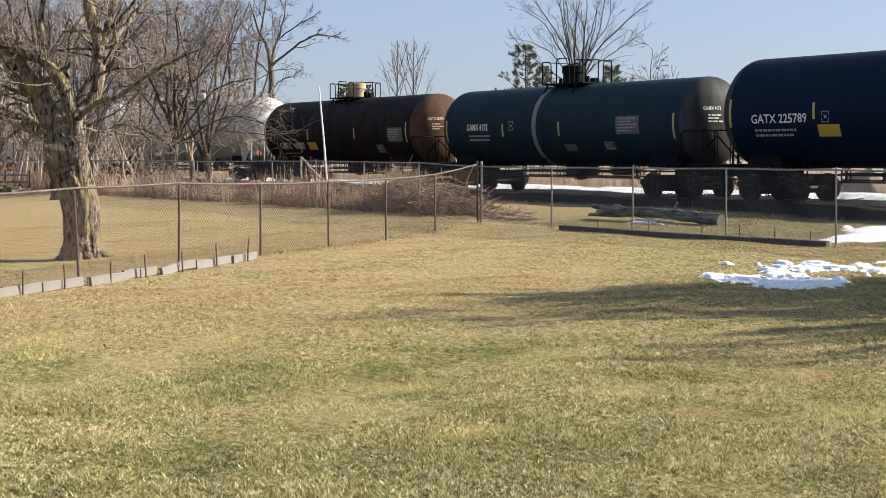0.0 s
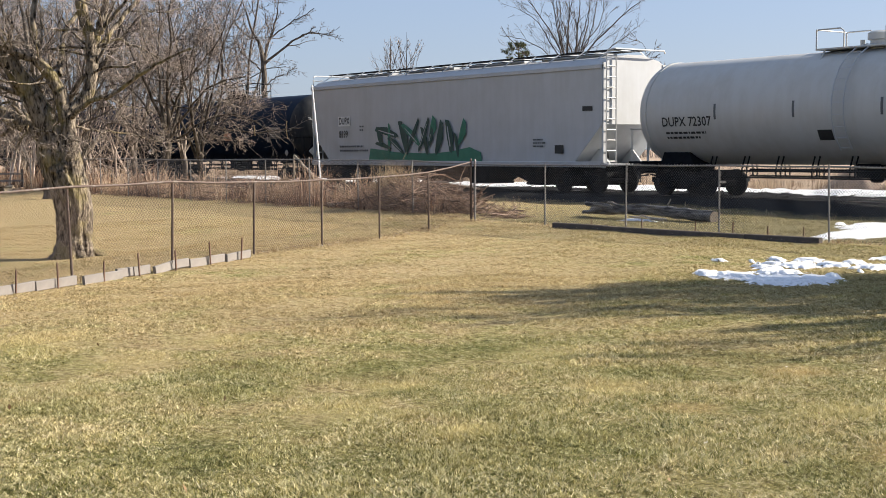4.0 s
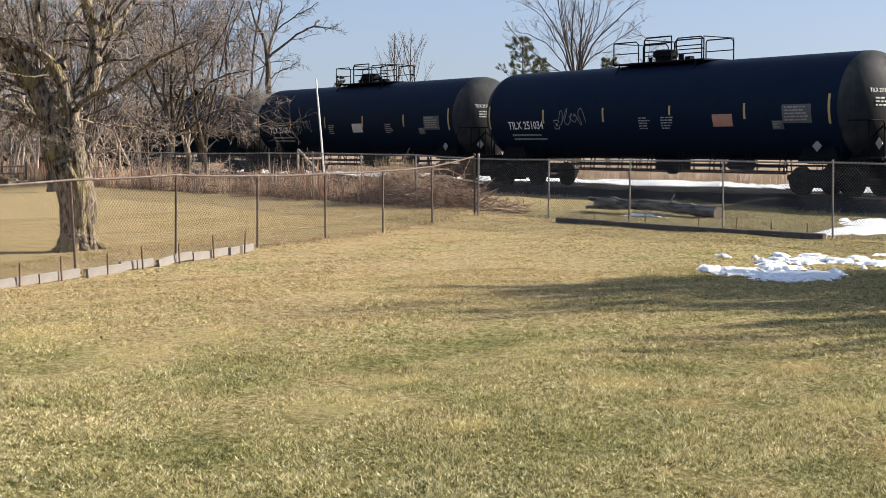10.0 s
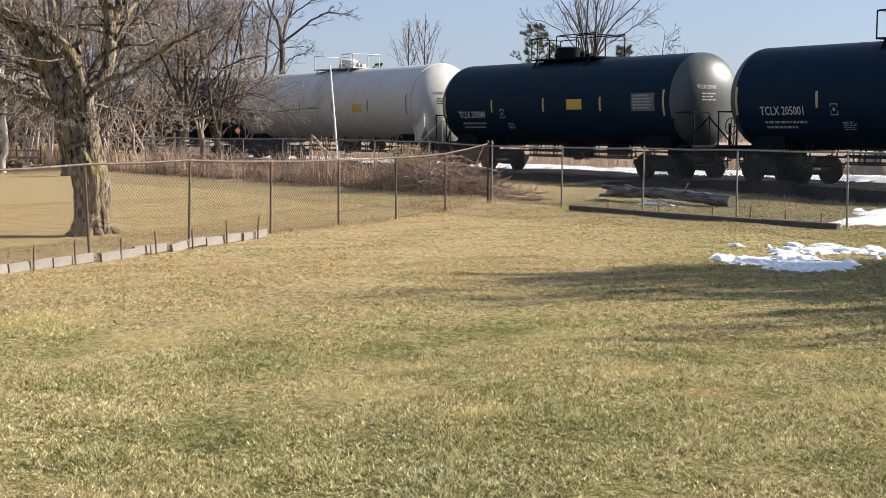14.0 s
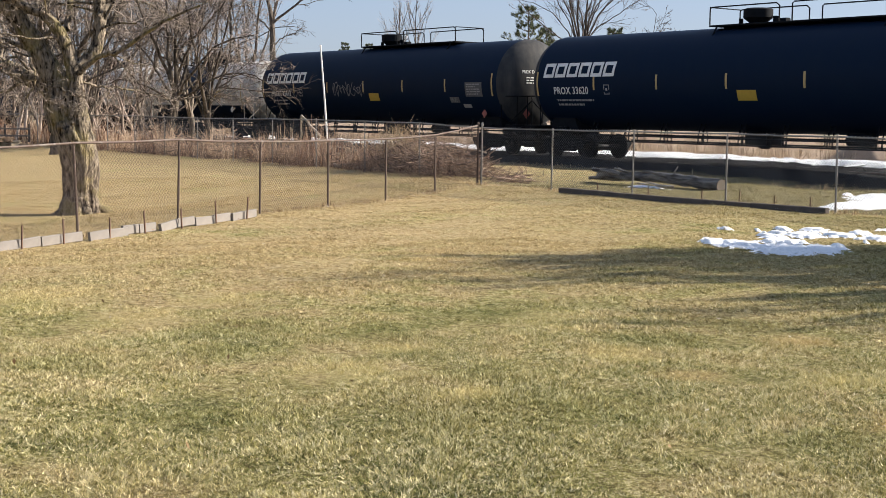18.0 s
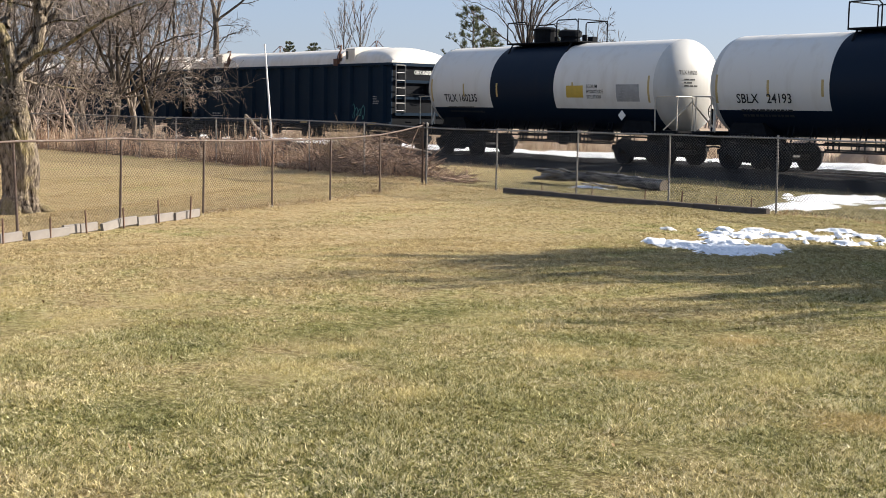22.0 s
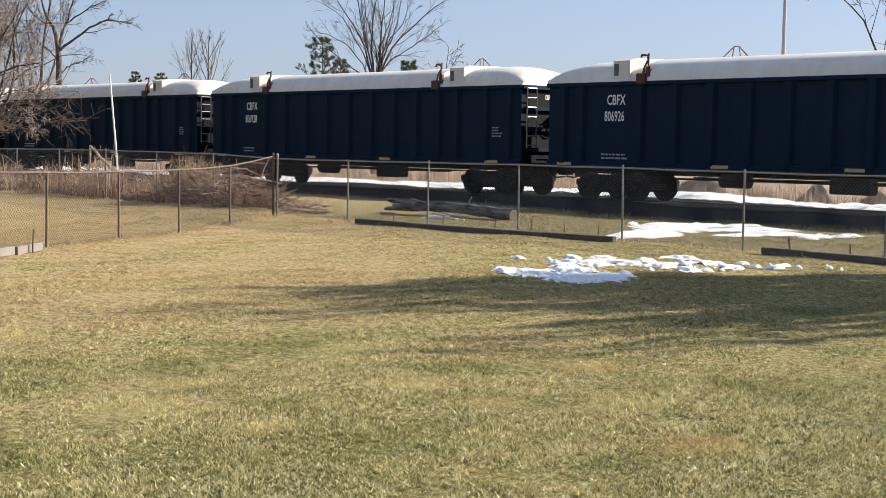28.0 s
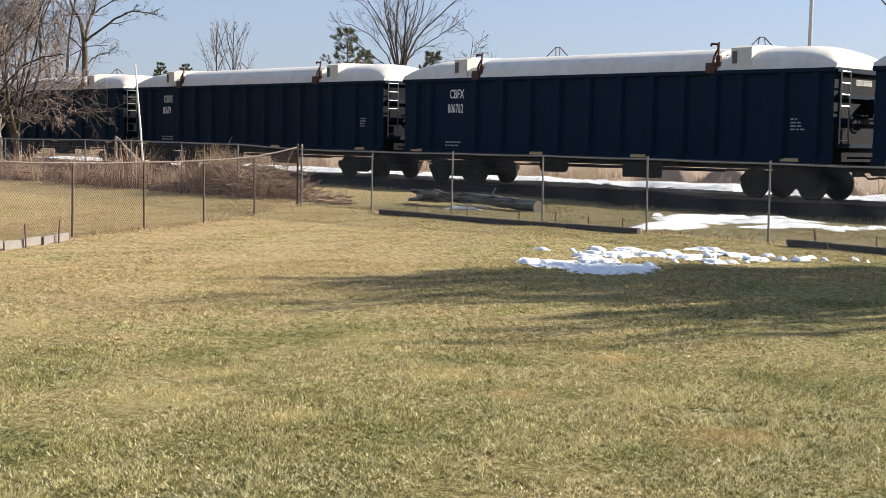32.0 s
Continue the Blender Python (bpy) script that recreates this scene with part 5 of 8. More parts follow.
def tag_path(g, rg, long):
    """One looping stroke, as flat pieces in the plane x, z."""
    px, pz = 0.0, 0.3
    a, b = rg.uniform(17, 21), rg.uniform(27, 33)
    for i in range(1, 90):
        u = i / 89
        qx, qz = long * u + 0.13 * math.sin(a * u * 1.7), 0.32 + 0.30 * math.sin(b * u + 1.1) * (0.65 + 0.35 * math.sin(8 * u)) + 0.06 * math.sin(61 * u)
        d = Vector((qx - px, qz - pz)).normalized() * 0.015
        g.add([(px - d.y, 0, pz + d.x), (px + d.y, 0, pz - d.x), (qx + d.y, 0, qz - d.x), (qx - d.y, 0, qz + d.x)], [(0, 1, 2, 3)])
        px, pz = qx, qz


def scribble(car, radius, zc, x, z):
    """A pale sprayed tag: a few crossing strokes."""
    z += 0.06
    rg = random.Random(int(abs(x) * 100))
    g = Geo()
    tag_path(g, rg, 1.25)
    part("graffiti", on_tank(g.mesh("graffiti", M_TAG), radius, x, z, 0.009), None, car, "pale sprayed tag", at=pose(0, 0, zc))


M_BANDGREY = plain("grey_band_paint", (0.17, 0.175, 0.175), 0.6, 0, 0.2, 4)
M_LETTER_YEL = plain("yellowed_lettering", (0.62, 0.56, 0.42), 0.6, 0, 0.15, 10)
build_train()


# ---- fences ----
def chain_link(length, height, pitch=0.072, r=0.0022, wave=0.008, seed=0):
    """Woven wire: two families of slanting wires in the plane x, z."""
    g = Geo()
    n = int((length + height) / pitch)
    for s in (-1, 1):
        for i in range(n):
            x0 = -height + i * pitch if s > 0 else i * pitch
            a, b = Vector((x0, s * wave / 2, 0)), Vector((x0 + s * height, s * wave / 2, height))
            # clip to the bay
            ts = [0.0, 1.0]
            dx = b.x - a.x
            lo, hi = (0 - a.x) / dx, (length - a.x) / dx
            if lo > hi:
                lo, hi = hi, lo
            t0, t1 = max(0.0, lo), min(1.0, hi)
            if t1 - t0 > 0.01:
                g.tube([a.lerp(b, t0), a.lerp(b, t1)], r, 3, caps=False)
    return g


def post(top, r, mat, cap=True):
    g = Geo().tube([(0, 0, -0.3), (0, 0, top)], r, 10)
    if cap:
        g.spin_z([(r * 1.25, -0.02), (r * 1.25, 0.02), (r * 0.8, 0.045), (0.01, 0.055)], 10, (0, 0, top))
    return g


def back_fence():
    f = thing("chain_link_fence", pose(0, 0, 0), "galvanised chain-link fence along the railway", "fence", "fences")
    xs = [POST_X0 + BAY * i for i in range(-18, 12)]
    mesh_me = None
    tops = {}
    for i, x in enumerate(xs):
        z = float(lie(x, FENCE_Y))
        corner = abs(x - POST_X0) < 0.01
        jit = random.Random(i).uniform(-0.03, 0.03)
        top = 1.22 + jit + (0.06 if corner else 0)
        lean = random.Random(i + 50).uniform(-1.2, 1.2)
        part("post", post(top, 0.021 if corner else 0.0165, M_GALV, corner), M_GALV, f, at=pose(x, FENCE_Y, z, 0, lean, 0))
        tops[i] = z + top
    for i in range(len(xs) - 1):
        za, zb = float(lie(xs[i], FENCE_Y)), float(lie(xs[i + 1], FENCE_Y))
        ta, tb = za + 1.20, zb + 1.20
        part("top_rail", Geo().tube([(xs[i], FENCE_Y, ta), ((xs[i] + xs[i + 1]) / 2, FENCE_Y, (ta + tb) / 2 - 0.01), (xs[i + 1], FENCE_Y, tb)], 0.0145, 7), M_GALV, f)
        if xs[i] > POST_X0 - 20:
            g = shared("bay_mesh", lambda: chain_link(BAY, 1.17, 0.056, 0.0025).mesh("wire_mesh", M_WIRE))
            part("wire_mesh", g, None, f, at=pose(xs[i], FENCE_Y - 0.03, za + 0.03, 0, -math.degrees(math.atan2(zb - za, BAY)), 0))
            # twisted barbs stand above the rail
            barbs = shared("bay_barbs", lambda: barb_row(BAY))
            part("wire_fringe", barbs, None, f, at=pose(xs[i], FENCE_Y - 0.03, za + 1.19, 0, -math.degrees(math.atan2(zb - za, BAY)), 0))


def barb_row(length):
    g = Geo()
    k = int(length / 0.075)
    for i in range(k):
        x = 0.03 + i * 0.075
        g.tube([(x, 0, 0), (x + 0.012, 0, 0.036)], 0.0022, 3)
        g.tube([(x + 0.014, 0, 0), (x - 0.004, 0, 0.032)], 0.0022, 3)
    return g.mesh("wire_ends", M_GALV)


def side_point(i):
    """Post i of the side fence, counted from the corner towards the house."""
    s = 2.22 + (i - 1) * 2.05
    p = Vector((POST_X0, FENCE_Y, 0)) - SIDE * s
    return p


def side_fence():
    f = thing("chain_link_fence", pose(0, 0, 0), "low rusty chain-link fence between two yards", "fence", "fences")
    pts = [Vector((POST_X0 - 0.05, FENCE_Y - 0.06, 0))] + [side_point(i) for i in range(1, 10)]
    tops = [1.25, 1.07, 1.02, 1.015, 1.03, 1.085, 1.07, 1.03, 1.0, 1.0]
    for i, p in enumerate(pts):
        z = float(lie(p.x, p.y))
        p.z = tops[i]
        rg = random.Random(i + 9)
        if i == 0:
            part("post", post(tops[0] - z + 0.02, 0.021, M_RUSTPIPE), M_RUSTPIPE, f, at=pose(p.x, p.y, z))
        else:
            part("post", post(tops[i] - z - 0.02, 0.017, M_RUSTPIPE, False), M_RUSTPIPE, f, at=pose(p.x, p.y, z, rg.uniform(-1.5, 1.5), rg.uniform(-1.5, 1.5), 0))
    for i in range(len(pts) - 1):
        a, b = pts[i], pts[i + 1]
        m = (a + b) / 2 + Vector((0, 0, -0.012))
        part("top_rail", Geo().tube([a, m, b], 0.0155, 8), M_RUSTPIPE, f, "rusty steel pipe")
        d = b - a
        ln = math.hypot(d.x, d.y)
        yaw = math.degrees(math.atan2(d.y, d.x))
        za, zb = float(lie(a.x, a.y)), float(lie(b.x, b.y))
        hgt = max(0.8, min(a.z - za, b.z - zb) - 0.02)
        part("wire_mesh", chain_link(ln, hgt, 0.060, 0.0016 if i < 3 else 0.0021).mesh("wire_mesh", M_WIRE_RUST), None, f, at=pose(a.x, a.y, a.z - hgt, 0, -math.degrees(math.atan2(d.z, ln)), yaw))


back_fence()
side_fence()


# ---- trees ----
def tubes(paths, radii, n):
    """Many round branches at once: paths (N, K, 3), radii (N, K); returns vertices and quads."""
    N, K, _ = paths.shape
    d = np.gradient(paths, axis=1)
    d /= np.linalg.norm(d, axis=2, keepdims=True) + 1e-9
    ref = np.where(np.abs(d[:, :1, 2:3]) > 0.9, np.array([1.0, 0, 0]), np.array([0, 0, 1.0]))
    s = np.cross(d, np.broadcast_to(ref, d.shape))
    s /= np.linalg.norm(s, axis=2, keepdims=True) + 1e-9
    u = np.cross(d, s)
    a = np.arange(n) * 2 * np.pi / n
    v = paths[:, :, None] + radii[:, :, None, None] * (s[:, :, None] * np.cos(a)[:, None] + u[:, :, None] * np.sin(a)[:, None])
    idx = np.arange(N * K * n).reshape(N, K, n)
    nxt = np.roll(idx, -1, axis=2)
    f = np.stack([idx[:, :-1], nxt[:, :-1], nxt[:, 1:], idx[:, 1:]], -1).reshape(-1, 4)
    return v.reshape(-1, 3), f


def sprout(rng, paths, radii, per, ratio, spread, taper, start=0.25, lift=0.15, wobble=0.18, K=5, least=0.004, keep_len=None):
    """Side shoots on every branch: per of them each, ratio of its length, at spread degrees."""
    N, P, _ = paths.shape
    length = np.linalg.norm(np.diff(paths, axis=1), axis=2).sum(1)
    u = rng.uniform(start, 1.0, (N, per))
    q = u * (P - 1)
    i = np.minimum(q.astype(int), P - 2)
    fr = (q - i)[..., None]
    rows = np.arange(N)[:, None]
    at = paths[rows, i] * (1 - fr) + paths[rows, i + 1] * fr
    d = paths[rows, i + 1] - paths[rows, i]
    d /= np.linalg.norm(d, axis=2, keepdims=True) + 1e-9
    r = radii[rows, i] * (1 - fr[..., 0]) + radii[rows, i + 1] * fr[..., 0]
    side = rng.normal(size=d.shape)
    side -= d * (side * d).sum(2, keepdims=True)
    side /= np.linalg.norm(side, axis=2, keepdims=True) + 1e-9
    ang = np.radians(spread) * rng.uniform(0.6, 1.35, u.shape)[..., None]
    way = d * np.cos(ang) + side * np.sin(ang)
    ln = length[:, None] * ratio * (1.2 - 0.7 * u) * rng.uniform(0.6, 1.3, u.shape)
    M = N * per
    at, way, ln, r = at.reshape(M, 3), way.reshape(M, 3), ln.reshape(M), r.reshape(M)
    out = np.empty((M, K, 3))
    out[:, 0] = at
    for k in range(1, K):
        way = way + rng.normal(size=way.shape) * wobble + np.array([0, 0, lift / K])
        way /= np.linalg.norm(way, axis=1, keepdims=True)
        out[:, k] = out[:, k - 1] + way * (ln / (K - 1))[:, None]
    r0 = np.maximum(np.minimum(r * taper, r * 0.9), least)
    rad = r0[:, None] * np.linspace(1, 0.45, K)[None]
    return out, np.maximum(rad, least * 0.8)


def limb(rng, points, r0, r1=None, K=12, wobble=0.0):
    """One limb through a few points, resampled to K and roughened; r0 may be a radius for each point."""
    p = np.array(points, float)
    t = np.linspace(0, len(p) - 1, K)
    g = np.stack([np.interp(t, np.arange(len(p)), p[:, k]) for k in range(3)], 1)
    s = g.copy()
    s[1:-1] = (g[:-2] + 2 * g[1:-1] + g[2:]) / 4
    s[1:-1] += rng.normal(size=s[1:-1].shape) * wobble
    if isinstance(r0, (list, tuple)):
        return s, np.interp(t, np.arange(len(r0)), r0)
    return s, np.linspace(r0, r1, K)


def furrowed(p, r, sides, deep, seed):
    """A limb's skin with ridges of bark that run along it and twist a little."""
    v, f = tubes(p[None], r[None], sides)
    c = np.repeat(p, sides, axis=0)
    way = v - c
    along = np.repeat(np.concatenate([[0], np.cumsum(np.linalg.norm(np.diff(p, axis=0), axis=1))]), sides)
    th = np.tile(np.arange(sides), len(p)) * 6.2832 / sides + 0.35 * along
    out = np.empty(len(v))
    for i in range(len(v)):
        q = Vector((math.cos(th[i]) * 2.6, math.sin(th[i]) * 2.6, along[i] * 1.5 + seed))
        fine = Vector((math.cos(th[i]) * 6.5, math.sin(th[i]) * 6.5, along[i] * 3.2 - seed))
        out[i] = 0.5 - 1.7 * abs(noise.noise(q)) + 0.35 - 0.9 * abs(noise.noise(fine))
    return v + way / (np.linalg.norm(way, axis=1, keepdims=True) + 1e-9) * (out * deep)[:, None], f


def tree(name, at, label, limbs, levels, bark_mat, twig_mat, seed, least=0.004, group="bare trees", flare=1.5, sides=12, K=12, wob=0.03, flute=0.0, clean=1):
    """limbs: (points, r0, r1) of the trunk and main limbs, the first being the trunk; levels: shoots on shoots."""
    rng = np.random.default_rng(seed)
    ob = thing(name, at, label, "tree", group)
    made = [limb(rng, p, a, b, K, wob) for p, a, b in limbs]
    if flute:
        p, r = limb(rng, limbs[0][0], limbs[0][1], limbs[0][2], 70, 0.002)
        v, f = furrowed(p, r, sides, flute, seed)
    else:
        p, r = made[0]
        r = r.copy()
        r[:3] *= np.array([flare, 1 + (flare - 1) * 0.3, 1.05])
        v, f = tubes(p[None], r[None], sides)
        c = np.repeat(p, sides, axis=0)
        th = np.tile(np.arange(sides), K) * 6.2832 / sides
        v = c + (v - c) * (1 + 0.05 * np.sin(th * 2 + seed)[:, None] + rng.normal(size=(len(v), 1)) * 0.02)
    me = bulk("trunk", v, f, bark_mat)
    me.polygons.foreach_set("use_smooth", [True] * len(me.polygons))
    part("trunk", me, None, ob)
    for k, (lp, lr) in enumerate(made[1:]):
        if flute and lr[0] > 0.07:
            lp, lr = limb(rng, limbs[k + 1][0], limbs[k + 1][1], limbs[k + 1][2], 46, 0.004)
            v, f = furrowed(lp, lr, 26, flute * 0.6, seed + k)
        else:
            v, f = tubes(lp[None], lr[None], 9)
        me = bulk("limb", v, f, bark_mat)
        me.polygons.foreach_set("use_smooth", [True] * len(me.polygons))
        part("limb", me, None, ob)
    src = np.stack([m[0] for m in made[clean:] or made]), np.stack([m[1] for m in made[clean:] or made])
    vs, fs, base = [], [], 0
    for k, (per, ratio, spread, taper, start, lift, wobble) in enumerate(levels):
        src = sprout(rng, src[0], src[1], per, ratio, spread, taper, start, lift, wobble, 5 if k < 2 else 4, least)
        v, f = tubes(src[0], src[1], 5 if k == 0 else 3)
        if k == 0:
            part("branch_mass", bulk("branch_mass", v, f, bark_mat), None, ob)
            continue
        vs.append(v)
        fs.append(f + base)
        base += len(v)
    if vs:
        part("twig_mass", bulk("twig_mass", np.concatenate(vs), np.concatenate(fs), twig_mat), None, ob)
    return ob


M_BARK = bark("grey_furrowed_bark", (0.27, 0.225, 0.175), (0.020, 0.016, 0.013), 19, (0.27, 0.22, 0.09), (1, 1, 0.34))
M_BARK_DARK = bark("dark_bark", (0.13, 0.11, 0.09), (0.035, 0.03, 0.026), 10)
M_TWIG = island("grey_brown_twig", [(0.0, (0.065, 0.05, 0.043)), (0.5, (0.25, 0.198, 0.168)), (1.0, (0.58, 0.49, 0.43))], 0.85)
M_TWIG_PALE = island("pale_grey_twig", [(0.0, (0.065, 0.052, 0.043)), (0.6, (0.25, 0.20, 0.165)), (1.0, (0.66, 0.57, 0.49))], 0.85)
M_TWIG_DARK = island("dark_twig", [(0.0, (0.05, 0.043, 0.04)), (1.0, (0.20, 0.17, 0.15))], 0.85)
M_BIRCH = bark("pale_bark", (0.55, 0.52, 0.47), (0.20, 0.18, 0.16), 8)
M_NEEDLE = island("pine_needles", [(0.0, (0.04, 0.055, 0.03)), (0.6, (0.10, 0.125, 0.065)), (1.0, (0.24, 0.25, 0.14))], 0.7)

RIGHT, AHEAD = Vector((0.603, 0.797, 0)), Vector((-0.797, 0.603, 0))   # across and along the view from the house


def facing(points):
    """Points given across, up and along the view."""
    return [tuple(RIGHT * a + AHEAD * c + Vector((0, 0, b))) for a, b, c in points]


def near_tree():
    base = Vector((-19.715, 7.632, float(lie(-19.78, 7.55)) - 0.03))
    limbs = [
        (facing([(-0.04, -0.05, 0), (-0.02, 0.16, 0), (-0.0, 0.36, 0), (0.01, 0.8, 0), (-0.07, 1.16, 0), (-0.16, 1.42, 0), (-0.25, 1.69, 0), (-0.33, 1.95, 0)]), (0.36, 0.285, 0.25, 0.26, 0.275, 0.285, 0.28, 0.21), None),
        (facing([(0.03, 1.25, -0.05), (0.01, 1.55, -0.10), (-0.01, 1.77, -0.11), (-0.01, 1.99, -0.1), (-0.04, 2.21, -0.1), (-0.09, 2.41, -0.1)]), (0.17, 0.155, 0.12, 0.105, 0.11, 0.10), None),
        (facing([(-0.21, 1.77, 0), (-0.31, 2.0, 0), (-0.45, 2.3, -0.05), (-0.63, 2.65, -0.1), (-0.82, 3.0, -0.2), (-1.01, 3.27, -0.35), (-1.35, 3.6, -0.5), (-1.9, 4.2, -0.8)]), (0.21, 0.20, 0.17, 0.15, 0.13, 0.11, 0.09, 0.07), None),
        (facing([(-0.30, 1.80, 0.1), (-0.56, 2.02, 0.2), (-1.0, 2.23, 0.3), (-1.44, 2.41, 0.45), (-2.0, 2.62, 0.6), (-2.7, 3.0, 0.8)]), (0.17, 0.13, 0.115, 0.10, 0.085, 0.06), None),
        (facing([(-0.08, 2.36, -0.1), (-0.12, 2.57, -0.13), (-0.23, 2.87, -0.18), (-0.44, 3.11, -0.25), (-0.71, 3.22, -0.35), (-0.97, 3.35, -0.5), (-1.31, 3.61, -0.7), (-1.7, 4.1, -0.9)]), (0.10, 0.085, 0.08, 0.07, 0.06, 0.05, 0.04, 0.03), None),
        (facing([(-0.43, 3.11, -0.25), (-0.47, 3.44, -0.2), (-0.51, 3.87, -0.1), (-0.41, 4.5, 0.1), (-0.5, 5.4, 0.2)]), (0.05, 0.045, 0.04, 0.035, 0.025), None),
        (facing([(-0.05, 2.26, -0.1), (0.06, 2.37, -0.05), (0.22, 2.50, 0.0), (0.29, 2.68, 0.05), (0.33, 3.18, 0.1), (0.30, 3.48, 0.12), (0.19, 3.87, 0.1), (0.11, 4.6, 0.0), (0.2, 5.6, 0.0)]), (0.11, 0.10, 0.09, 0.088, 0.085, 0.08, 0.07, 0.055, 0.04), None),
        (facing([(0.32, 3.26, 0.1), (0.40, 3.52, 0.15), (0.50, 3.87, 0.2), (0.60, 4.5, 0.3), (0.55, 5.4, 0.4)]), (0.07, 0.065, 0.055, 0.045, 0.03), None),
        (facing([(0.41, 3.52, 0.15), (0.72, 3.87, 0.1), (1.05, 4.2, 0.0), (1.7, 4.8, -0.2)]), 0.035, 0.015),
        (facing([(-0.02, 2.21, -0.15), (0.34, 2.43, -0.35), (0.74, 2.56, -0.5), (1.18, 2.78, -0.7), (1.6, 3.02, -0.9), (2.1, 3.2, -1.1)]), 0.046, 0.016),
        (facing([(0.36, 3.33, 0.1), (0.71, 3.45, 0.2), (1.02, 3.33, 0.3), (1.23, 3.22, 0.4), (1.6, 3.04, 0.5)]), 0.024, 0.010),
        (facing([(-0.66, 2.66, -0.1), (-0.64, 2.39, -0.45), (-0.51, 2.17, -0.5), (-0.52, 2.0, -0.5), (-0.64, 1.86, -0.52), (-0.70, 1.64, -0.55), (-0.84, 1.53, -0.6)]), 0.020, 0.010),
        (facing([(-0.5, 2.05, -0.3), (-0.21, 2.01, -0.42), (0.06, 1.91, -0.5), (0.3, 1.85, -0.6)]), 0.018, 0.008),
        (facing([(-0.85, 2.3, 0.2), (-0.95, 2.50, -0.1), (-1.17, 2.3, -0.3), (-1.44, 2.17, -0.4), (-1.8, 2.2, -0.5)]), 0.022, 0.010),
        (facing([(-0.15, 2.75, -0.15), (-0.59, 2.74, -0.5), (-0.9, 2.79, -0.7), (-1.25, 2.83, -0.9), (-1.7, 2.75, -1.1)]), 0.018, 0.009),
        (facing([(0.02, 2.15, -0.1), (0.24, 2.02, 0.2), (0.59, 2.02, 0.5), (0.94, 1.91, 0.8), (1.21, 1.86, 1.0)]), 0.020, 0.008),
        (facing([(-0.2, 2.9, 0.1), (-0.3, 3.6, 0.7), (0.1, 4.4, 1.4), (0.8, 5.2, 2.2)]), 0.05, 0.02),
        (facing([(0.32, 3.1, 0.0), (0.8, 4.0, 0.7), (1.5, 4.8, 1.2), (2.3, 5.4, 1.6)]), 0.045, 0.018),
    ]
    levels = [(8, 0.40, 48, 0.30, 0.3, 0.05, 0.25), (7, 0.55, 50, 0.45, 0.15, -0.1, 0.3), (5, 0.5, 50, 0.6, 0.15, -0.2, 0.3), (2, 0.55, 50, 0.7, 0.2, -0.15, 0.3)]
    ob = tree("old_tree", Matrix.Translation(base), "gnarled bare tree with lichened furrowed bark", limbs, levels, M_BARK, M_TWIG_PALE, 3, 0.0028, sides=76, K=22, wob=0.012, flute=0.045, clean=2)
    # surface roots
    rng = np.random.default_rng(8)
    root_at = ((0.42, 0.12), (-0.36, 0.05), (-0.20, -0.28), (0.22, -0.30), (0.05, -0.36), (-0.3, 0.3))
    for a, c in root_at:
        p, r = limb(rng, facing([(a * 0.45 - 0.03, 0.20, c * 0.45), (a * 0.85, 0.06, c * 0.85), (a * 1.2, 0.015, c * 1.2), (a * 1.55, -0.02, c * 1.55)]), (0.10, 0.07, 0.04, 0.02), None, 12, 0.008)
        v, f = furrowed(p, r, 12, 0.012, a)
        me = bulk("root", v, f, M_BARK)
        me.polygons.foreach_set("use_smooth", [True] * len(me.polygons))
        part("root", me, None, ob)


def drawn_tree(name, x, y, label, limbs, levels, bark_mat, twig_mat, seed, least, wob=0.03):
    """A tree whose bole and limbs are set out one by one across, above and along the view."""
    return tree(name, pose(x, y, float(lie(x, y))), label, [(facing(p), a, b) for p, a, b in limbs], levels, bark_mat, twig_mat, seed, least, sides=10, K=14, wob=wob, flare=1.25)


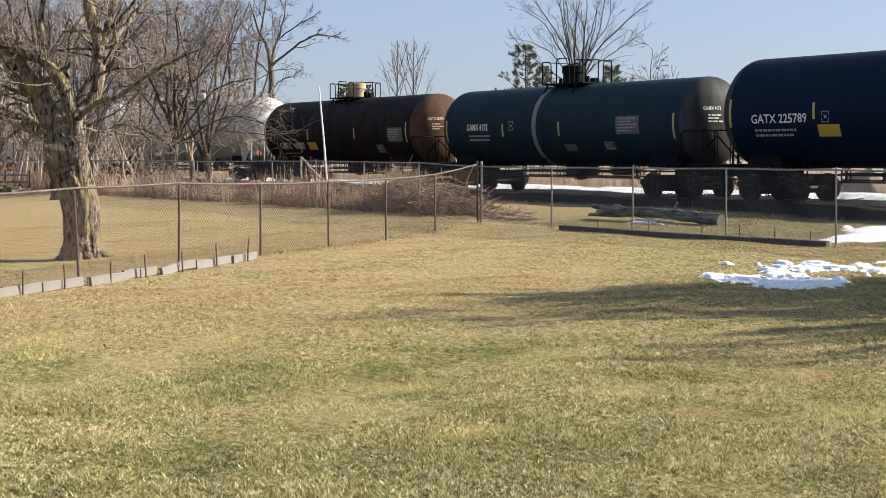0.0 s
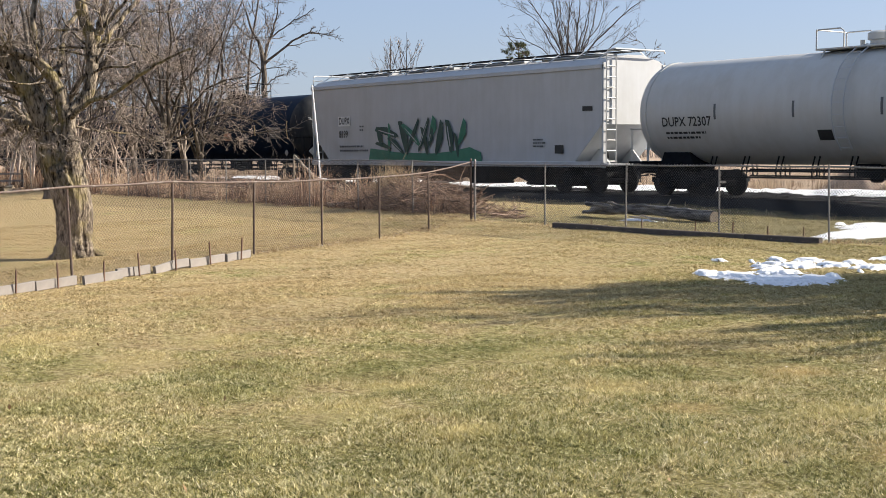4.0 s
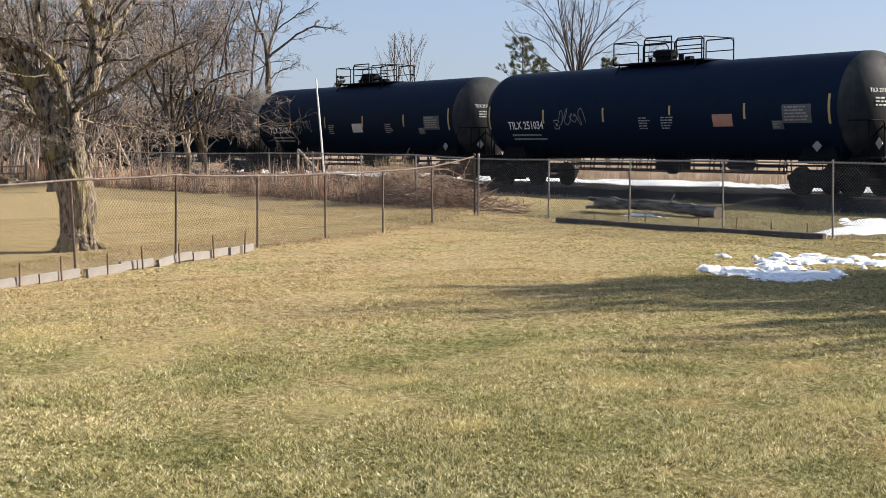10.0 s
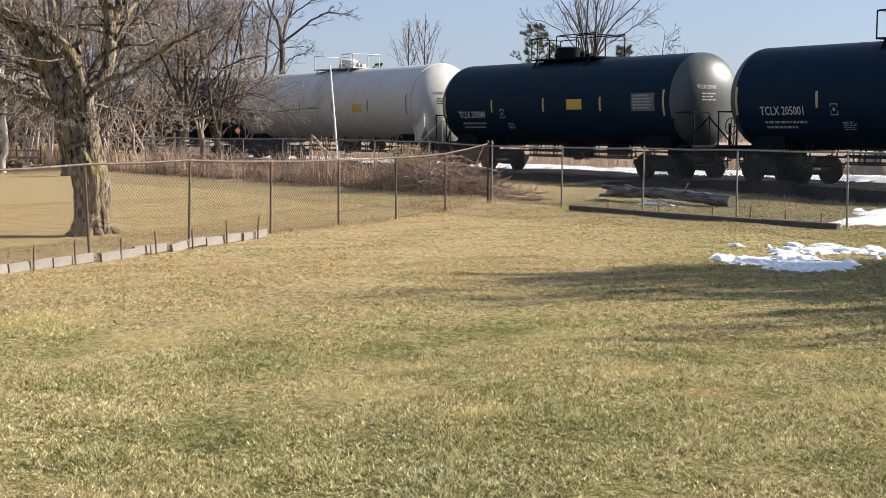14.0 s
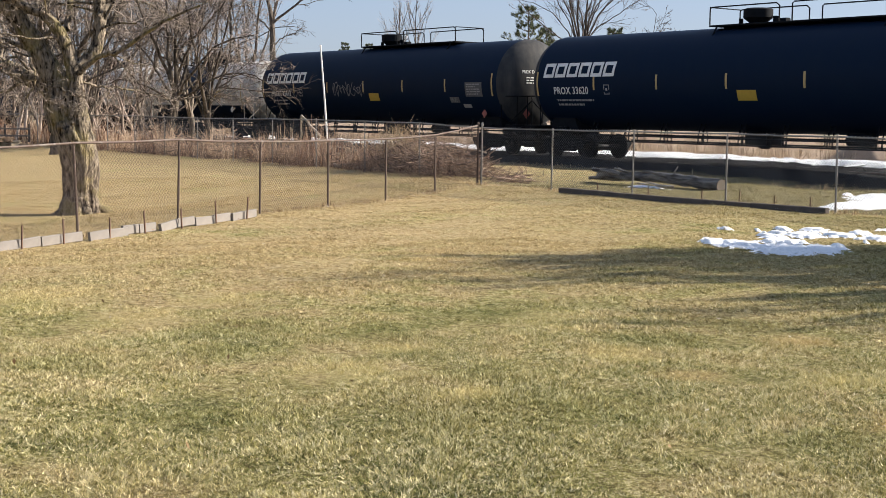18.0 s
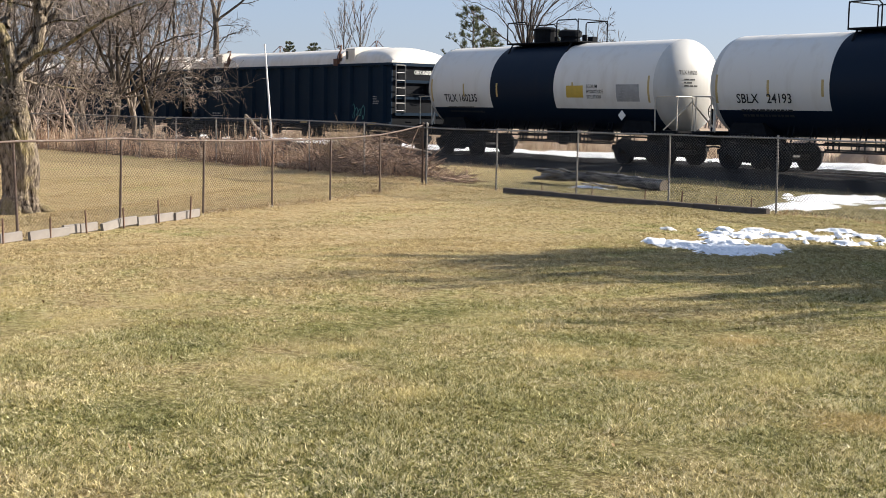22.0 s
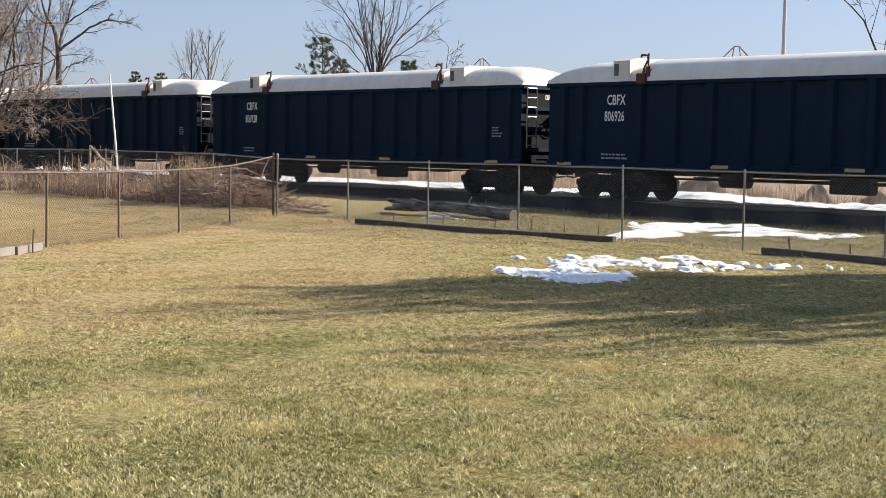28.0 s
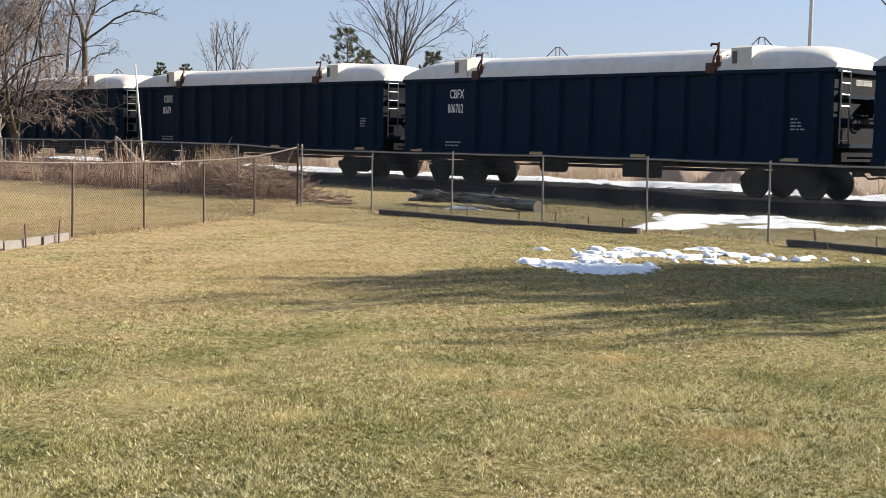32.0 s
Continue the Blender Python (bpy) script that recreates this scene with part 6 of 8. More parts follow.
def wide_tree():
    """Fountain of arching limbs on a short bole beside the track."""
    limbs = [([(-0.05, -0.1, 0), (0.0, 0.9, 0), (0.14, 1.57, 0), (0.17, 2.0, 0)], 0.17, 0.13)]
    for pts, r in ((((0.17, 1.88, 0), (-0.03, 2.71, 0.1), (-0.13, 3.74, 0.2), (-0.19, 4.97, 0.2), (-0.05, 6.2, 0.3), (-0.18, 7.8, 0.3)), 0.085),
                   (((0.17, 1.92, 0), (0.25, 2.92, -0.2), (0.23, 4.15, -0.4), (0.5, 5.38, -0.5), (0.41, 6.6, -0.6), (0.64, 7.8, -0.6)), 0.085),
                   (((0.17, 1.96, 0), (0.56, 2.91, 0.3), (0.62, 4.15, 0.7), (1.02, 5.38, 1.0), (1.55, 6.4, 1.2), (1.9, 7.4, 1.4)), 0.075),
                   (((0.15, 1.78, 0), (0.87, 2.71, -0.5), (1.61, 3.53, -0.9), (2.45, 3.94, -1.2), (3.3, 4.04, -1.5)), 0.055),
                   (((0.14, 1.67, 0), (1.07, 2.19, -0.2), (2.01, 2.71, -0.4), (2.95, 2.80, -0.6), (3.7, 2.4, -0.7)), 0.05),
                   (((0.14, 1.72, 0), (0.96, 1.9, 0.6), (1.8, 2.0, 1.1), (2.6, 1.75, 1.5)), 0.042),
                   (((0.12, 1.78, 0), (-0.49, 2.61, 0.4), (-1.09, 3.54, 0.8), (-1.71, 3.95, 1.1), (-2.5, 3.85, 1.4)), 0.055),
                   (((0.12, 1.72, 0), (-0.7, 2.19, -0.4), (-1.53, 2.5, -0.8), (-2.3, 2.2, -1.1)), 0.045),
                   (((0.15, 1.84, 0), (-0.27, 3.33, -0.4), (-0.86, 4.77, -0.8), (-1.21, 6.0, -1.0), (-1.44, 7.2, -1.1)), 0.065),
                   (((0.2, 2.5, 0), (0.78, 3.74, -0.3), (1.63, 4.77, -0.5), (2.26, 5.38, -0.6), (2.7, 6.6, -0.7)), 0.055),
                   (((0.12, 1.67, 0), (-0.5, 1.85, 0.8), (-1.13, 1.95, 1.4), (-1.7, 1.6, 2.0)), 0.035),
                   (((0.14, 1.76, 0), (0.55, 2.3, 0.7), (1.29, 2.9, 1.3), (2.02, 3.25, 1.7), (2.8, 3.2, 2.0)), 0.045)):
        limbs.append((pts, r, 0.014))
    drawn_tree("bare_tree", -44.6, 20.75, "wide bare tree with arching drooping branches by the track", limbs, [(11, 0.42, 48, 0.42, 0.2, -0.02, 0.2), (7, 0.5, 48, 0.5, 0.15, -0.12, 0.24), (4, 0.5, 46, 0.65, 0.15, -0.15, 0.25)], M_BARK_DARK, M_TWIG, 21, 0.0065)


def crooked_tree():
    """Tall bare tree beyond the track with one long level limb."""
    limbs = [([(0.1, -0.1, 0), (0.07, 1.44, 0), (0.06, 4.0, 0), (0.01, 6.2, 0), (-0.08, 8.0, 0), (-0.4, 8.83, 0), (-0.87, 9.78, 0), (-1.33, 11.3, 0)], (0.24, 0.23, 0.21, 0.19, 0.15, 0.10, 0.07, 0.03), None)]
    for pts, r in ((((-0.02, 7.12, 0), (0.18, 8.39, 0.2), (0.48, 9.12, 0.3), (0.87, 10.57, 0.5), (0.99, 12.0, 0.6)), 0.11), (((0.02, 7.23, 0), (1.03, 8.03, -0.2), (1.95, 8.75, -0.3), (2.87, 9.26, -0.4), (3.61, 9.11, -0.5), (4.56, 9.04, -0.6)), 0.09),
                   (((1.95, 8.75, -0.3), (2.69, 9.04, -0.1), (3.24, 9.55, 0.1)), 0.04), (((0.01, 5.84, 0), (0.64, 6.39, 0.3), (1.38, 6.64, 0.5), (1.83, 7.0, 0.7)), 0.04), (((-0.4, 8.83, 0), (-1.17, 9.12, -0.3), (-1.89, 10.0, -0.5), (-2.25, 11.3, -0.7)), 0.06),
                   (((-0.02, 6.57, 0), (-0.64, 7.3, 0.4), (-1.37, 7.85, 0.7), (-2.1, 8.94, 0.9)), 0.06), (((0.41, 8.94, 0.3), (1.59, 9.92, 0.5), (2.52, 10.38, 0.6), (3.25, 10.9, 0.7)), 0.05)):
        limbs.append((pts, r, 0.02))
    drawn_tree("bare_tree", -75.0, 42.06, "tall bare tree with a long level limb behind the railway", limbs, [(7, 0.30, 40, 0.45, 0.3, 0.15, 0.2), (5, 0.5, 40, 0.55, 0.2, 0.1, 0.2), (3, 0.5, 40, 0.6, 0.2, 0.1, 0.2)], M_BARK_DARK, M_TWIG_DARK, 70, 0.010)


def fountain_tree():
    """Many-stemmed bare tree beyond the track, its stems spreading like a fan."""
    limbs = [([(0.1, -0.1, 0), (0.1, 2.3, 0), (0.05, 3.9, 0), (0.0, 5.14, 0)], 0.26, 0.17)]
    for pts, r in ((((0.07, 4.83, 0), (0.28, 6.09, 0.1), (0.29, 7.66, 0.2), (0.52, 9.54, 0.3), (0.43, 11.4, 0.3)), 0.11), (((0.01, 4.83, 0), (-0.14, 6.39, -0.1), (-0.28, 7.96, -0.2), (0.02, 9.52, -0.3), (0.21, 11.4, -0.3)), 0.10),
                   (((-0.02, 4.83, 0), (-0.46, 6.86, 0.3), (-1.11, 8.25, 0.6), (-1.97, 9.47, 0.8), (-2.77, 10.7, 1.0)), 0.08), (((-0.06, 4.83, 0), (-0.51, 5.76, -0.3), (-1.47, 7.05, -0.6), (-2.68, 7.68, -0.9), (-3.74, 7.8, -1.1)), 0.055),
                   (((-0.05, 4.67, 0), (-0.99, 5.81, 0.4), (-2.1, 6.51, 0.7), (-3.21, 7.57, 1.0), (-3.84, 8.54, 1.2)), 0.06), (((-0.02, 4.83, 0), (-0.52, 6.39, -0.2), (-1.32, 7.77, -0.4), (-2.12, 8.84, -0.6), (-3.22, 9.43, -0.7)), 0.06),
                   (((0.1, 4.99, 0), (1.0, 7.3, 0.2), (2.63, 8.75, 0.5), (3.64, 9.63, 0.7), (4.53, 10.3, 0.9)), 0.075), (((0.1, 4.89, 0), (0.59, 6.25, -0.4), (1.54, 6.81, -0.7), (2.65, 7.56, -1.0), (3.44, 8.21, -1.2)), 0.055),
                   (((0.07, 4.99, 0), (0.37, 6.72, 0.4), (1.05, 7.83, 0.8), (1.84, 8.64, 1.1), (1.96, 10.8, 1.3)), 0.065), (((0.04, 4.83, 0), (0.05, 6.71, -0.5), (-0.54, 8.57, -0.8), (-0.88, 10.4, -1.0)), 0.07), (((0.04, 4.83, 0), (0.18, 6.72, 0.3), (0.88, 8.61, 0.5), (1.33, 10.5, 0.6)), 0.07)):
        limbs.append((pts, r * 0.72, 0.010))
    rg = random.Random(5)
    for i in range(5):
        a, w = rg.uniform(0, 6.283), rg.uniform(0.5, 2.0)
        cx, cz = math.cos(a) * w, math.sin(a) * w
        top = rg.uniform(9.5, 12.0)
        limbs.append(([(0.05, 4.7, 0), (cx * 0.3, 6.4, cz * 0.3), (cx * 0.75, 8.2, cz * 0.75), (cx * 1.1, top, cz * 1.1)], 0.05, 0.010))
    drawn_tree("bare_tree", -53.98, 49.74, "many-stemmed spreading bare tree behind the railway", limbs, [(9, 0.30, 28, 0.45, 0.2, 0.2, 0.12), (5, 0.5, 32, 0.55, 0.2, 0.15, 0.15), (2, 0.5, 34, 0.6, 0.25, 0.1, 0.18)], M_BARK_DARK, M_TWIG_DARK, 92, 0.0065)


def birch():
    """A leaning trunk with white peeling bark at the back of the next yard."""
    limbs = [([(-0.1, -0.1, 0), (-0.02, 0.8, 0), (0.04, 1.7, 0), (-0.02, 2.6, 0), (-0.15, 3.6, 0)], 0.115, 0.075)]
    for pts, r in ((((-0.1, 3.2, 0), (0.1, 4.4, 0.3), (0.2, 5.8, 0.5), (0.1, 7.2, 0.6)), 0.05), (((-0.13, 3.4, 0), (-0.6, 4.6, -0.3), (-0.9, 5.8, -0.5), (-1.0, 7.0, -0.6)), 0.05), (((0.0, 2.4, 0), (0.5, 3.1, -0.3), (0.9, 3.9, -0.5)), 0.025), (((-0.02, 2.0, 0), (-0.5, 2.7, 0.3), (-0.9, 3.5, 0.5)), 0.025)):
        limbs.append((pts, r, 0.012))
    drawn_tree("birch_tree", -45.7, 14.58, "slender birch with white peeling bark", limbs, [(8, 0.35, 38, 0.45, 0.2, 0.0, 0.15), (5, 0.5, 40, 0.5, 0.2, -0.1, 0.2)], M_BIRCH, M_TWIG, 60, 0.006)


def slim_tree(x, y, h, seed):
    """Young tree: a straight leader with shoots that rise close beside it."""
    rg = random.Random(seed)
    limbs = [([(0, -0.1, 0), (0.03, h * 0.35, 0), (-0.02, h * 0.7, 0), (0.05, h, 0)], 0.10, 0.012)]
    for i in range(11):
        s = h * (0.38 + 0.045 * i)
        a, up = 2.4 * i + rg.uniform(-0.3, 0.3), (h - s) * rg.uniform(0.55, 0.9)
        w = up * rg.uniform(0.28, 0.5)
        limbs.append(([(0, s, 0), (math.cos(a) * w * 0.55, s + up * 0.45, math.sin(a) * w * 0.55), (math.cos(a) * w, s + up, math.sin(a) * w)], 0.03, 0.008))
    drawn_tree("bare_tree", x, y, "slim young bare tree behind the railway", limbs, [(6, 0.35, 26, 0.55, 0.2, 0.3, 0.1), (4, 0.5, 28, 0.6, 0.2, 0.2, 0.12)], M_BARK_DARK, M_TWIG, seed, 0.008, 0.015)


def plain_tree(x, y, height, radius, seed, label, lean=(0, 0), forks=5, dark=False, levels=None, least=0.008, width=0.42, low=0.3, trunk_h=0.28):
    """An upright bare tree: a short bole that divides into rising limbs."""
    rg = random.Random(seed)
    z = float(lie(x, y))
    th = height * trunk_h
    limbs = [([(0, 0, -0.1), (lean[0] * 0.3, lean[1] * 0.3, th * 0.5), (lean[0], lean[1], th)], radius, radius * 0.75)]
    for i in range(forks):
        a = 6.283 * (i + rg.random() * 0.6) / forks
        w = height * width * rg.uniform(0.5, 1.0)
        s = th * rg.uniform(low, 1.0)
        top = height * rg.uniform(0.7, 1.0)
        cx, cy = math.cos(a), math.sin(a)
        limbs.append(([(lean[0] * s / th, lean[1] * s / th, s), (lean[0] + cx * w * rg.uniform(0.15, 0.5), lean[1] + cy * w * rg.uniform(0.15, 0.5), s + (top - s) * 0.35), (lean[0] + cx * w * rg.uniform(0.45, 0.85), lean[1] + cy * w * rg.uniform(0.45, 0.85), s + (top - s) * rg.uniform(0.6, 0.8)), (lean[0] + cx * w, lean[1] + cy * w, top)], radius * rg.uniform(0.36, 0.6), radius * 0.12))
    levels = levels or [(9, 0.42, 42, 0.42, 0.2, 0.25, 0.15), (7, 0.5, 42, 0.55, 0.2, 0.2, 0.2), (6, 0.5, 42, 0.6, 0.2, 0.1, 0.22)]
    return tree("bare_tree", pose(x, y, z), label, limbs, levels, M_BARK_DARK if dark else M_BARK2, M_TWIG_DARK if dark else M_TWIG, seed, least, sides=9, K=9, wob=radius * 0.3, flare=1.25)


M_BARK2 = bark("grey_bark", (0.27, 0.23, 0.19), (0.075, 0.062, 0.052), 10)


def pine(x, y, height, seed, label, spread=0.27, dense=1.0):
    """A pine: whorls of upturned branches that carry brush-like tufts of needles at their ends, with gaps between."""
    rng = np.random.default_rng(seed)
    ob = thing("pine_tree", pose(x, y, float(lie(x, y))), label, "tree", "pine trees")
    p, r = limb(rng, [(0, 0, 0), (0.05, 0.05, height * 0.5), (0, 0, height)], height * 0.016, 0.02, 10)
    v, f = tubes(p[None], r[None], 8)
    part("trunk", bulk("trunk", v, f, M_BARK_DARK), None, ob)
    tiers = int(11 * dense) + 4
    z = np.repeat(np.linspace(0.16, 0.97, tiers), 5) * height + rng.normal(0, 0.06, tiers * 5)
    n = len(z)
    a = np.repeat(rng.uniform(0, 6.283, tiers), 5) + np.tile(np.arange(5), tiers) * 1.257 + rng.normal(0, 0.2, n)
    ln = height * spread * (1.04 - z / height) ** 0.75 * rng.uniform(0.6, 1.15, n) + 0.2
    q = np.empty((n, 4, 3))
    for k in range(4):
        s = k / 3
        q[:, k] = np.stack([np.cos(a) * ln * s, np.sin(a) * ln * s, z + ln * (0.12 * s + 0.42 * s * s)], 1)
    rad = 0.028 * np.linspace(1, 0.4, 4)[None] * np.ones((n, 1))
    t, tr = sprout(rng, q, rad, 4, 0.42, 42, 0.7, 0.4, 0.35, 0.1, 3, 0.008)
    v, f = tubes(q, rad, 4)
    v2, f2 = tubes(t, tr, 3)
    part("branch_mass", bulk("branch_mass", np.concatenate([v, v2]), np.concatenate([f, f2 + len(v)]), M_BARK_DARK), None, ob)
    # tufts: needles that fan out round the tips of branches and shoots
    tips = np.concatenate([q[:, 3], q[:, 2] * 0.4 + q[:, 3] * 0.6, t[:, 2], t[:, 1] * 0.5 + t[:, 2] * 0.5])
    way = np.concatenate([q[:, 3] - q[:, 2], q[:, 3] - q[:, 2], t[:, 2] - t[:, 1], t[:, 2] - t[:, 1]])
    way = way / (np.linalg.norm(way, axis=1, keepdims=True) + 1e-9) + np.array([0, 0, 0.5])
    m = 26
    c = np.repeat(tips, m, axis=0) + rng.normal(size=(len(tips) * m, 3)) * 0.045
    d = np.repeat(way, m, axis=0) + rng.normal(size=(len(c), 3)) * 0.75
    d /= np.linalg.norm(d, axis=1, keepdims=True)
    s = np.cross(d, rng.normal(size=(len(c), 3)))
    s /= np.linalg.norm(s, axis=1, keepdims=True)
    L, W = rng.uniform(0.10, 0.24, (len(c), 1)) * (height / 8.5) ** 0.5, rng.uniform(0.008, 0.018, (len(c), 1)) * (height / 8.5)
    v = np.stack([c - s * W, c + s * W, c + d * L], 1).reshape(-1, 3)
    tagged(part("crown", bulk("crown", v, np.arange(len(c) * 3).reshape(-1, 3), M_NEEDLE), None, ob), kind="stuff")


near_tree()
# thicket between the yards and the track, and trees beyond it
BUSHY = [(11, 0.45, 55, 0.5, 0.1, -0.05, 0.2), (7, 0.5, 50, 0.55, 0.15, -0.12, 0.25), (6, 0.5, 50, 0.65, 0.15, -0.15, 0.25)]
wide_tree()
plain_tree(-44.6, 22.2, 7.0, 0.13, 22, "bare tree with a dense twiggy crown", dark=True, forks=6, levels=BUSHY, least=0.0065, width=0.48, low=0.4)
plain_tree(-41.3, 15.25, 8.0, 0.26, 23, "dark bare tree at the back of a yard", dark=True, forks=5, least=0.007)
for i, (x, y, h, r) in enumerate(((-52, 20.6, 9.5, 0.16), (-56, 17.6, 10, 0.18), (-62, 21.5, 11, 0.2), (-60, 14.0, 11, 0.2), (-70, 18.0, 12, 0.2), (-66, 24.0, 11, 0.18), (-50, 24.2, 8, 0.12), (-76, 23.0, 12, 0.2), (-57, 25.0, 9, 0.14), (-84, 16.0, 13, 0.22), (-48.5, 18.8, 5.5, 0.09))):
    plain_tree(x, y, h, r, 30 + i, "bare woodland tree in the thicket by the track", dark=i % 3 == 1, forks=6, least=0.008)
birch()
SPARSE = [(7, 0.42, 40, 0.5, 0.25, 0.25, 0.14), (5, 0.5, 40, 0.55, 0.25, 0.2, 0.18), (3, 0.5, 40, 0.6, 0.25, 0.1, 0.2)]
crooked_tree()
for i, (x, y, h) in enumerate(((-82, 44, 14), (-88, 40, 15), (-95, 46, 14), (-101, 41, 16), (-112, 48, 16))):
    plain_tree(x, y, h, 0.2, 80 + i, "bare tree in the wood behind the railway", dark=i % 2 == 0, forks=5, levels=SPARSE, least=0.013, width=0.28)
slim_tree(-85.3, 59.2, 10.4, 90)
slim_tree(-84.5, 60.2, 10.9, 91)
fountain_tree()
plain_tree(-49.6, 50.5, 7.0, 0.09, 93, "low bare tree behind the railway", dark=True, forks=5, levels=SPARSE, least=0.011, width=0.25)
plain_tree(-21.2, 45.9, 9.6, 0.15, 94, "bare tree beyond the track", dark=True, forks=4, levels=SPARSE, least=0.010, width=0.5)
plain_tree(-30.5, 78.0, 10.0, 0.1, 95, "small bare tree far beyond the track", dark=True, forks=6, levels=SPARSE, least=0.014, width=0.3)
pine(-68.0, 57.8, 8.7, 5, "dark green pine behind the railway", 0.30, 0.75)
pine(-68.2, 66.1, 7.6, 6, "smaller dark green pine behind the railway")
pine(-71.5, 62.5, 7.7, 7, "smaller dark green pine behind the railway", 0.22)
for i, (x, y, h) in enumerate(((-189, 120, 13.2), (-184, 121, 12.2), (-180, 119, 12.6), (-196, 124, 12.4))):
    pine(x, y, h, 10 + i, "distant dark green pine tree", 0.22)
# trees out of sight beside the yard, whose shadows lie on the lawn
UPRIGHT = [(8, 0.40, 24, 0.62, 0.10, 0.5, 0.08), (5, 0.5, 26, 0.7, 0.15, 0.4, 0.1), (3, 0.5, 28, 0.7, 0.2, 0.3, 0.15)]
for i, (x, y, h) in enumerate(((-5.4, 19.6, 6.0), (-4.7, 20.4, 6.6), (-4.1, 19.5, 6.3), (-3.4, 20.5, 6.6), (-3.0, 18.8, 6.0), (-2.4, 19.8, 6.1), (-1.5, 19.6, 5.9))):
    plain_tree(x, y, h, 0.17, 101 + i, "bare upright tree beside the lawn", forks=9, least=0.014, width=0.16, low=0.3, trunk_h=0.25, levels=UPRIGHT)


def far_wood():
    """Low hazy woodland along the horizon: thin upright stems and twigs."""
    rng = np.random.default_rng(77)
    n = 5200
    x = rng.uniform(-420, 40, n)
    y = 150 + rng.uniform(0, 40, n) + 12 * np.sin(x * 0.03)
    h = rng.uniform(3.5, 8.5, n) * (0.8 + 0.25 * np.sin(x * 0.05))
    p = np.stack([x, y, np.zeros(n)], 1)
    q = np.empty((n, 4, 3))
    for k in range(4):
        q[:, k] = p + np.stack([rng.normal(0, 0.25, n) * k, rng.normal(0, 0.25, n) * k, h * k / 3 - 0.3], 1)
    rad = rng.uniform(0.03, 0.09, (n, 1)) * np.linspace(1, 0.35, 4)[None]
    t, r = sprout(rng, q, rad, 6, 0.4, 35, 0.6, 0.3, 0.3, 0.15, 3, 0.02)
    v1, f1 = tubes(q, rad, 3)
    v2, f2 = tubes(t, r, 3)
    tagged(new("distant_wood", bulk("distant_wood", np.concatenate([v1, v2]), np.concatenate([f1, f2 + len(v1)]), M_TWIG)), "grey-brown bare woodland along the horizon", "woodland", kind="stuff")


far_wood()


def thicket():
    """Dense young wood at the far end of the yards: stems, shoots and twigs."""
    rng = np.random.default_rng(55)
    n = 620
    a = np.radians(rng.uniform(155.5, 168.5, n))
    d = rng.uniform(50, 105, n)
    x, y = d * np.cos(a), d * np.sin(a)
    keep = (((y < 28.5) & (rng.random(n) < 0.4)) | (y > 38)) & ~((x > -52) & (y < 18))
    x, y, a, d = x[keep], y[keep], a[keep], d[keep]
    n = len(x)
    h = rng.uniform(3.0, 9.5, n) * (0.5 + 0.5 * smooth(155.5, 161, np.degrees(a)))
    q = np.empty((n, 5, 3))
    lean = rng.normal(0, 0.35, (n, 2))
    for k in range(5):
        q[:, k] = np.stack([x + lean[:, 0] * k + rng.normal(0, 0.08, n), y + lean[:, 1] * k + rng.normal(0, 0.08, n), h * k / 4 - 0.2], 1)
    rad = rng.uniform(0.025, 0.075, (n, 1)) * np.linspace(1, 0.35, 5)[None]
    s1 = sprout(rng, q, rad, 9, 0.42, 45, 0.5, 0.15, 0.15, 0.18, 4, 0.009)
    s2 = sprout(rng, s1[0], s1[1], 4, 0.5, 45, 0.6, 0.2, 0.05, 0.22, 3, 0.008)
    vs, fs, base = [], [], 0
    for pp, rr, k in ((q, rad, 5), (s1[0], s1[1], 3), (s2[0], s2[1], 3)):
        v, f = tubes(pp, rr, k)
        vs.append(v)
        fs.append(f + base)
        base += len(v)
    tagged(new("thicket", bulk("thicket", np.concatenate(vs), np.concatenate(fs), M_TWIG)), "dense bare thicket of young trees by the track", "thicket", kind="stuff")


thicket()


# ---- weeds, brush and grass ----
def stalks(name, label, cat, x, y, h, mat, seed, width=0.004, bend=0.35, per=1, zoff=0.0):
    """Thin bent blades, three joints each."""
    rng = np.random.default_rng(seed)
    n = len(x)
    z = lie(x, y) - 0.01 + zoff
    a = rng.uniform(0, 6.283, n)
    b = np.abs(rng.normal(0, bend, n)) * h
    w = width * rng.uniform(0.6, 1.5, n)
    fa = rng.uniform(0, 6.283, n)
    sx, sy = np.cos(fa) * w, np.sin(fa) * w
    p0 = np.stack([x, y, z], 1)
    p1 = p0 + np.stack([np.cos(a) * b * 0.35, np.sin(a) * b * 0.35, h * 0.55], 1)
    p2 = p0 + np.stack([np.cos(a) * b, np.sin(a) * b, h * np.sqrt(np.clip(1 - (b / h / 1.3) ** 2, 0.15, 1))], 1)
    s = np.stack([sx, sy, np.zeros(n)], 1)
    v = np.stack([p0 - s, p0 + s, p1 + s * 0.8, p1 - s * 0.8, p2 + s * 0.25, p2 - s * 0.25], 1).reshape(-1, 3)
    k = np.arange(n)[:, None] * 6
    f = np.concatenate([k + np.array([[0, 1, 2, 3]]), k + np.array([[3, 2, 4, 5]])], 0)
    return tagged(new(name, bulk(name, v, f, mat)), label, cat, kind="stuff")


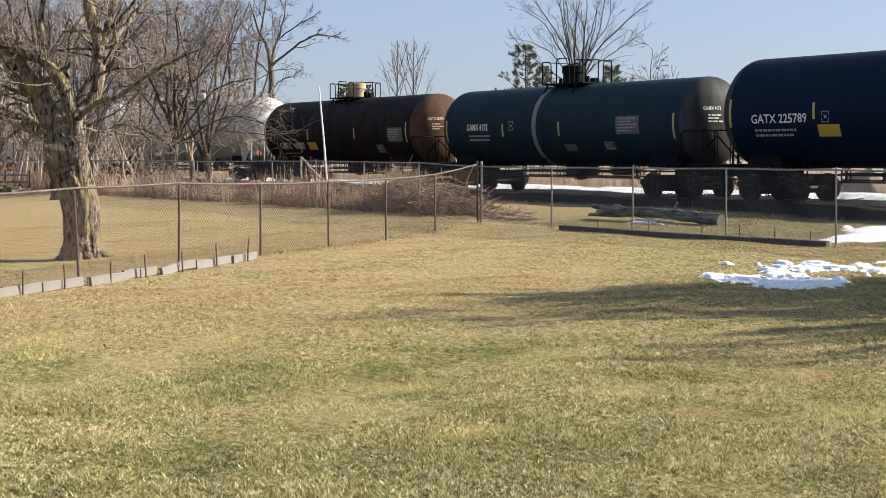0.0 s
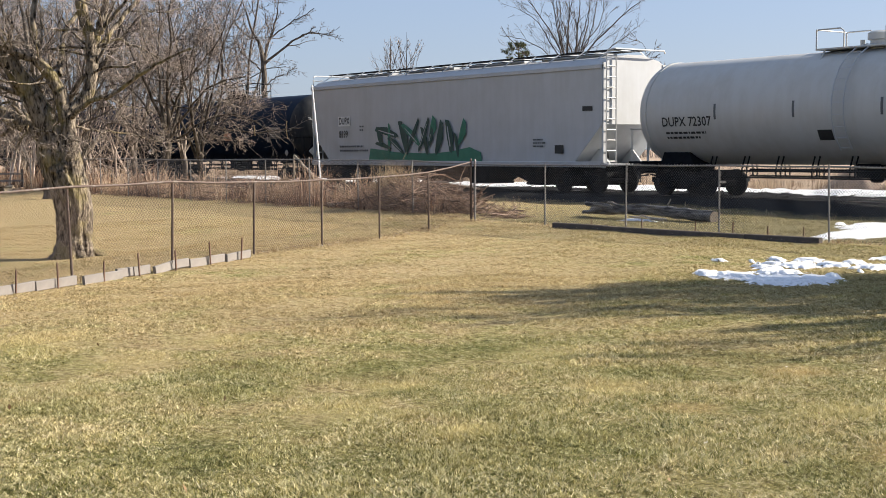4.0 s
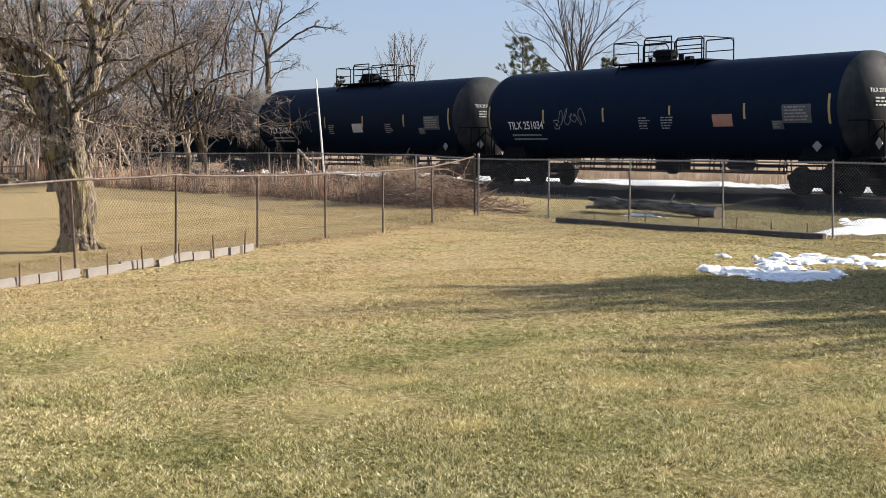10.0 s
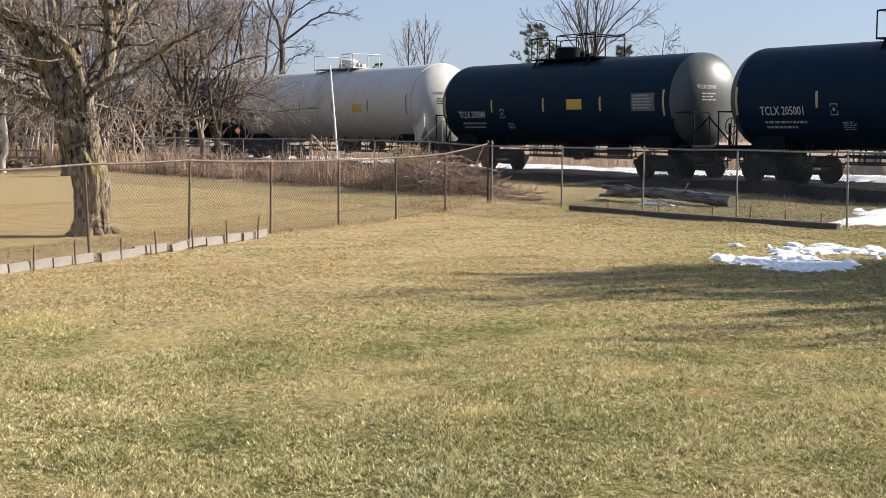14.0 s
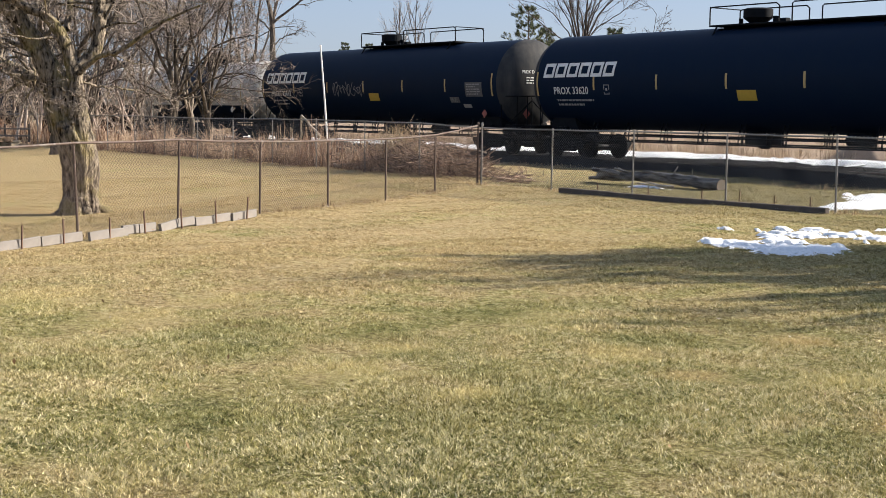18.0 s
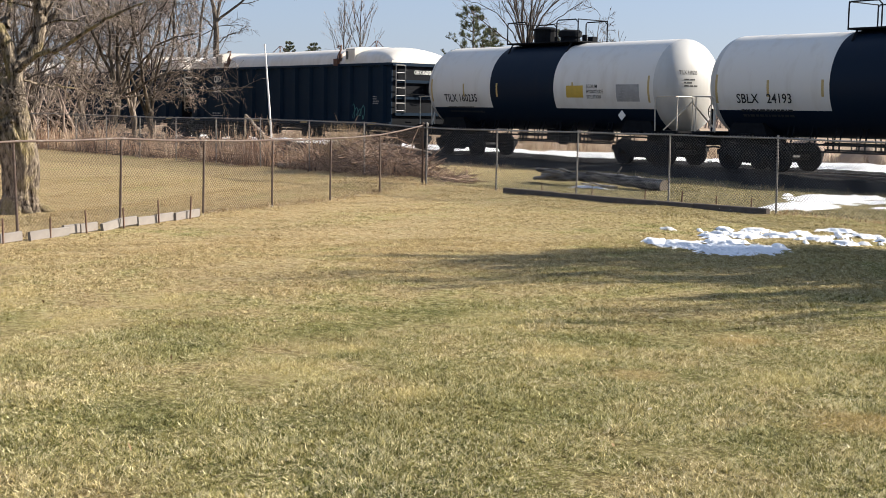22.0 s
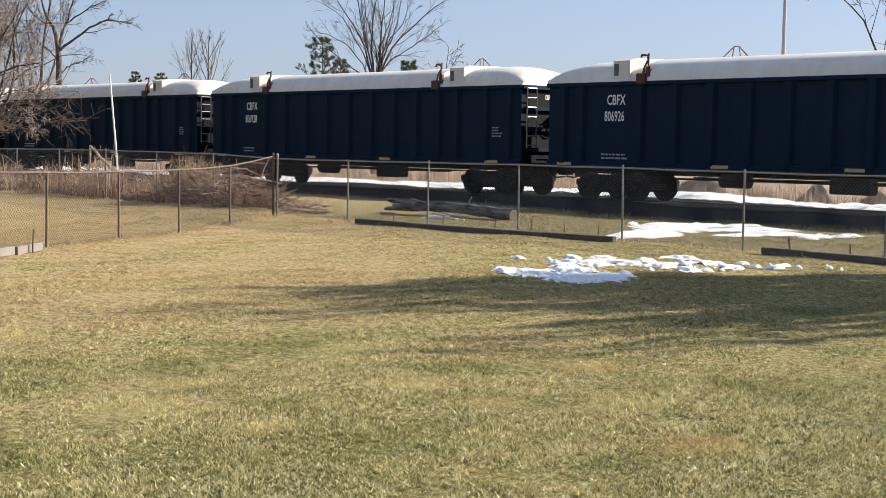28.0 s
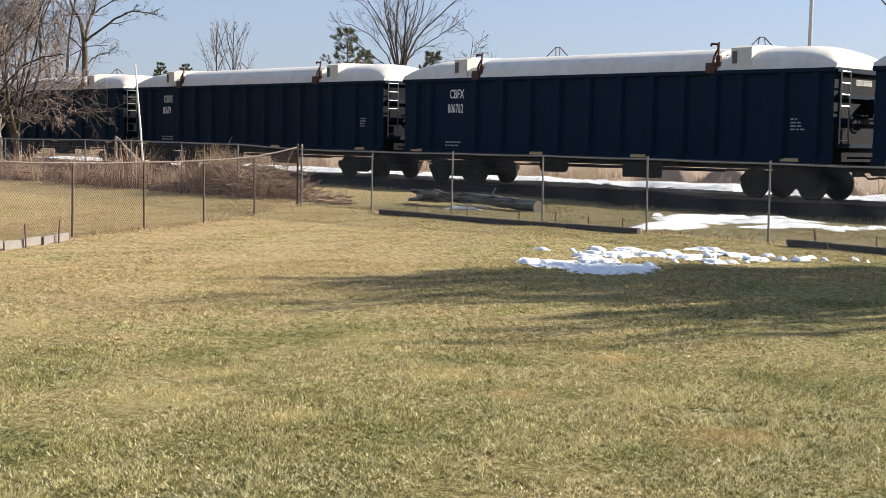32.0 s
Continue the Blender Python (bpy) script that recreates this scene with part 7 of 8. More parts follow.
def weeds():
    rng = np.random.default_rng(8)

    def clumps(m, n, x0, x1, y0, deep, low, high, wide):
        """Stalks that fan out of m common roots, each clump with a lean and height of its own."""
        cx, cy = rng.uniform(x0, x1, m), y0 + np.abs(rng.normal(0, deep, m))
        ch = low + (high - low) * rng.random(m) ** 2.2
        k = rng.integers(0, m, n)
        return cx[k] + rng.normal(0, wide, n), cy[k] + rng.normal(0, wide * 0.7, n), ch[k] * rng.uniform(0.35, 1.15, n)
    # matted undergrowth
    x, y, h = clumps(420, 9000, -68, -23.2, 17.45, 1.2, 0.12, 0.5, 0.3)
    keep = (y > 16.95) & (x < -23.0)
    stalks("matted_weeds", "low matted brown weeds along the fence", "weeds", x[keep], y[keep], h[keep], M_WEED_DARK, 1, 0.011, 1.0)
    # dry weeds, in clumps of uneven height
    x, y, h = clumps(230, 9000, -68, -23.6, 17.5, 1.1, 0.30, 1.25, 0.16)
    keep = (y > 17.0) & (x < -23.2)
    stalks("dry_weeds", "dry tan and russet weeds along the fence", "weeds", x[keep], y[keep], h[keep], M_WEED, 7, 0.008, 0.5)
    # pale fan of tall grass by the corner, leaning towards the track
    n = 520
    x, y = rng.normal(-26.0, 0.28, n), rng.normal(18.1, 0.2, n)
    stalks("tall_grass_tuft", "pale tuft of tall dry grass", "grass tuft", x, y, rng.uniform(0.45, 1.2, n), M_TUFT, 2, 0.007, 0.5)
    x, y = rng.normal(-25.4, 0.2, 260), rng.normal(18.3, 0.2, 260)
    stalks("tall_grass_tuft", "pale tuft of tall dry grass", "grass tuft", x, y, rng.uniform(0.4, 1.05, 260), M_PALESTALK, 9, 0.006, 0.6)
    # bleached stalks standing out of the weeds in loose clumps
    x, y, h = clumps(110, 2000, -58, -23.6, 17.5, 0.7, 0.5, 1.35, 0.12)
    stalks("bleached_stalks", "bleached stalks standing out of the weeds", "weeds", x, y, h, M_PALESTALK, 6, 0.008, 0.5)
    # short dead grass round the foot of the corner and along the side fence
    root = rng.uniform(0, 13, 70)
    u = root[rng.integers(0, 70, 1100)] + rng.normal(0, 0.12, 1100)
    x, y = -21.68 + 0.46 * u + rng.normal(0, 0.09, 1100), 17.2 - 0.888 * u + rng.normal(0, 0.09, 1100)
    stalks("fence_grass", "longer dead grass at the foot of the fence", "grass", x, y, rng.uniform(0.03, 0.11, 1100), M_TUFT, 11, 0.005, 0.9)
    root = rng.uniform(-24.5, -4, 90)
    x, y = root[rng.integers(0, 90, 1500)] + rng.normal(0, 0.15, 1500), 17.15 + rng.normal(0, 0.1, 1500)
    stalks("fence_grass", "longer dead grass at the foot of the fence", "grass", x, y, rng.uniform(0.03, 0.12, 1500), M_TUFT, 12, 0.005, 0.9)
    # belt of weeds beyond the track
    n = 24000
    cx, cy = rng.uniform(-120, 2, 520), 38.8 + np.abs(rng.normal(0, 3.5, 520))
    ch, k = 0.15 + 0.95 * rng.random(520) ** 1.6, rng.integers(0, 520, n)
    x, y = cx[k] + rng.normal(0, 0.34, n), cy[k] + rng.normal(0, 0.3, n)
    stalks("field_weeds", "tan weeds in the field beyond the track", "weeds", x, y, ch[k] * rng.uniform(0.4, 1.2, n), M_FIELD, 3, 0.010, 0.6)
    n = 9000
    x, y = rng.uniform(-75, -2, n), 25.6 + rng.normal(0, 0.6, n)
    stalks("trackside_grass", "short dead grass at the foot of the ballast", "grass", x, y, rng.uniform(0.06, 0.22, n), M_TUFT, 4, 0.005, 0.5)


M_WEED = island("dry_weed_stalk", [(0.0, (0.06, 0.032, 0.023)), (0.3, (0.28, 0.155, 0.10)), (0.7, (0.62, 0.42, 0.29)), (1.0, (0.86, 0.70, 0.53))], 0.8, 0.4)
M_WEED_DARK = island("matted_weed", [(0.0, (0.035, 0.022, 0.016)), (0.5, (0.14, 0.085, 0.06)), (1.0, (0.40, 0.28, 0.20))], 0.85, 0.25)
M_PALESTALK = island("bleached_stalk", [(0.0, (0.46, 0.32, 0.22)), (0.6, (0.70, 0.54, 0.39)), (1.0, (0.90, 0.76, 0.60))], 0.8, 0.4)
M_FIELD = island("bleached_field_weeds", [(0.0, (0.10, 0.065, 0.05)), (0.45, (0.36, 0.26, 0.18)), (1.0, (0.78, 0.65, 0.48))], 0.85, 0.4)
M_TUFT = island("straw_stalk", [(0.0, (0.24, 0.16, 0.09)), (0.6, (0.46, 0.34, 0.20)), (1.0, (0.62, 0.52, 0.36))], 0.8, 0.4)
M_BRUSH = island("dead_brush", [(0.0, (0.07, 0.048, 0.037)), (0.5, (0.28, 0.185, 0.135)), (1.0, (0.56, 0.42, 0.32))], 0.85)
weeds()


def brush(name, label, x0, x1, y0, y1, hmax, n, seed, mat, rmin=0.006, rmax=0.022, long=1.6):
    """A heap of cut branches lying every way."""
    rng = np.random.default_rng(seed)
    c = np.stack([rng.uniform(x0, x1, n), rng.uniform(y0, y1, n)], 1)
    mid = np.array([(x0 + x1) / 2, (y0 + y1) / 2])
    e = ((c - mid) / np.array([(x1 - x0) / 2, (y1 - y0) / 2])) ** 2
    z = lie(c[:, 0], c[:, 1]) + rng.uniform(0.02, 1, n) * hmax * np.clip(1 - e.sum(1) * 0.5, 0.1, 1)
    d = rng.normal(size=(n, 3)) * np.array([1, 1, 0.35])
    d /= np.linalg.norm(d, axis=1, keepdims=True)
    L = rng.uniform(0.4, long, n)
    p = np.empty((n, 4, 3))
    p[:, 0] = np.concatenate([c, z[:, None]], 1) - d * L[:, None] / 2
    for k in range(1, 4):
        d = d + rng.normal(size=d.shape) * 0.18
        d /= np.linalg.norm(d, axis=1, keepdims=True)
        p[:, k] = p[:, k - 1] + d * (L / 3)[:, None]
    p[:, :, 2] = np.maximum(p[:, :, 2], lie(p[:, :, 0], p[:, :, 1]) + 0.01)
    r = rng.uniform(rmin, rmax, (n, 1)) * np.linspace(1, 0.5, 4)[None]
    v, f = tubes(p, r, 4)
    return tagged(new(name, bulk(name, v, f, mat)), label, "brush", kind="stuff")


brush("brush_pile", "heap of cut branches beside the corner of the fence", -26.8, -23.3, 17.5, 18.9, 0.80, 700, 12, M_BRUSH, 0.005, 0.018, 1.1)
brush("brush_litter", "cut sticks scattered past the corner post", -23.4, -21.7, 18.0, 18.9, 0.16, 90, 14, M_BRUSH, 0.005, 0.016, 0.8)
brush("fallen_branches", "dead branches tangled in the weeds", -46, -24, 17.3, 19.6, 0.65, 620, 13, M_BRUSH, 0.005, 0.016, 1.5)


def grass():
    rng = np.random.default_rng(31)

    def patch(n, near, far, wide, h0, h1, width, tuft, behind=False):
        # spread over the ground between two distances from the house, thinning outwards
        m = n // tuft
        r = np.sqrt(rng.uniform(near ** 2, far ** 2, m))
        a = math.radians(90 + 48.5) + rng.uniform(-wide, wide, m)
        x, y = np.repeat(r * np.cos(a), tuft), np.repeat(r * np.sin(a), tuft)
        x0, y0 = x, y
        x, y = x + rng.normal(0, width * 2, m * tuft), y + rng.normal(0, width * 2, m * tuft)
        side = (x + 21.68) * 0.888 + (y - 17.2) * 0.46
        keep = (y > 17.3) & (y < 26.8) & (x > -21) if behind else (y < 17.0) | (side < 0)
        x, y, x0, y0 = x[keep], y[keep], x0[keep], y0[keep]
        clump = 0.6 + 0.5 * np.sin(x * 5.1 + 2 * np.sin(y * 3.7)) * np.sin(y * 4.3 + 1.5 * np.sin(x * 2.9))
        h = rng.uniform(h0, h1, len(x)) * np.clip(clump + 0.3, 0.45, 1.3)
        n = len(x)
        z = lie(x, y) - 0.004
        a, fa = rng.uniform(0, 6.283, n), rng.uniform(0, 6.283, n)
        b = h * np.abs(rng.normal(0.7, 0.7, n))
        w = width * rng.uniform(0.6, 1.4, n)
        c = np.stack([x, y, z], 1)
        s = np.stack([np.cos(fa) * w, np.sin(fa) * w, np.zeros(n)], 1)
        tip = c + np.stack([np.cos(a) * b, np.sin(a) * b, h * rng.uniform(0.5, 1.0, n)], 1)
        # the blades of a tuft spring from one root
        root = np.unique(np.round(x0 * 1e5) * 1e8 + np.round(y0 * 1e5), return_inverse=True)[1].reshape(-1)
        m = root.max() + 1
        rx, ry = np.bincount(root, x0) / np.bincount(root), np.bincount(root, y0) / np.bincount(root)
        v = np.concatenate([np.stack([rx, ry, lie(rx, ry) - 0.006], 1), np.stack([c + s, tip], 1).reshape(-1, 3)])
        k = np.arange(n)
        f = np.stack([root, m + 2 * k, m + 2 * k + 1], 1)
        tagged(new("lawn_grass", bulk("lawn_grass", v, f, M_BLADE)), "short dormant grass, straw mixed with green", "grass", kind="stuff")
    patch(640000, 4.2, 9.0, 0.46, 0.012, 0.032, 0.0026, 4)
    patch(560000, 9.0, 16.0, 0.45, 0.010, 0.030, 0.0034, 4)
    patch(460000, 16.0, 31.0, 0.43, 0.010, 0.028, 0.0050, 3)
    patch(140000, 21.0, 36.0, 0.43, 0.015, 0.040, 0.007, 3, True)


grass()


# ---- snow ----
ks = Nodes("old_snow")
ns = ks.noise(9, 5, 0.6, True)
ks.bump(ks.math("ADD", ns, ks.noise(40, 3, 0.6, True)), 0.7, 0.03)
M_SNOW = ks.done(ks.ramp(ns, [(0.3, (0.80, 0.82, 0.85)), (0.7, (0.90, 0.91, 0.92))]), 0.55)


def snow(lobes, label, seed, cell=0.07, edge=0.5, deep=0.05, freq=1.0):
    """A melting patch: lobes are (x, y, half length, half width, degrees); its rim is ragged and broken."""
    P = np.array([(l[0], l[1]) for l in lobes])
    R = max(l[2] for l in lobes) * 1.25
    xs = np.arange(P[:, 0].min() - R, P[:, 0].max() + R, cell)
    ys = np.arange(P[:, 1].min() - R, P[:, 1].max() + R, cell)
    X, Y = np.meshgrid(xs, ys)
    f = np.full(X.shape, -9.0)
    for x, y, a, b, deg in lobes:
        c, s = math.cos(math.radians(deg)), math.sin(math.radians(deg))
        u, w = (X - x) * c + (Y - y) * s, -(X - x) * s + (Y - y) * c
        f = np.maximum(f, 1 - np.sqrt((u / a) ** 2 + (w / b) ** 2))
    nz = np.empty(X.shape)
    flat = nz.ravel()
    for i, (x, y) in enumerate(zip(X.ravel(), Y.ravel())):
        flat[i] = noise.noise(Vector((x * 2.2 * freq, y * 2.2 * freq, seed))) * 0.5 + noise.noise(Vector((x * 5.5 * freq, y * 5.5 * freq, seed + 5))) * 0.75 + noise.noise(Vector((x * 11 * freq, y * 11 * freq, seed + 9))) * 0.22
    f = f + nz * edge
    inside = f > 0
    Z = lie(X, Y) - 0.004 + deep * smooth(0.0, 0.75, f) + 0.010 * inside
    idx = np.full(X.shape, -1)
    grown = inside.copy()
    grown[1:] |= inside[:-1]
    grown[:, 1:] |= inside[:, :-1]
    grown[1:, 1:] |= inside[:-1, :-1]
    idx[grown] = np.arange(grown.sum())
    q = inside[:-1, :-1]
    faces = np.stack([idx[:-1, :-1][q], idx[:-1, 1:][q], idx[1:, 1:][q], idx[1:, :-1][q]], -1)
    v = np.stack([X[grown], Y[grown], Z[grown]], -1)
    me = bulk("snow_patch", v, faces, M_SNOW)
    me.polygons.foreach_set("use_smooth", [True] * len(me.polygons))
    tagged(new("snow_patch", me), label, "snow", kind="stuff")


def crumbs(cx, cy, a, b, deg, n, seed, small=0.05, big=0.2):
    """Small leftovers strewn over an ellipse, as lobes."""
    rg = random.Random(seed)
    c, s = math.cos(math.radians(deg)), math.sin(math.radians(deg))
    out = []
    for i in range(n):
        u, w = rg.gauss(0, 0.5) * a, rg.gauss(0, 0.5) * b
        k = small + (big - small) * rg.random() ** 2
        out.append((cx + u * c - w * s, cy + u * s + w * c, k * rg.uniform(1.2, 2.2), k * rg.uniform(0.5, 0.9), 53 + rg.uniform(-20, 20)))
    return out


snow([(-10.39, 11.74, 0.16, 0.34, 45), (-10.0, 11.81, 0.36, 0.38, 45), (-9.44, 11.9, 0.42, 0.60, 45), (-9.2, 12.15, 0.30, 0.50, 45), (-9.2, 12.54, 0.12, 0.24, 45), (-10.01, 12.63, 0.30, 0.24, 45)], "thin melting snow patch on the lawn", 1, 0.020, 0.75, 0.05, 2.2)
snow([(-10.48, 13.56, 0.28, 0.36, 45), (-10.55, 13.05, 0.19, 0.28, 45), (-10.82, 14.25, 0.2, 0.25, 45), (-11.12, 13.97, 0.12, 0.3, 45)] + crumbs(-10.7, 13.6, 0.8, 0.35, 45, 16, 4, 0.03, 0.09), "scattered remnants of snow on the lawn", 2, 0.022, 0.8, 0.04, 2.0)
snow([(-10.16, 13.87, 0.19, 0.23, 45), (-10.2, 14.38, 0.13, 0.24, 45), (-9.63, 13.94, 0.23, 0.27, 45), (-9.15, 13.82, 0.17, 0.2, 45), (-10.17, 15.19, 0.26, 0.2, 45), (-9.59, 14.95, 0.25, 0.2, 45), (-9.14, 14.75, 0.2, 0.2, 45)] + crumbs(-9.3, 14.6, 1.5, 0.5, 45, 26, 5, 0.03, 0.09), "scattered remnants of snow on the lawn", 3, 0.022, 0.8, 0.04, 2.0)
snow([(-13.6, 19.1, 1.35, 0.55, 105), (-14.5, 21.2, 1.7, 0.7, 115), (-13.3, 21.8, 1.1, 0.35, 45)] + crumbs(-14.2, 22.2, 1.6, 0.9, 60, 16, 8, 0.08, 0.3), "melting snow behind the fence", 4, 0.05, 0.5, 0.05, 0.8)
snow([(-12.3, 21.1, 1.0, 0.42, 50)] + crumbs(-11.4, 21.6, 1.4, 0.6, 45, 14, 9, 0.07, 0.3), "melting snow behind the fence", 5, 0.05, 0.5, 0.05, 0.8)
snow([(-19.0, 19.35, 0.6, 0.08, 10)], "small strip of snow beside the log", 6, 0.05, 0.6)
for i, x in enumerate((-64, -54, -44, -34.5, -25, -15)):
    snow([(x, 37.0 + 0.25 * math.sin(i * 2.1), 6.2, 2.0, 0)], "old snow along the far side of the track", 20 + i, 0.13, 0.55, 0.16, 0.5)

# ---- edging, log, poles and the rest ----
M_PALEBOARD = plain("weathered_pale_board", (0.205, 0.185, 0.168), 0.85, 0, 0.25, 7, 0.4)
M_DARKTIMBER = plain("dark_weathered_timber", (0.095, 0.078, 0.068), 0.9, 0, 0.4, 7, 0.5)
M_STAKE = plain("rusty_stake", (0.17, 0.10, 0.07), 0.8, 0.2, 0.4, 12)
M_LOG = bark("log_bark", (0.26, 0.245, 0.23), (0.045, 0.041, 0.038), 12, None, (0.15, 1, 1))
M_WOODEND = plain("cut_wood", (0.42, 0.33, 0.22), 0.85, 0, 0.25, 12)
M_LOGEND = plain("weathered_log_end", (0.20, 0.165, 0.13), 0.9, 0, 0.35, 14, 0.5)
M_SPLITWOOD = plain("brown_split_wood", (0.24, 0.16, 0.10), 0.9, 0, 0.4, 12, 0.5)
M_POLE = plain("white_painted_pole", (0.74, 0.74, 0.73), 0.5, 0, 0.1, 6)
M_DEADWOOD = bark("pale_dead_wood", (0.55, 0.49, 0.41), (0.24, 0.20, 0.16), 9)


def side_edging():
    run = Vector((-0.46, 0.888, 0)).normalized()
    across = Vector((0.888, 0.46, 0))
    start = Vector((-14.84, 4.82, 0))
    yaw = math.degrees(math.atan2(run.y, run.x))
    # from, to, step out of line, height, slope along and turn of each board
    boards = [(-1.9, -1.3, 0, 0, 0, 0), (-1.28, -0.7, 0, 0, 1, 2), (-0.68, -0.14, 0, 0, 0, -2), (-0.12, 0.20, 0.02, 0, -2, -8), (0.22, 0.57, 0, 0.01, -3, -6), (0.585, 0.90, 0.02, 0.02, -2, -5), (0.92, 1.29, 0, 0.02, -2, -6), (1.41, 1.73, 0.04, 0, -3, -10), (1.75, 2.12, 0.03, 0, 0, -3),
              (2.13, 2.43, -0.05, 0.03, -1, -5), (2.44, 2.76, -0.03, 0.02, -2, -5), (2.79, 3.20, 0.02, 0, -6, 7), (3.22, 3.565, 0, 0.045, -2, -5), (3.575, 3.99, 0.02, 0, 0, 0), (4.02, 4.435, 0, 0.01, -1, 2), (4.445, 4.755, 0.02, 0, -3, 5), (4.77, 5.10, 0, 0.015, -2, 3)]
    rg = random.Random(2)
    for a, b, off, up, slope, turn in boards:
        c = start + run * (a + b) / 2 + across * off
        z = float(lie(c.x, c.y))
        ob = new("edging_board", Geo().box((0, 0, 0), (b - a - 0.008, 0.045, 0.12), bevel=0.008).mesh("edging_board", M_PALEBOARD))
        ob.matrix_world = pose(c.x, c.y, z + 0.055 + up * 0.5, rg.uniform(-7, 2), slope, yaw + turn * 0.6)
        tagged(ob, "weathered pale edging board below the rusty fence", "edging board", "edging boards")
    for s in (-1.29, -0.69, 0.21, 0.91, 1.74, 2.435, 3.21, 4.0, 4.76):
        c = start + run * s + across * 0.075
        z = float(lie(c.x, c.y))
        ob = new("stake", Geo().tube([(0, 0, -0.1), (0, 0, 0.30 + rg.uniform(-0.04, 0.05))], 0.013, 6).mesh("stake", M_STAKE))
        ob.matrix_world = pose(c.x, c.y, z, rg.uniform(-4, 4), rg.uniform(-4, 4), 0)
        tagged(ob, "thin rusty stake holding an edging board", "stake", "stakes")


def back_edging():
    rg = random.Random(6)
    for a, b in ((-18.91, -17.45), (-17.43, -14.15), (-14.13, -12.65), (-9.95, -9.23), (-9.21, -7.3), (-7.28, -5.0)):
        c = (a + b) / 2
        z = float(lie(c, 16.95))
        ob = new("edging_timber", Geo().box((0, 0, 0), (b - a, 0.09, 0.105), bevel=0.012).mesh("edging_timber", M_DARKTIMBER))
        ob.matrix_world = pose(c, 16.95 + rg.uniform(-0.03, 0.03), z + 0.045, rg.uniform(-4, 4), rg.uniform(-0.6, 0.6), rg.uniform(-1.2, 1.2))
        tagged(ob, "dark weathered timber at the foot of the fence", "edging timber", "edging timbers")
    for x in (-17.92, -16.6, -15.33, -14.49, -13.75, -13.04, -9.54, -8.6):
        z = float(lie(x, 17.03))
        ob = new("stake", Geo().tube([(0, 0, -0.1), (0, 0, 0.24 + rg.uniform(-0.03, 0.04))], 0.012, 6).mesh("stake", M_STAKE))
        ob.matrix_world = pose(x, 17.03, z, rg.uniform(-4, 4), rg.uniform(-4, 4), 0)
        tagged(ob, "thin rusty stake behind the edging timber", "stake", "stakes")


def fallen_log():
    rng = np.random.default_rng(4)
    at = Vector((-17.58, 20.1, float(lie(-17.58, 20.1))))
    log = thing("fallen_log", Matrix.Translation(at), "grey fallen tree trunk lying behind the fence", "log")
    p, r = limb(rng, [(0, 0, 0.10), (-0.8, 0.1, 0.13), (-1.7, 0.2, 0.17), (-2.6, 0.3, 0.16), (-3.3, 0.35, 0.12), (-4.0, 0.45, 0.10)], 0.128, 0.088, 20, 0.008)
    v, f = tubes(p[None], r[None], 14)
    c = np.repeat(p, 14, axis=0)
    v = c + (v - c) * (1 + rng.normal(size=(len(v), 1)) * 0.045)
    me = bulk("bole", v, f, M_LOG)
    me.polygons.foreach_set("use_smooth", [True] * len(me.polygons))
    part("bole", me, None, log)
    d = Vector(p[0] - p[1]).normalized()
    part("cut_end", Geo().tube([Vector(p[0]) - d * 0.02, Vector(p[0]) + d * 0.012], 0.118, 14), M_LOGEND, log)
    for pts, a, b in (([(-1.4, 0.12, 0.2), (-1.38, 0.1, 0.3), (-1.28, 0.1, 0.43)], 0.022, 0.014), ([(-3.1, 0.25, 0.17), (-3.5, 0.2, 0.24), (-3.9, 0.15, 0.27)], 0.06, 0.05), ([(-1.5, 0.1, 0.2), (-1.9, 0.0, 0.28), (-2.2, 0.0, 0.27)], 0.04, 0.025), ([(-3.5, 0.3, 0.16), (-3.8, 0.2, 0.10), (-4.1, 0.25, 0.05)], 0.05, 0.04), ([(-2.9, 0.3, 0.2), (-3.1, 0.25, 0.30), (-3.3, 0.25, 0.31)], 0.03, 0.02)):
        q, rr = limb(rng, pts, a, b, 6, 0.01)
        v, f = tubes(q[None], rr[None], 7)
        part("branch_stub", bulk("branch_stub", v, f, M_LOG), None, log)
    q, rr = limb(rng, [(-0.6, -0.75, 0.05), (-1.2, -0.65, 0.08), (-1.9, -0.45, 0.06)], 0.035, 0.02, 6, 0.02)
    v, f = tubes(q[None], rr[None], 6)
    ob = new("fallen_branch", bulk("fallen_branch", v, f, M_DEADWOOD))
    ob.matrix_world = Matrix.Translation(at)
    tagged(ob, "pale dead branch lying beside the log", "branch")


def leaning_pole():
    x, y = -30.05, 18.6
    z = float(lie(x, y))
    top = Vector((-0.48, 0.0, 3.27 - z))
    p = thing("white_pole", pose(x, y, z), "thin white leaning pole in the weeds by the fence", "pole")
    part("shaft", Geo().tube([(0, 0, -0.2), top * 0.5, top], [0.029, 0.026, 0.020], 10), M_POLE, p)
    part("cap", Geo().tube([top * 0.985, top * 1.004], 0.025, 10), M_POLE, p)


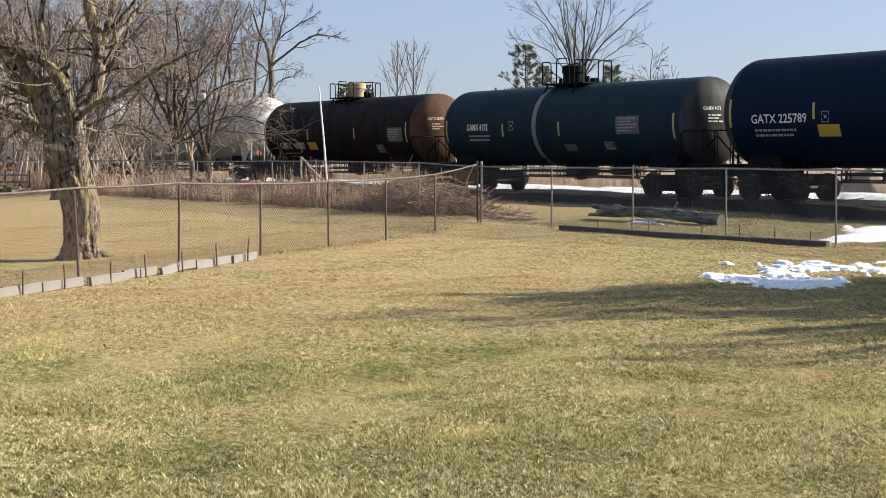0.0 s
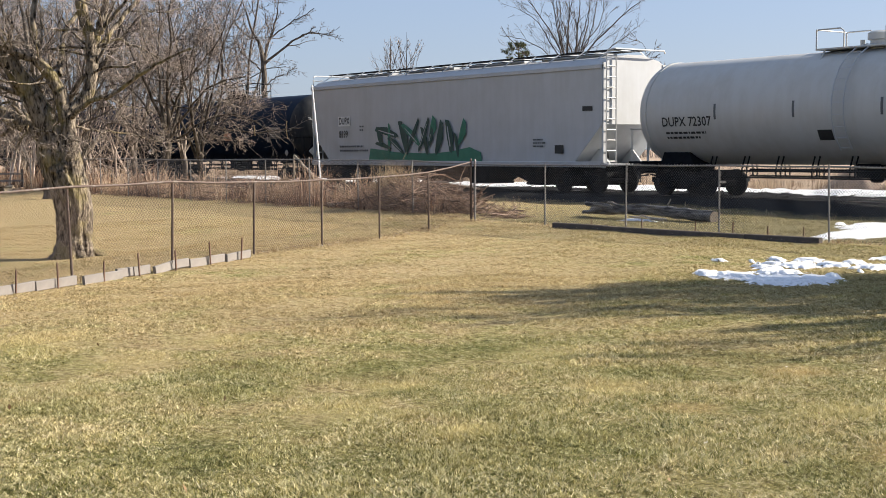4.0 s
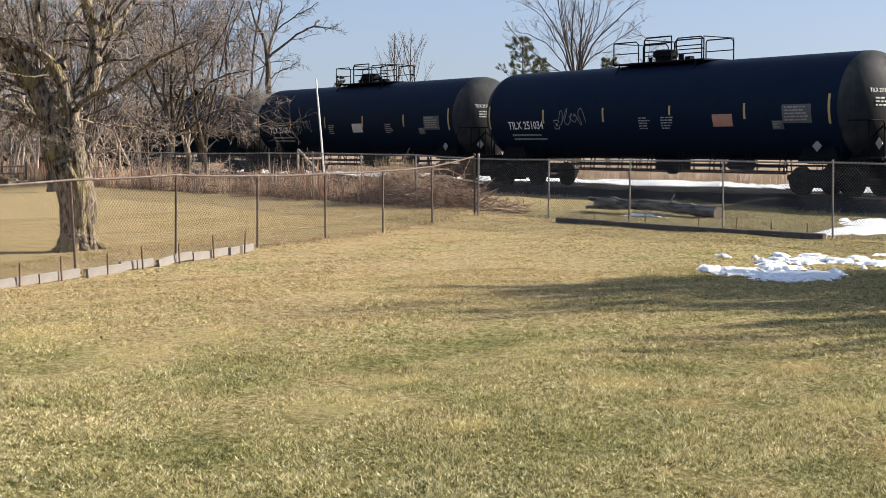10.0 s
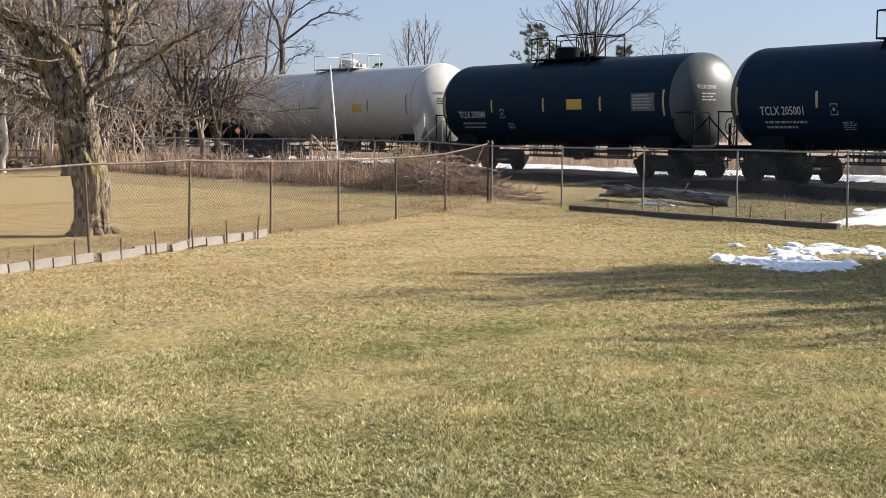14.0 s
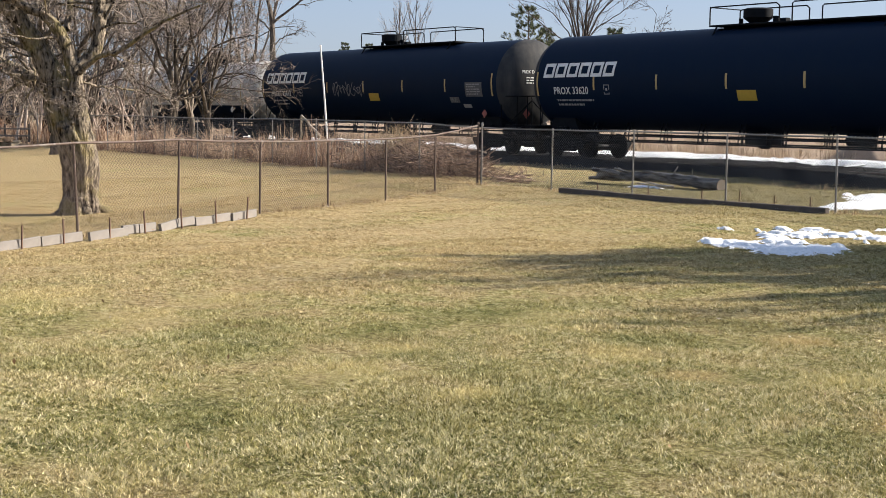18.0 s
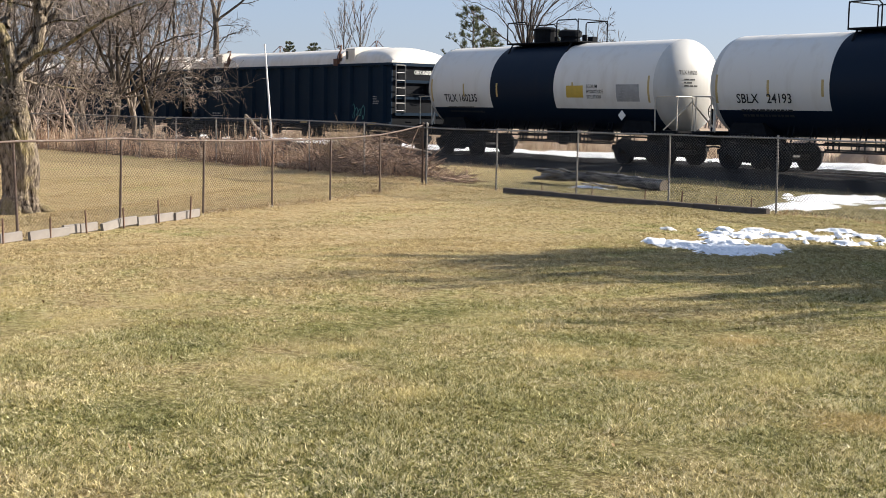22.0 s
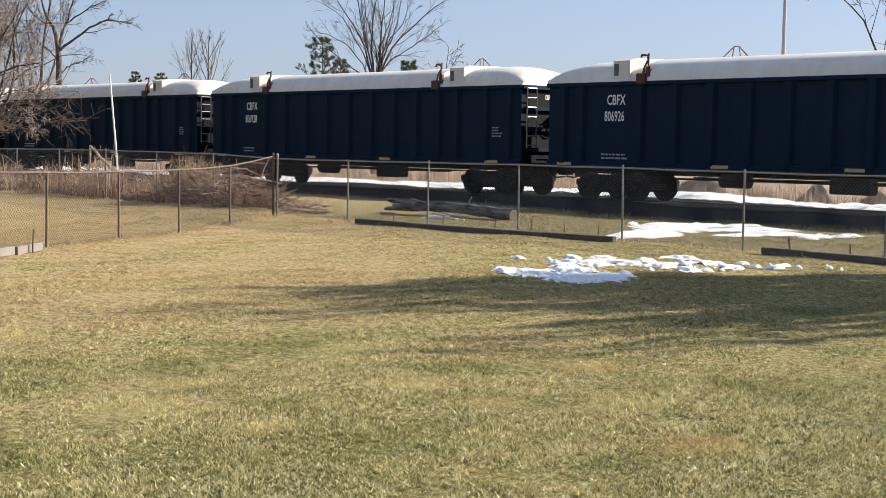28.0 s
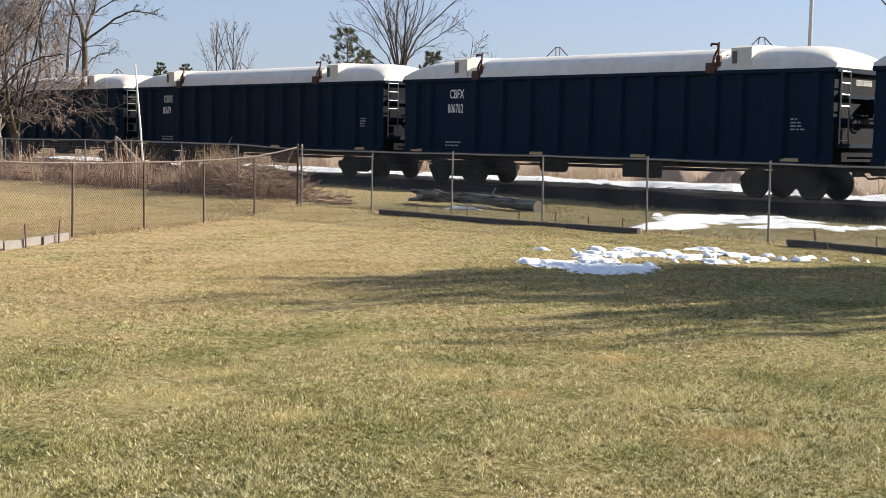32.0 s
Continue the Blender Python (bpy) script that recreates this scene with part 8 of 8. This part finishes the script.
def broken_branches():
    rng = np.random.default_rng(19)
    for i, (pts, a, b) in enumerate((([(-31.2, 18.4, 1.38), (-30.5, 18.4, 1.0), (-29.8, 18.35, 0.65), (-29.1, 18.3, 0.35)], 0.032, 0.05),
                                     ([(-30.6, 18.5, 1.05), (-30.2, 18.3, 0.5), (-29.95, 18.2, 0.1)], 0.022, 0.036),
                                     ([(-31.2, 18.4, 1.35), (-31.6, 18.6, 0.7), (-31.8, 18.7, 0.1)], 0.025, 0.035),
                                     ([(-31.0, 18.2, 0.62), (-29.9, 18.3, 0.60), (-28.9, 18.5, 0.55)], 0.03, 0.02),
                                     ([(-28.2, 17.6, 0.16), (-27.0, 17.65, 0.18), (-26.2, 17.6, 0.15)], 0.05, 0.04),
                                     ([(-25.0, 18.4, 0.75), (-24.2, 18.5, 0.72), (-23.5, 18.8, 0.6)], 0.03, 0.02))):
        p, r = limb(rng, pts, a, b, 9, 0.015)
        v, f = tubes(p[None], r[None], 8)
        me = bulk("dead_branch", v, f, M_DEADWOOD)
        me.polygons.foreach_set("use_smooth", [True] * len(me.polygons))
        tagged(new("dead_branch", me), "pale broken dead branch leaning in the weeds", "branch", "dead branches")


def wood_stack():
    x, y = -48.9, 16.05
    z = float(lie(x, y))
    rack = thing("firewood_rack", pose(x, y, z, 0, 0, 53), "small grey-railed firewood rack at the yard's end", "rack")
    for sx in (-0.9, 0, 0.9):
        part("upright", Geo().box((sx, 0, 0.42), (0.06, 0.06, 0.84), bevel=0.008), M_DARKTIMBER, rack)
    for h in (0.4, 0.66):
        part("crossbar", Geo().box((0, -0.05, h), (1.9, 0.04, 0.06), bevel=0.006), M_PALEBOARD, rack)
    rg = random.Random(3)
    for i in range(34):
        # split pieces tipped in a loose heap before the rack
        q = Geo()
        k = rg.choice((3, 4, 5))
        r = rg.uniform(0.06, 0.11)
        ring = [(r * math.cos(6.283 * n / k) * rg.uniform(0.8, 1.1), r * math.sin(6.283 * n / k) * rg.uniform(0.8, 1.1)) for n in range(k)]
        q.add([(a, -0.2, b) for a, b in ring] + [(a, 0.2, b) for a, b in ring], [tuple(range(k)), tuple(range(2 * k - 1, k - 1, -1))] + [(n, n + k, (n + 1) % k + k, (n + 1) % k) for n in range(k)])
        ob = new("firewood_log", q.mesh("firewood_log", M_WOODEND if i % 3 == 0 else M_SPLITWOOD))
        lift = max(0.0, 1 - abs(i % 12 - 5.5) / 6.5)
        ob.matrix_world = pose(x, y, z, 0, 0, 53) @ pose(-0.75 + (i % 12) * 0.15 + rg.uniform(-0.06, 0.06), -0.5 + rg.uniform(-0.25, 0.15), 0.07 + (i // 12) * 0.11 * lift, rg.uniform(-25, 25), rg.uniform(0, 90), rg.uniform(0, 180))
        tagged(ob, "split piece of firewood in a loose heap", "firewood", "heaped firewood")


def far_mast():
    m = thing("mast", pose(-34.4, 60.0, float(lie(-34.4, 60.0))), "thin grey steel mast beyond the track", "mast")
    part("shaft", Geo().tube([(0, 0, -0.2), (0, 0, 6), (0, 0, 13)], [0.13, 0.11, 0.08], 10), M_GREY, m)
    part("base_plate", Geo().box((0, 0, 0.03), (0.5, 0.5, 0.06)), M_GALV, m)


def mounds():
    """Heaps of earth and rubble at the far side of the track."""
    mat = plain("dry_earth", (0.27, 0.205, 0.16), 0.95, 0, 0.35, 5, 0.8)
    for i, (x, y, a, b, h) in enumerate(((-28.5, 40.3, 1.5, 1.0, 0.95), (-26.3, 40.6, 1.7, 0.9, 0.62), (-21.5, 40.2, 0.9, 0.7, 0.55), (-19.6, 40.6, 0.8, 0.6, 0.42))):
        n, m = 9, 28
        v, f = [], []
        for k in range(n):
            q = k / (n - 1)
            for j in range(m):
                th = j * 6.2832 / m
                p = Vector((math.cos(th) * q * 1.6, math.sin(th) * q * 1.6, i * 7.3))
                rough = 1 + 0.28 * noise.noise(p * 1.4)
                z = h * max(0.0, 1 - q ** 1.5) * (1 + 0.30 * noise.noise(p * 2.3)) + 0.06 * noise.noise(p * 6)
                v.append((math.cos(th) * a * q * rough, math.sin(th) * b * q * rough, z - 0.05 * q))
        for k in range(n - 1):
            f += [(k * m + j, (k + 1) * m + j, (k + 1) * m + (j + 1) % m, k * m + (j + 1) % m) for j in range(m)]
        ob = new("earth_mound", bulk("earth_mound", np.array(v), np.array(f), mat))
        ob.matrix_world = pose(x, y, float(lie(x, y)))
        tagged(ob, "low heap of dry earth beyond the track", "mound", "earth mounds")


def leaf_litter():
    rng = np.random.default_rng(41)
    n = 700
    r = np.sqrt(rng.uniform(30, 26 ** 2, n))
    a = math.radians(138) + rng.uniform(-0.45, 0.45, n)
    x, y = r * np.cos(a), r * np.sin(a)
    keep = y < 17
    x, y = x[keep], y[keep]
    # gathered under both fences
    k = rng.uniform(0, 13, 700)
    x = np.concatenate([x, -21.68 + 0.46 * k + rng.normal(0.1, 0.16, 700), rng.uniform(-22, -9, 500)])
    y = np.concatenate([y, 17.2 - 0.888 * k + rng.normal(0, 0.16, 700), 16.85 + rng.normal(0, 0.16, 500)])
    n = len(x)
    z = lie(x, y) + rng.uniform(0.02, 0.045, n)
    c = np.stack([x, y, z], 1)
    d = rng.normal(size=(n, 3)) * np.array([1, 1, 0.3])
    d /= np.linalg.norm(d, axis=1, keepdims=True)
    s = np.cross(d, np.array([0, 0, 1.0]) + rng.normal(size=(n, 3)) * 0.3)
    s /= np.linalg.norm(s, axis=1, keepdims=True)
    L, W = rng.uniform(0.008, 0.025, (n, 1)), rng.uniform(0.004, 0.012, (n, 1))
    v = np.stack([c - d * L, c + s * W, c + d * L, c - s * W], 1).reshape(-1, 3)
    tagged(new("leaf_litter", bulk("leaf_litter", v, np.arange(n * 4).reshape(n, 4), M_LEAF)), "scattered dry leaves and pale bits on the lawn", "leaves", kind="stuff")


M_LEAF = island("dry_leaf", [(0.0, (0.12, 0.06, 0.03)), (0.6, (0.30, 0.19, 0.10)), (0.9, (0.60, 0.52, 0.40)), (1.0, (0.75, 0.72, 0.66))], 0.8)
side_edging()
back_edging()
fallen_log()
leaning_pole()
broken_branches()
wood_stack()
far_mast()
leaf_litter()
mounds()


# ---- what moves: the train rolls past, its wheels turn ----
def motions():
    steps = [i * 2.0 for i in range(17)]
    for car, centre in CARS:
        walk(car, [(t, pose(centre + gone(t), RAIL_Y, RAIL_Z)) for t in steps])
    # wheels of 0.42 m roll without slip; a row for each thirtieth of a second
    walk(TURNING[0], [(i / FPS, pose(0, 0, 0, 0, math.degrees(gone(i / FPS) / 0.42) % 360, 0)) for i in range(32 * FPS + 1)])
    keys = TURNING[0].animation_data
    for wheels in TURNING[1:]:      # all wheels turn alike
        wheels.rotation_mode = "QUATERNION"
        wheels.animation_data_create()
        wheels.animation_data.action, wheels.animation_data.action_slot = keys.action, keys.action_slot



motions()
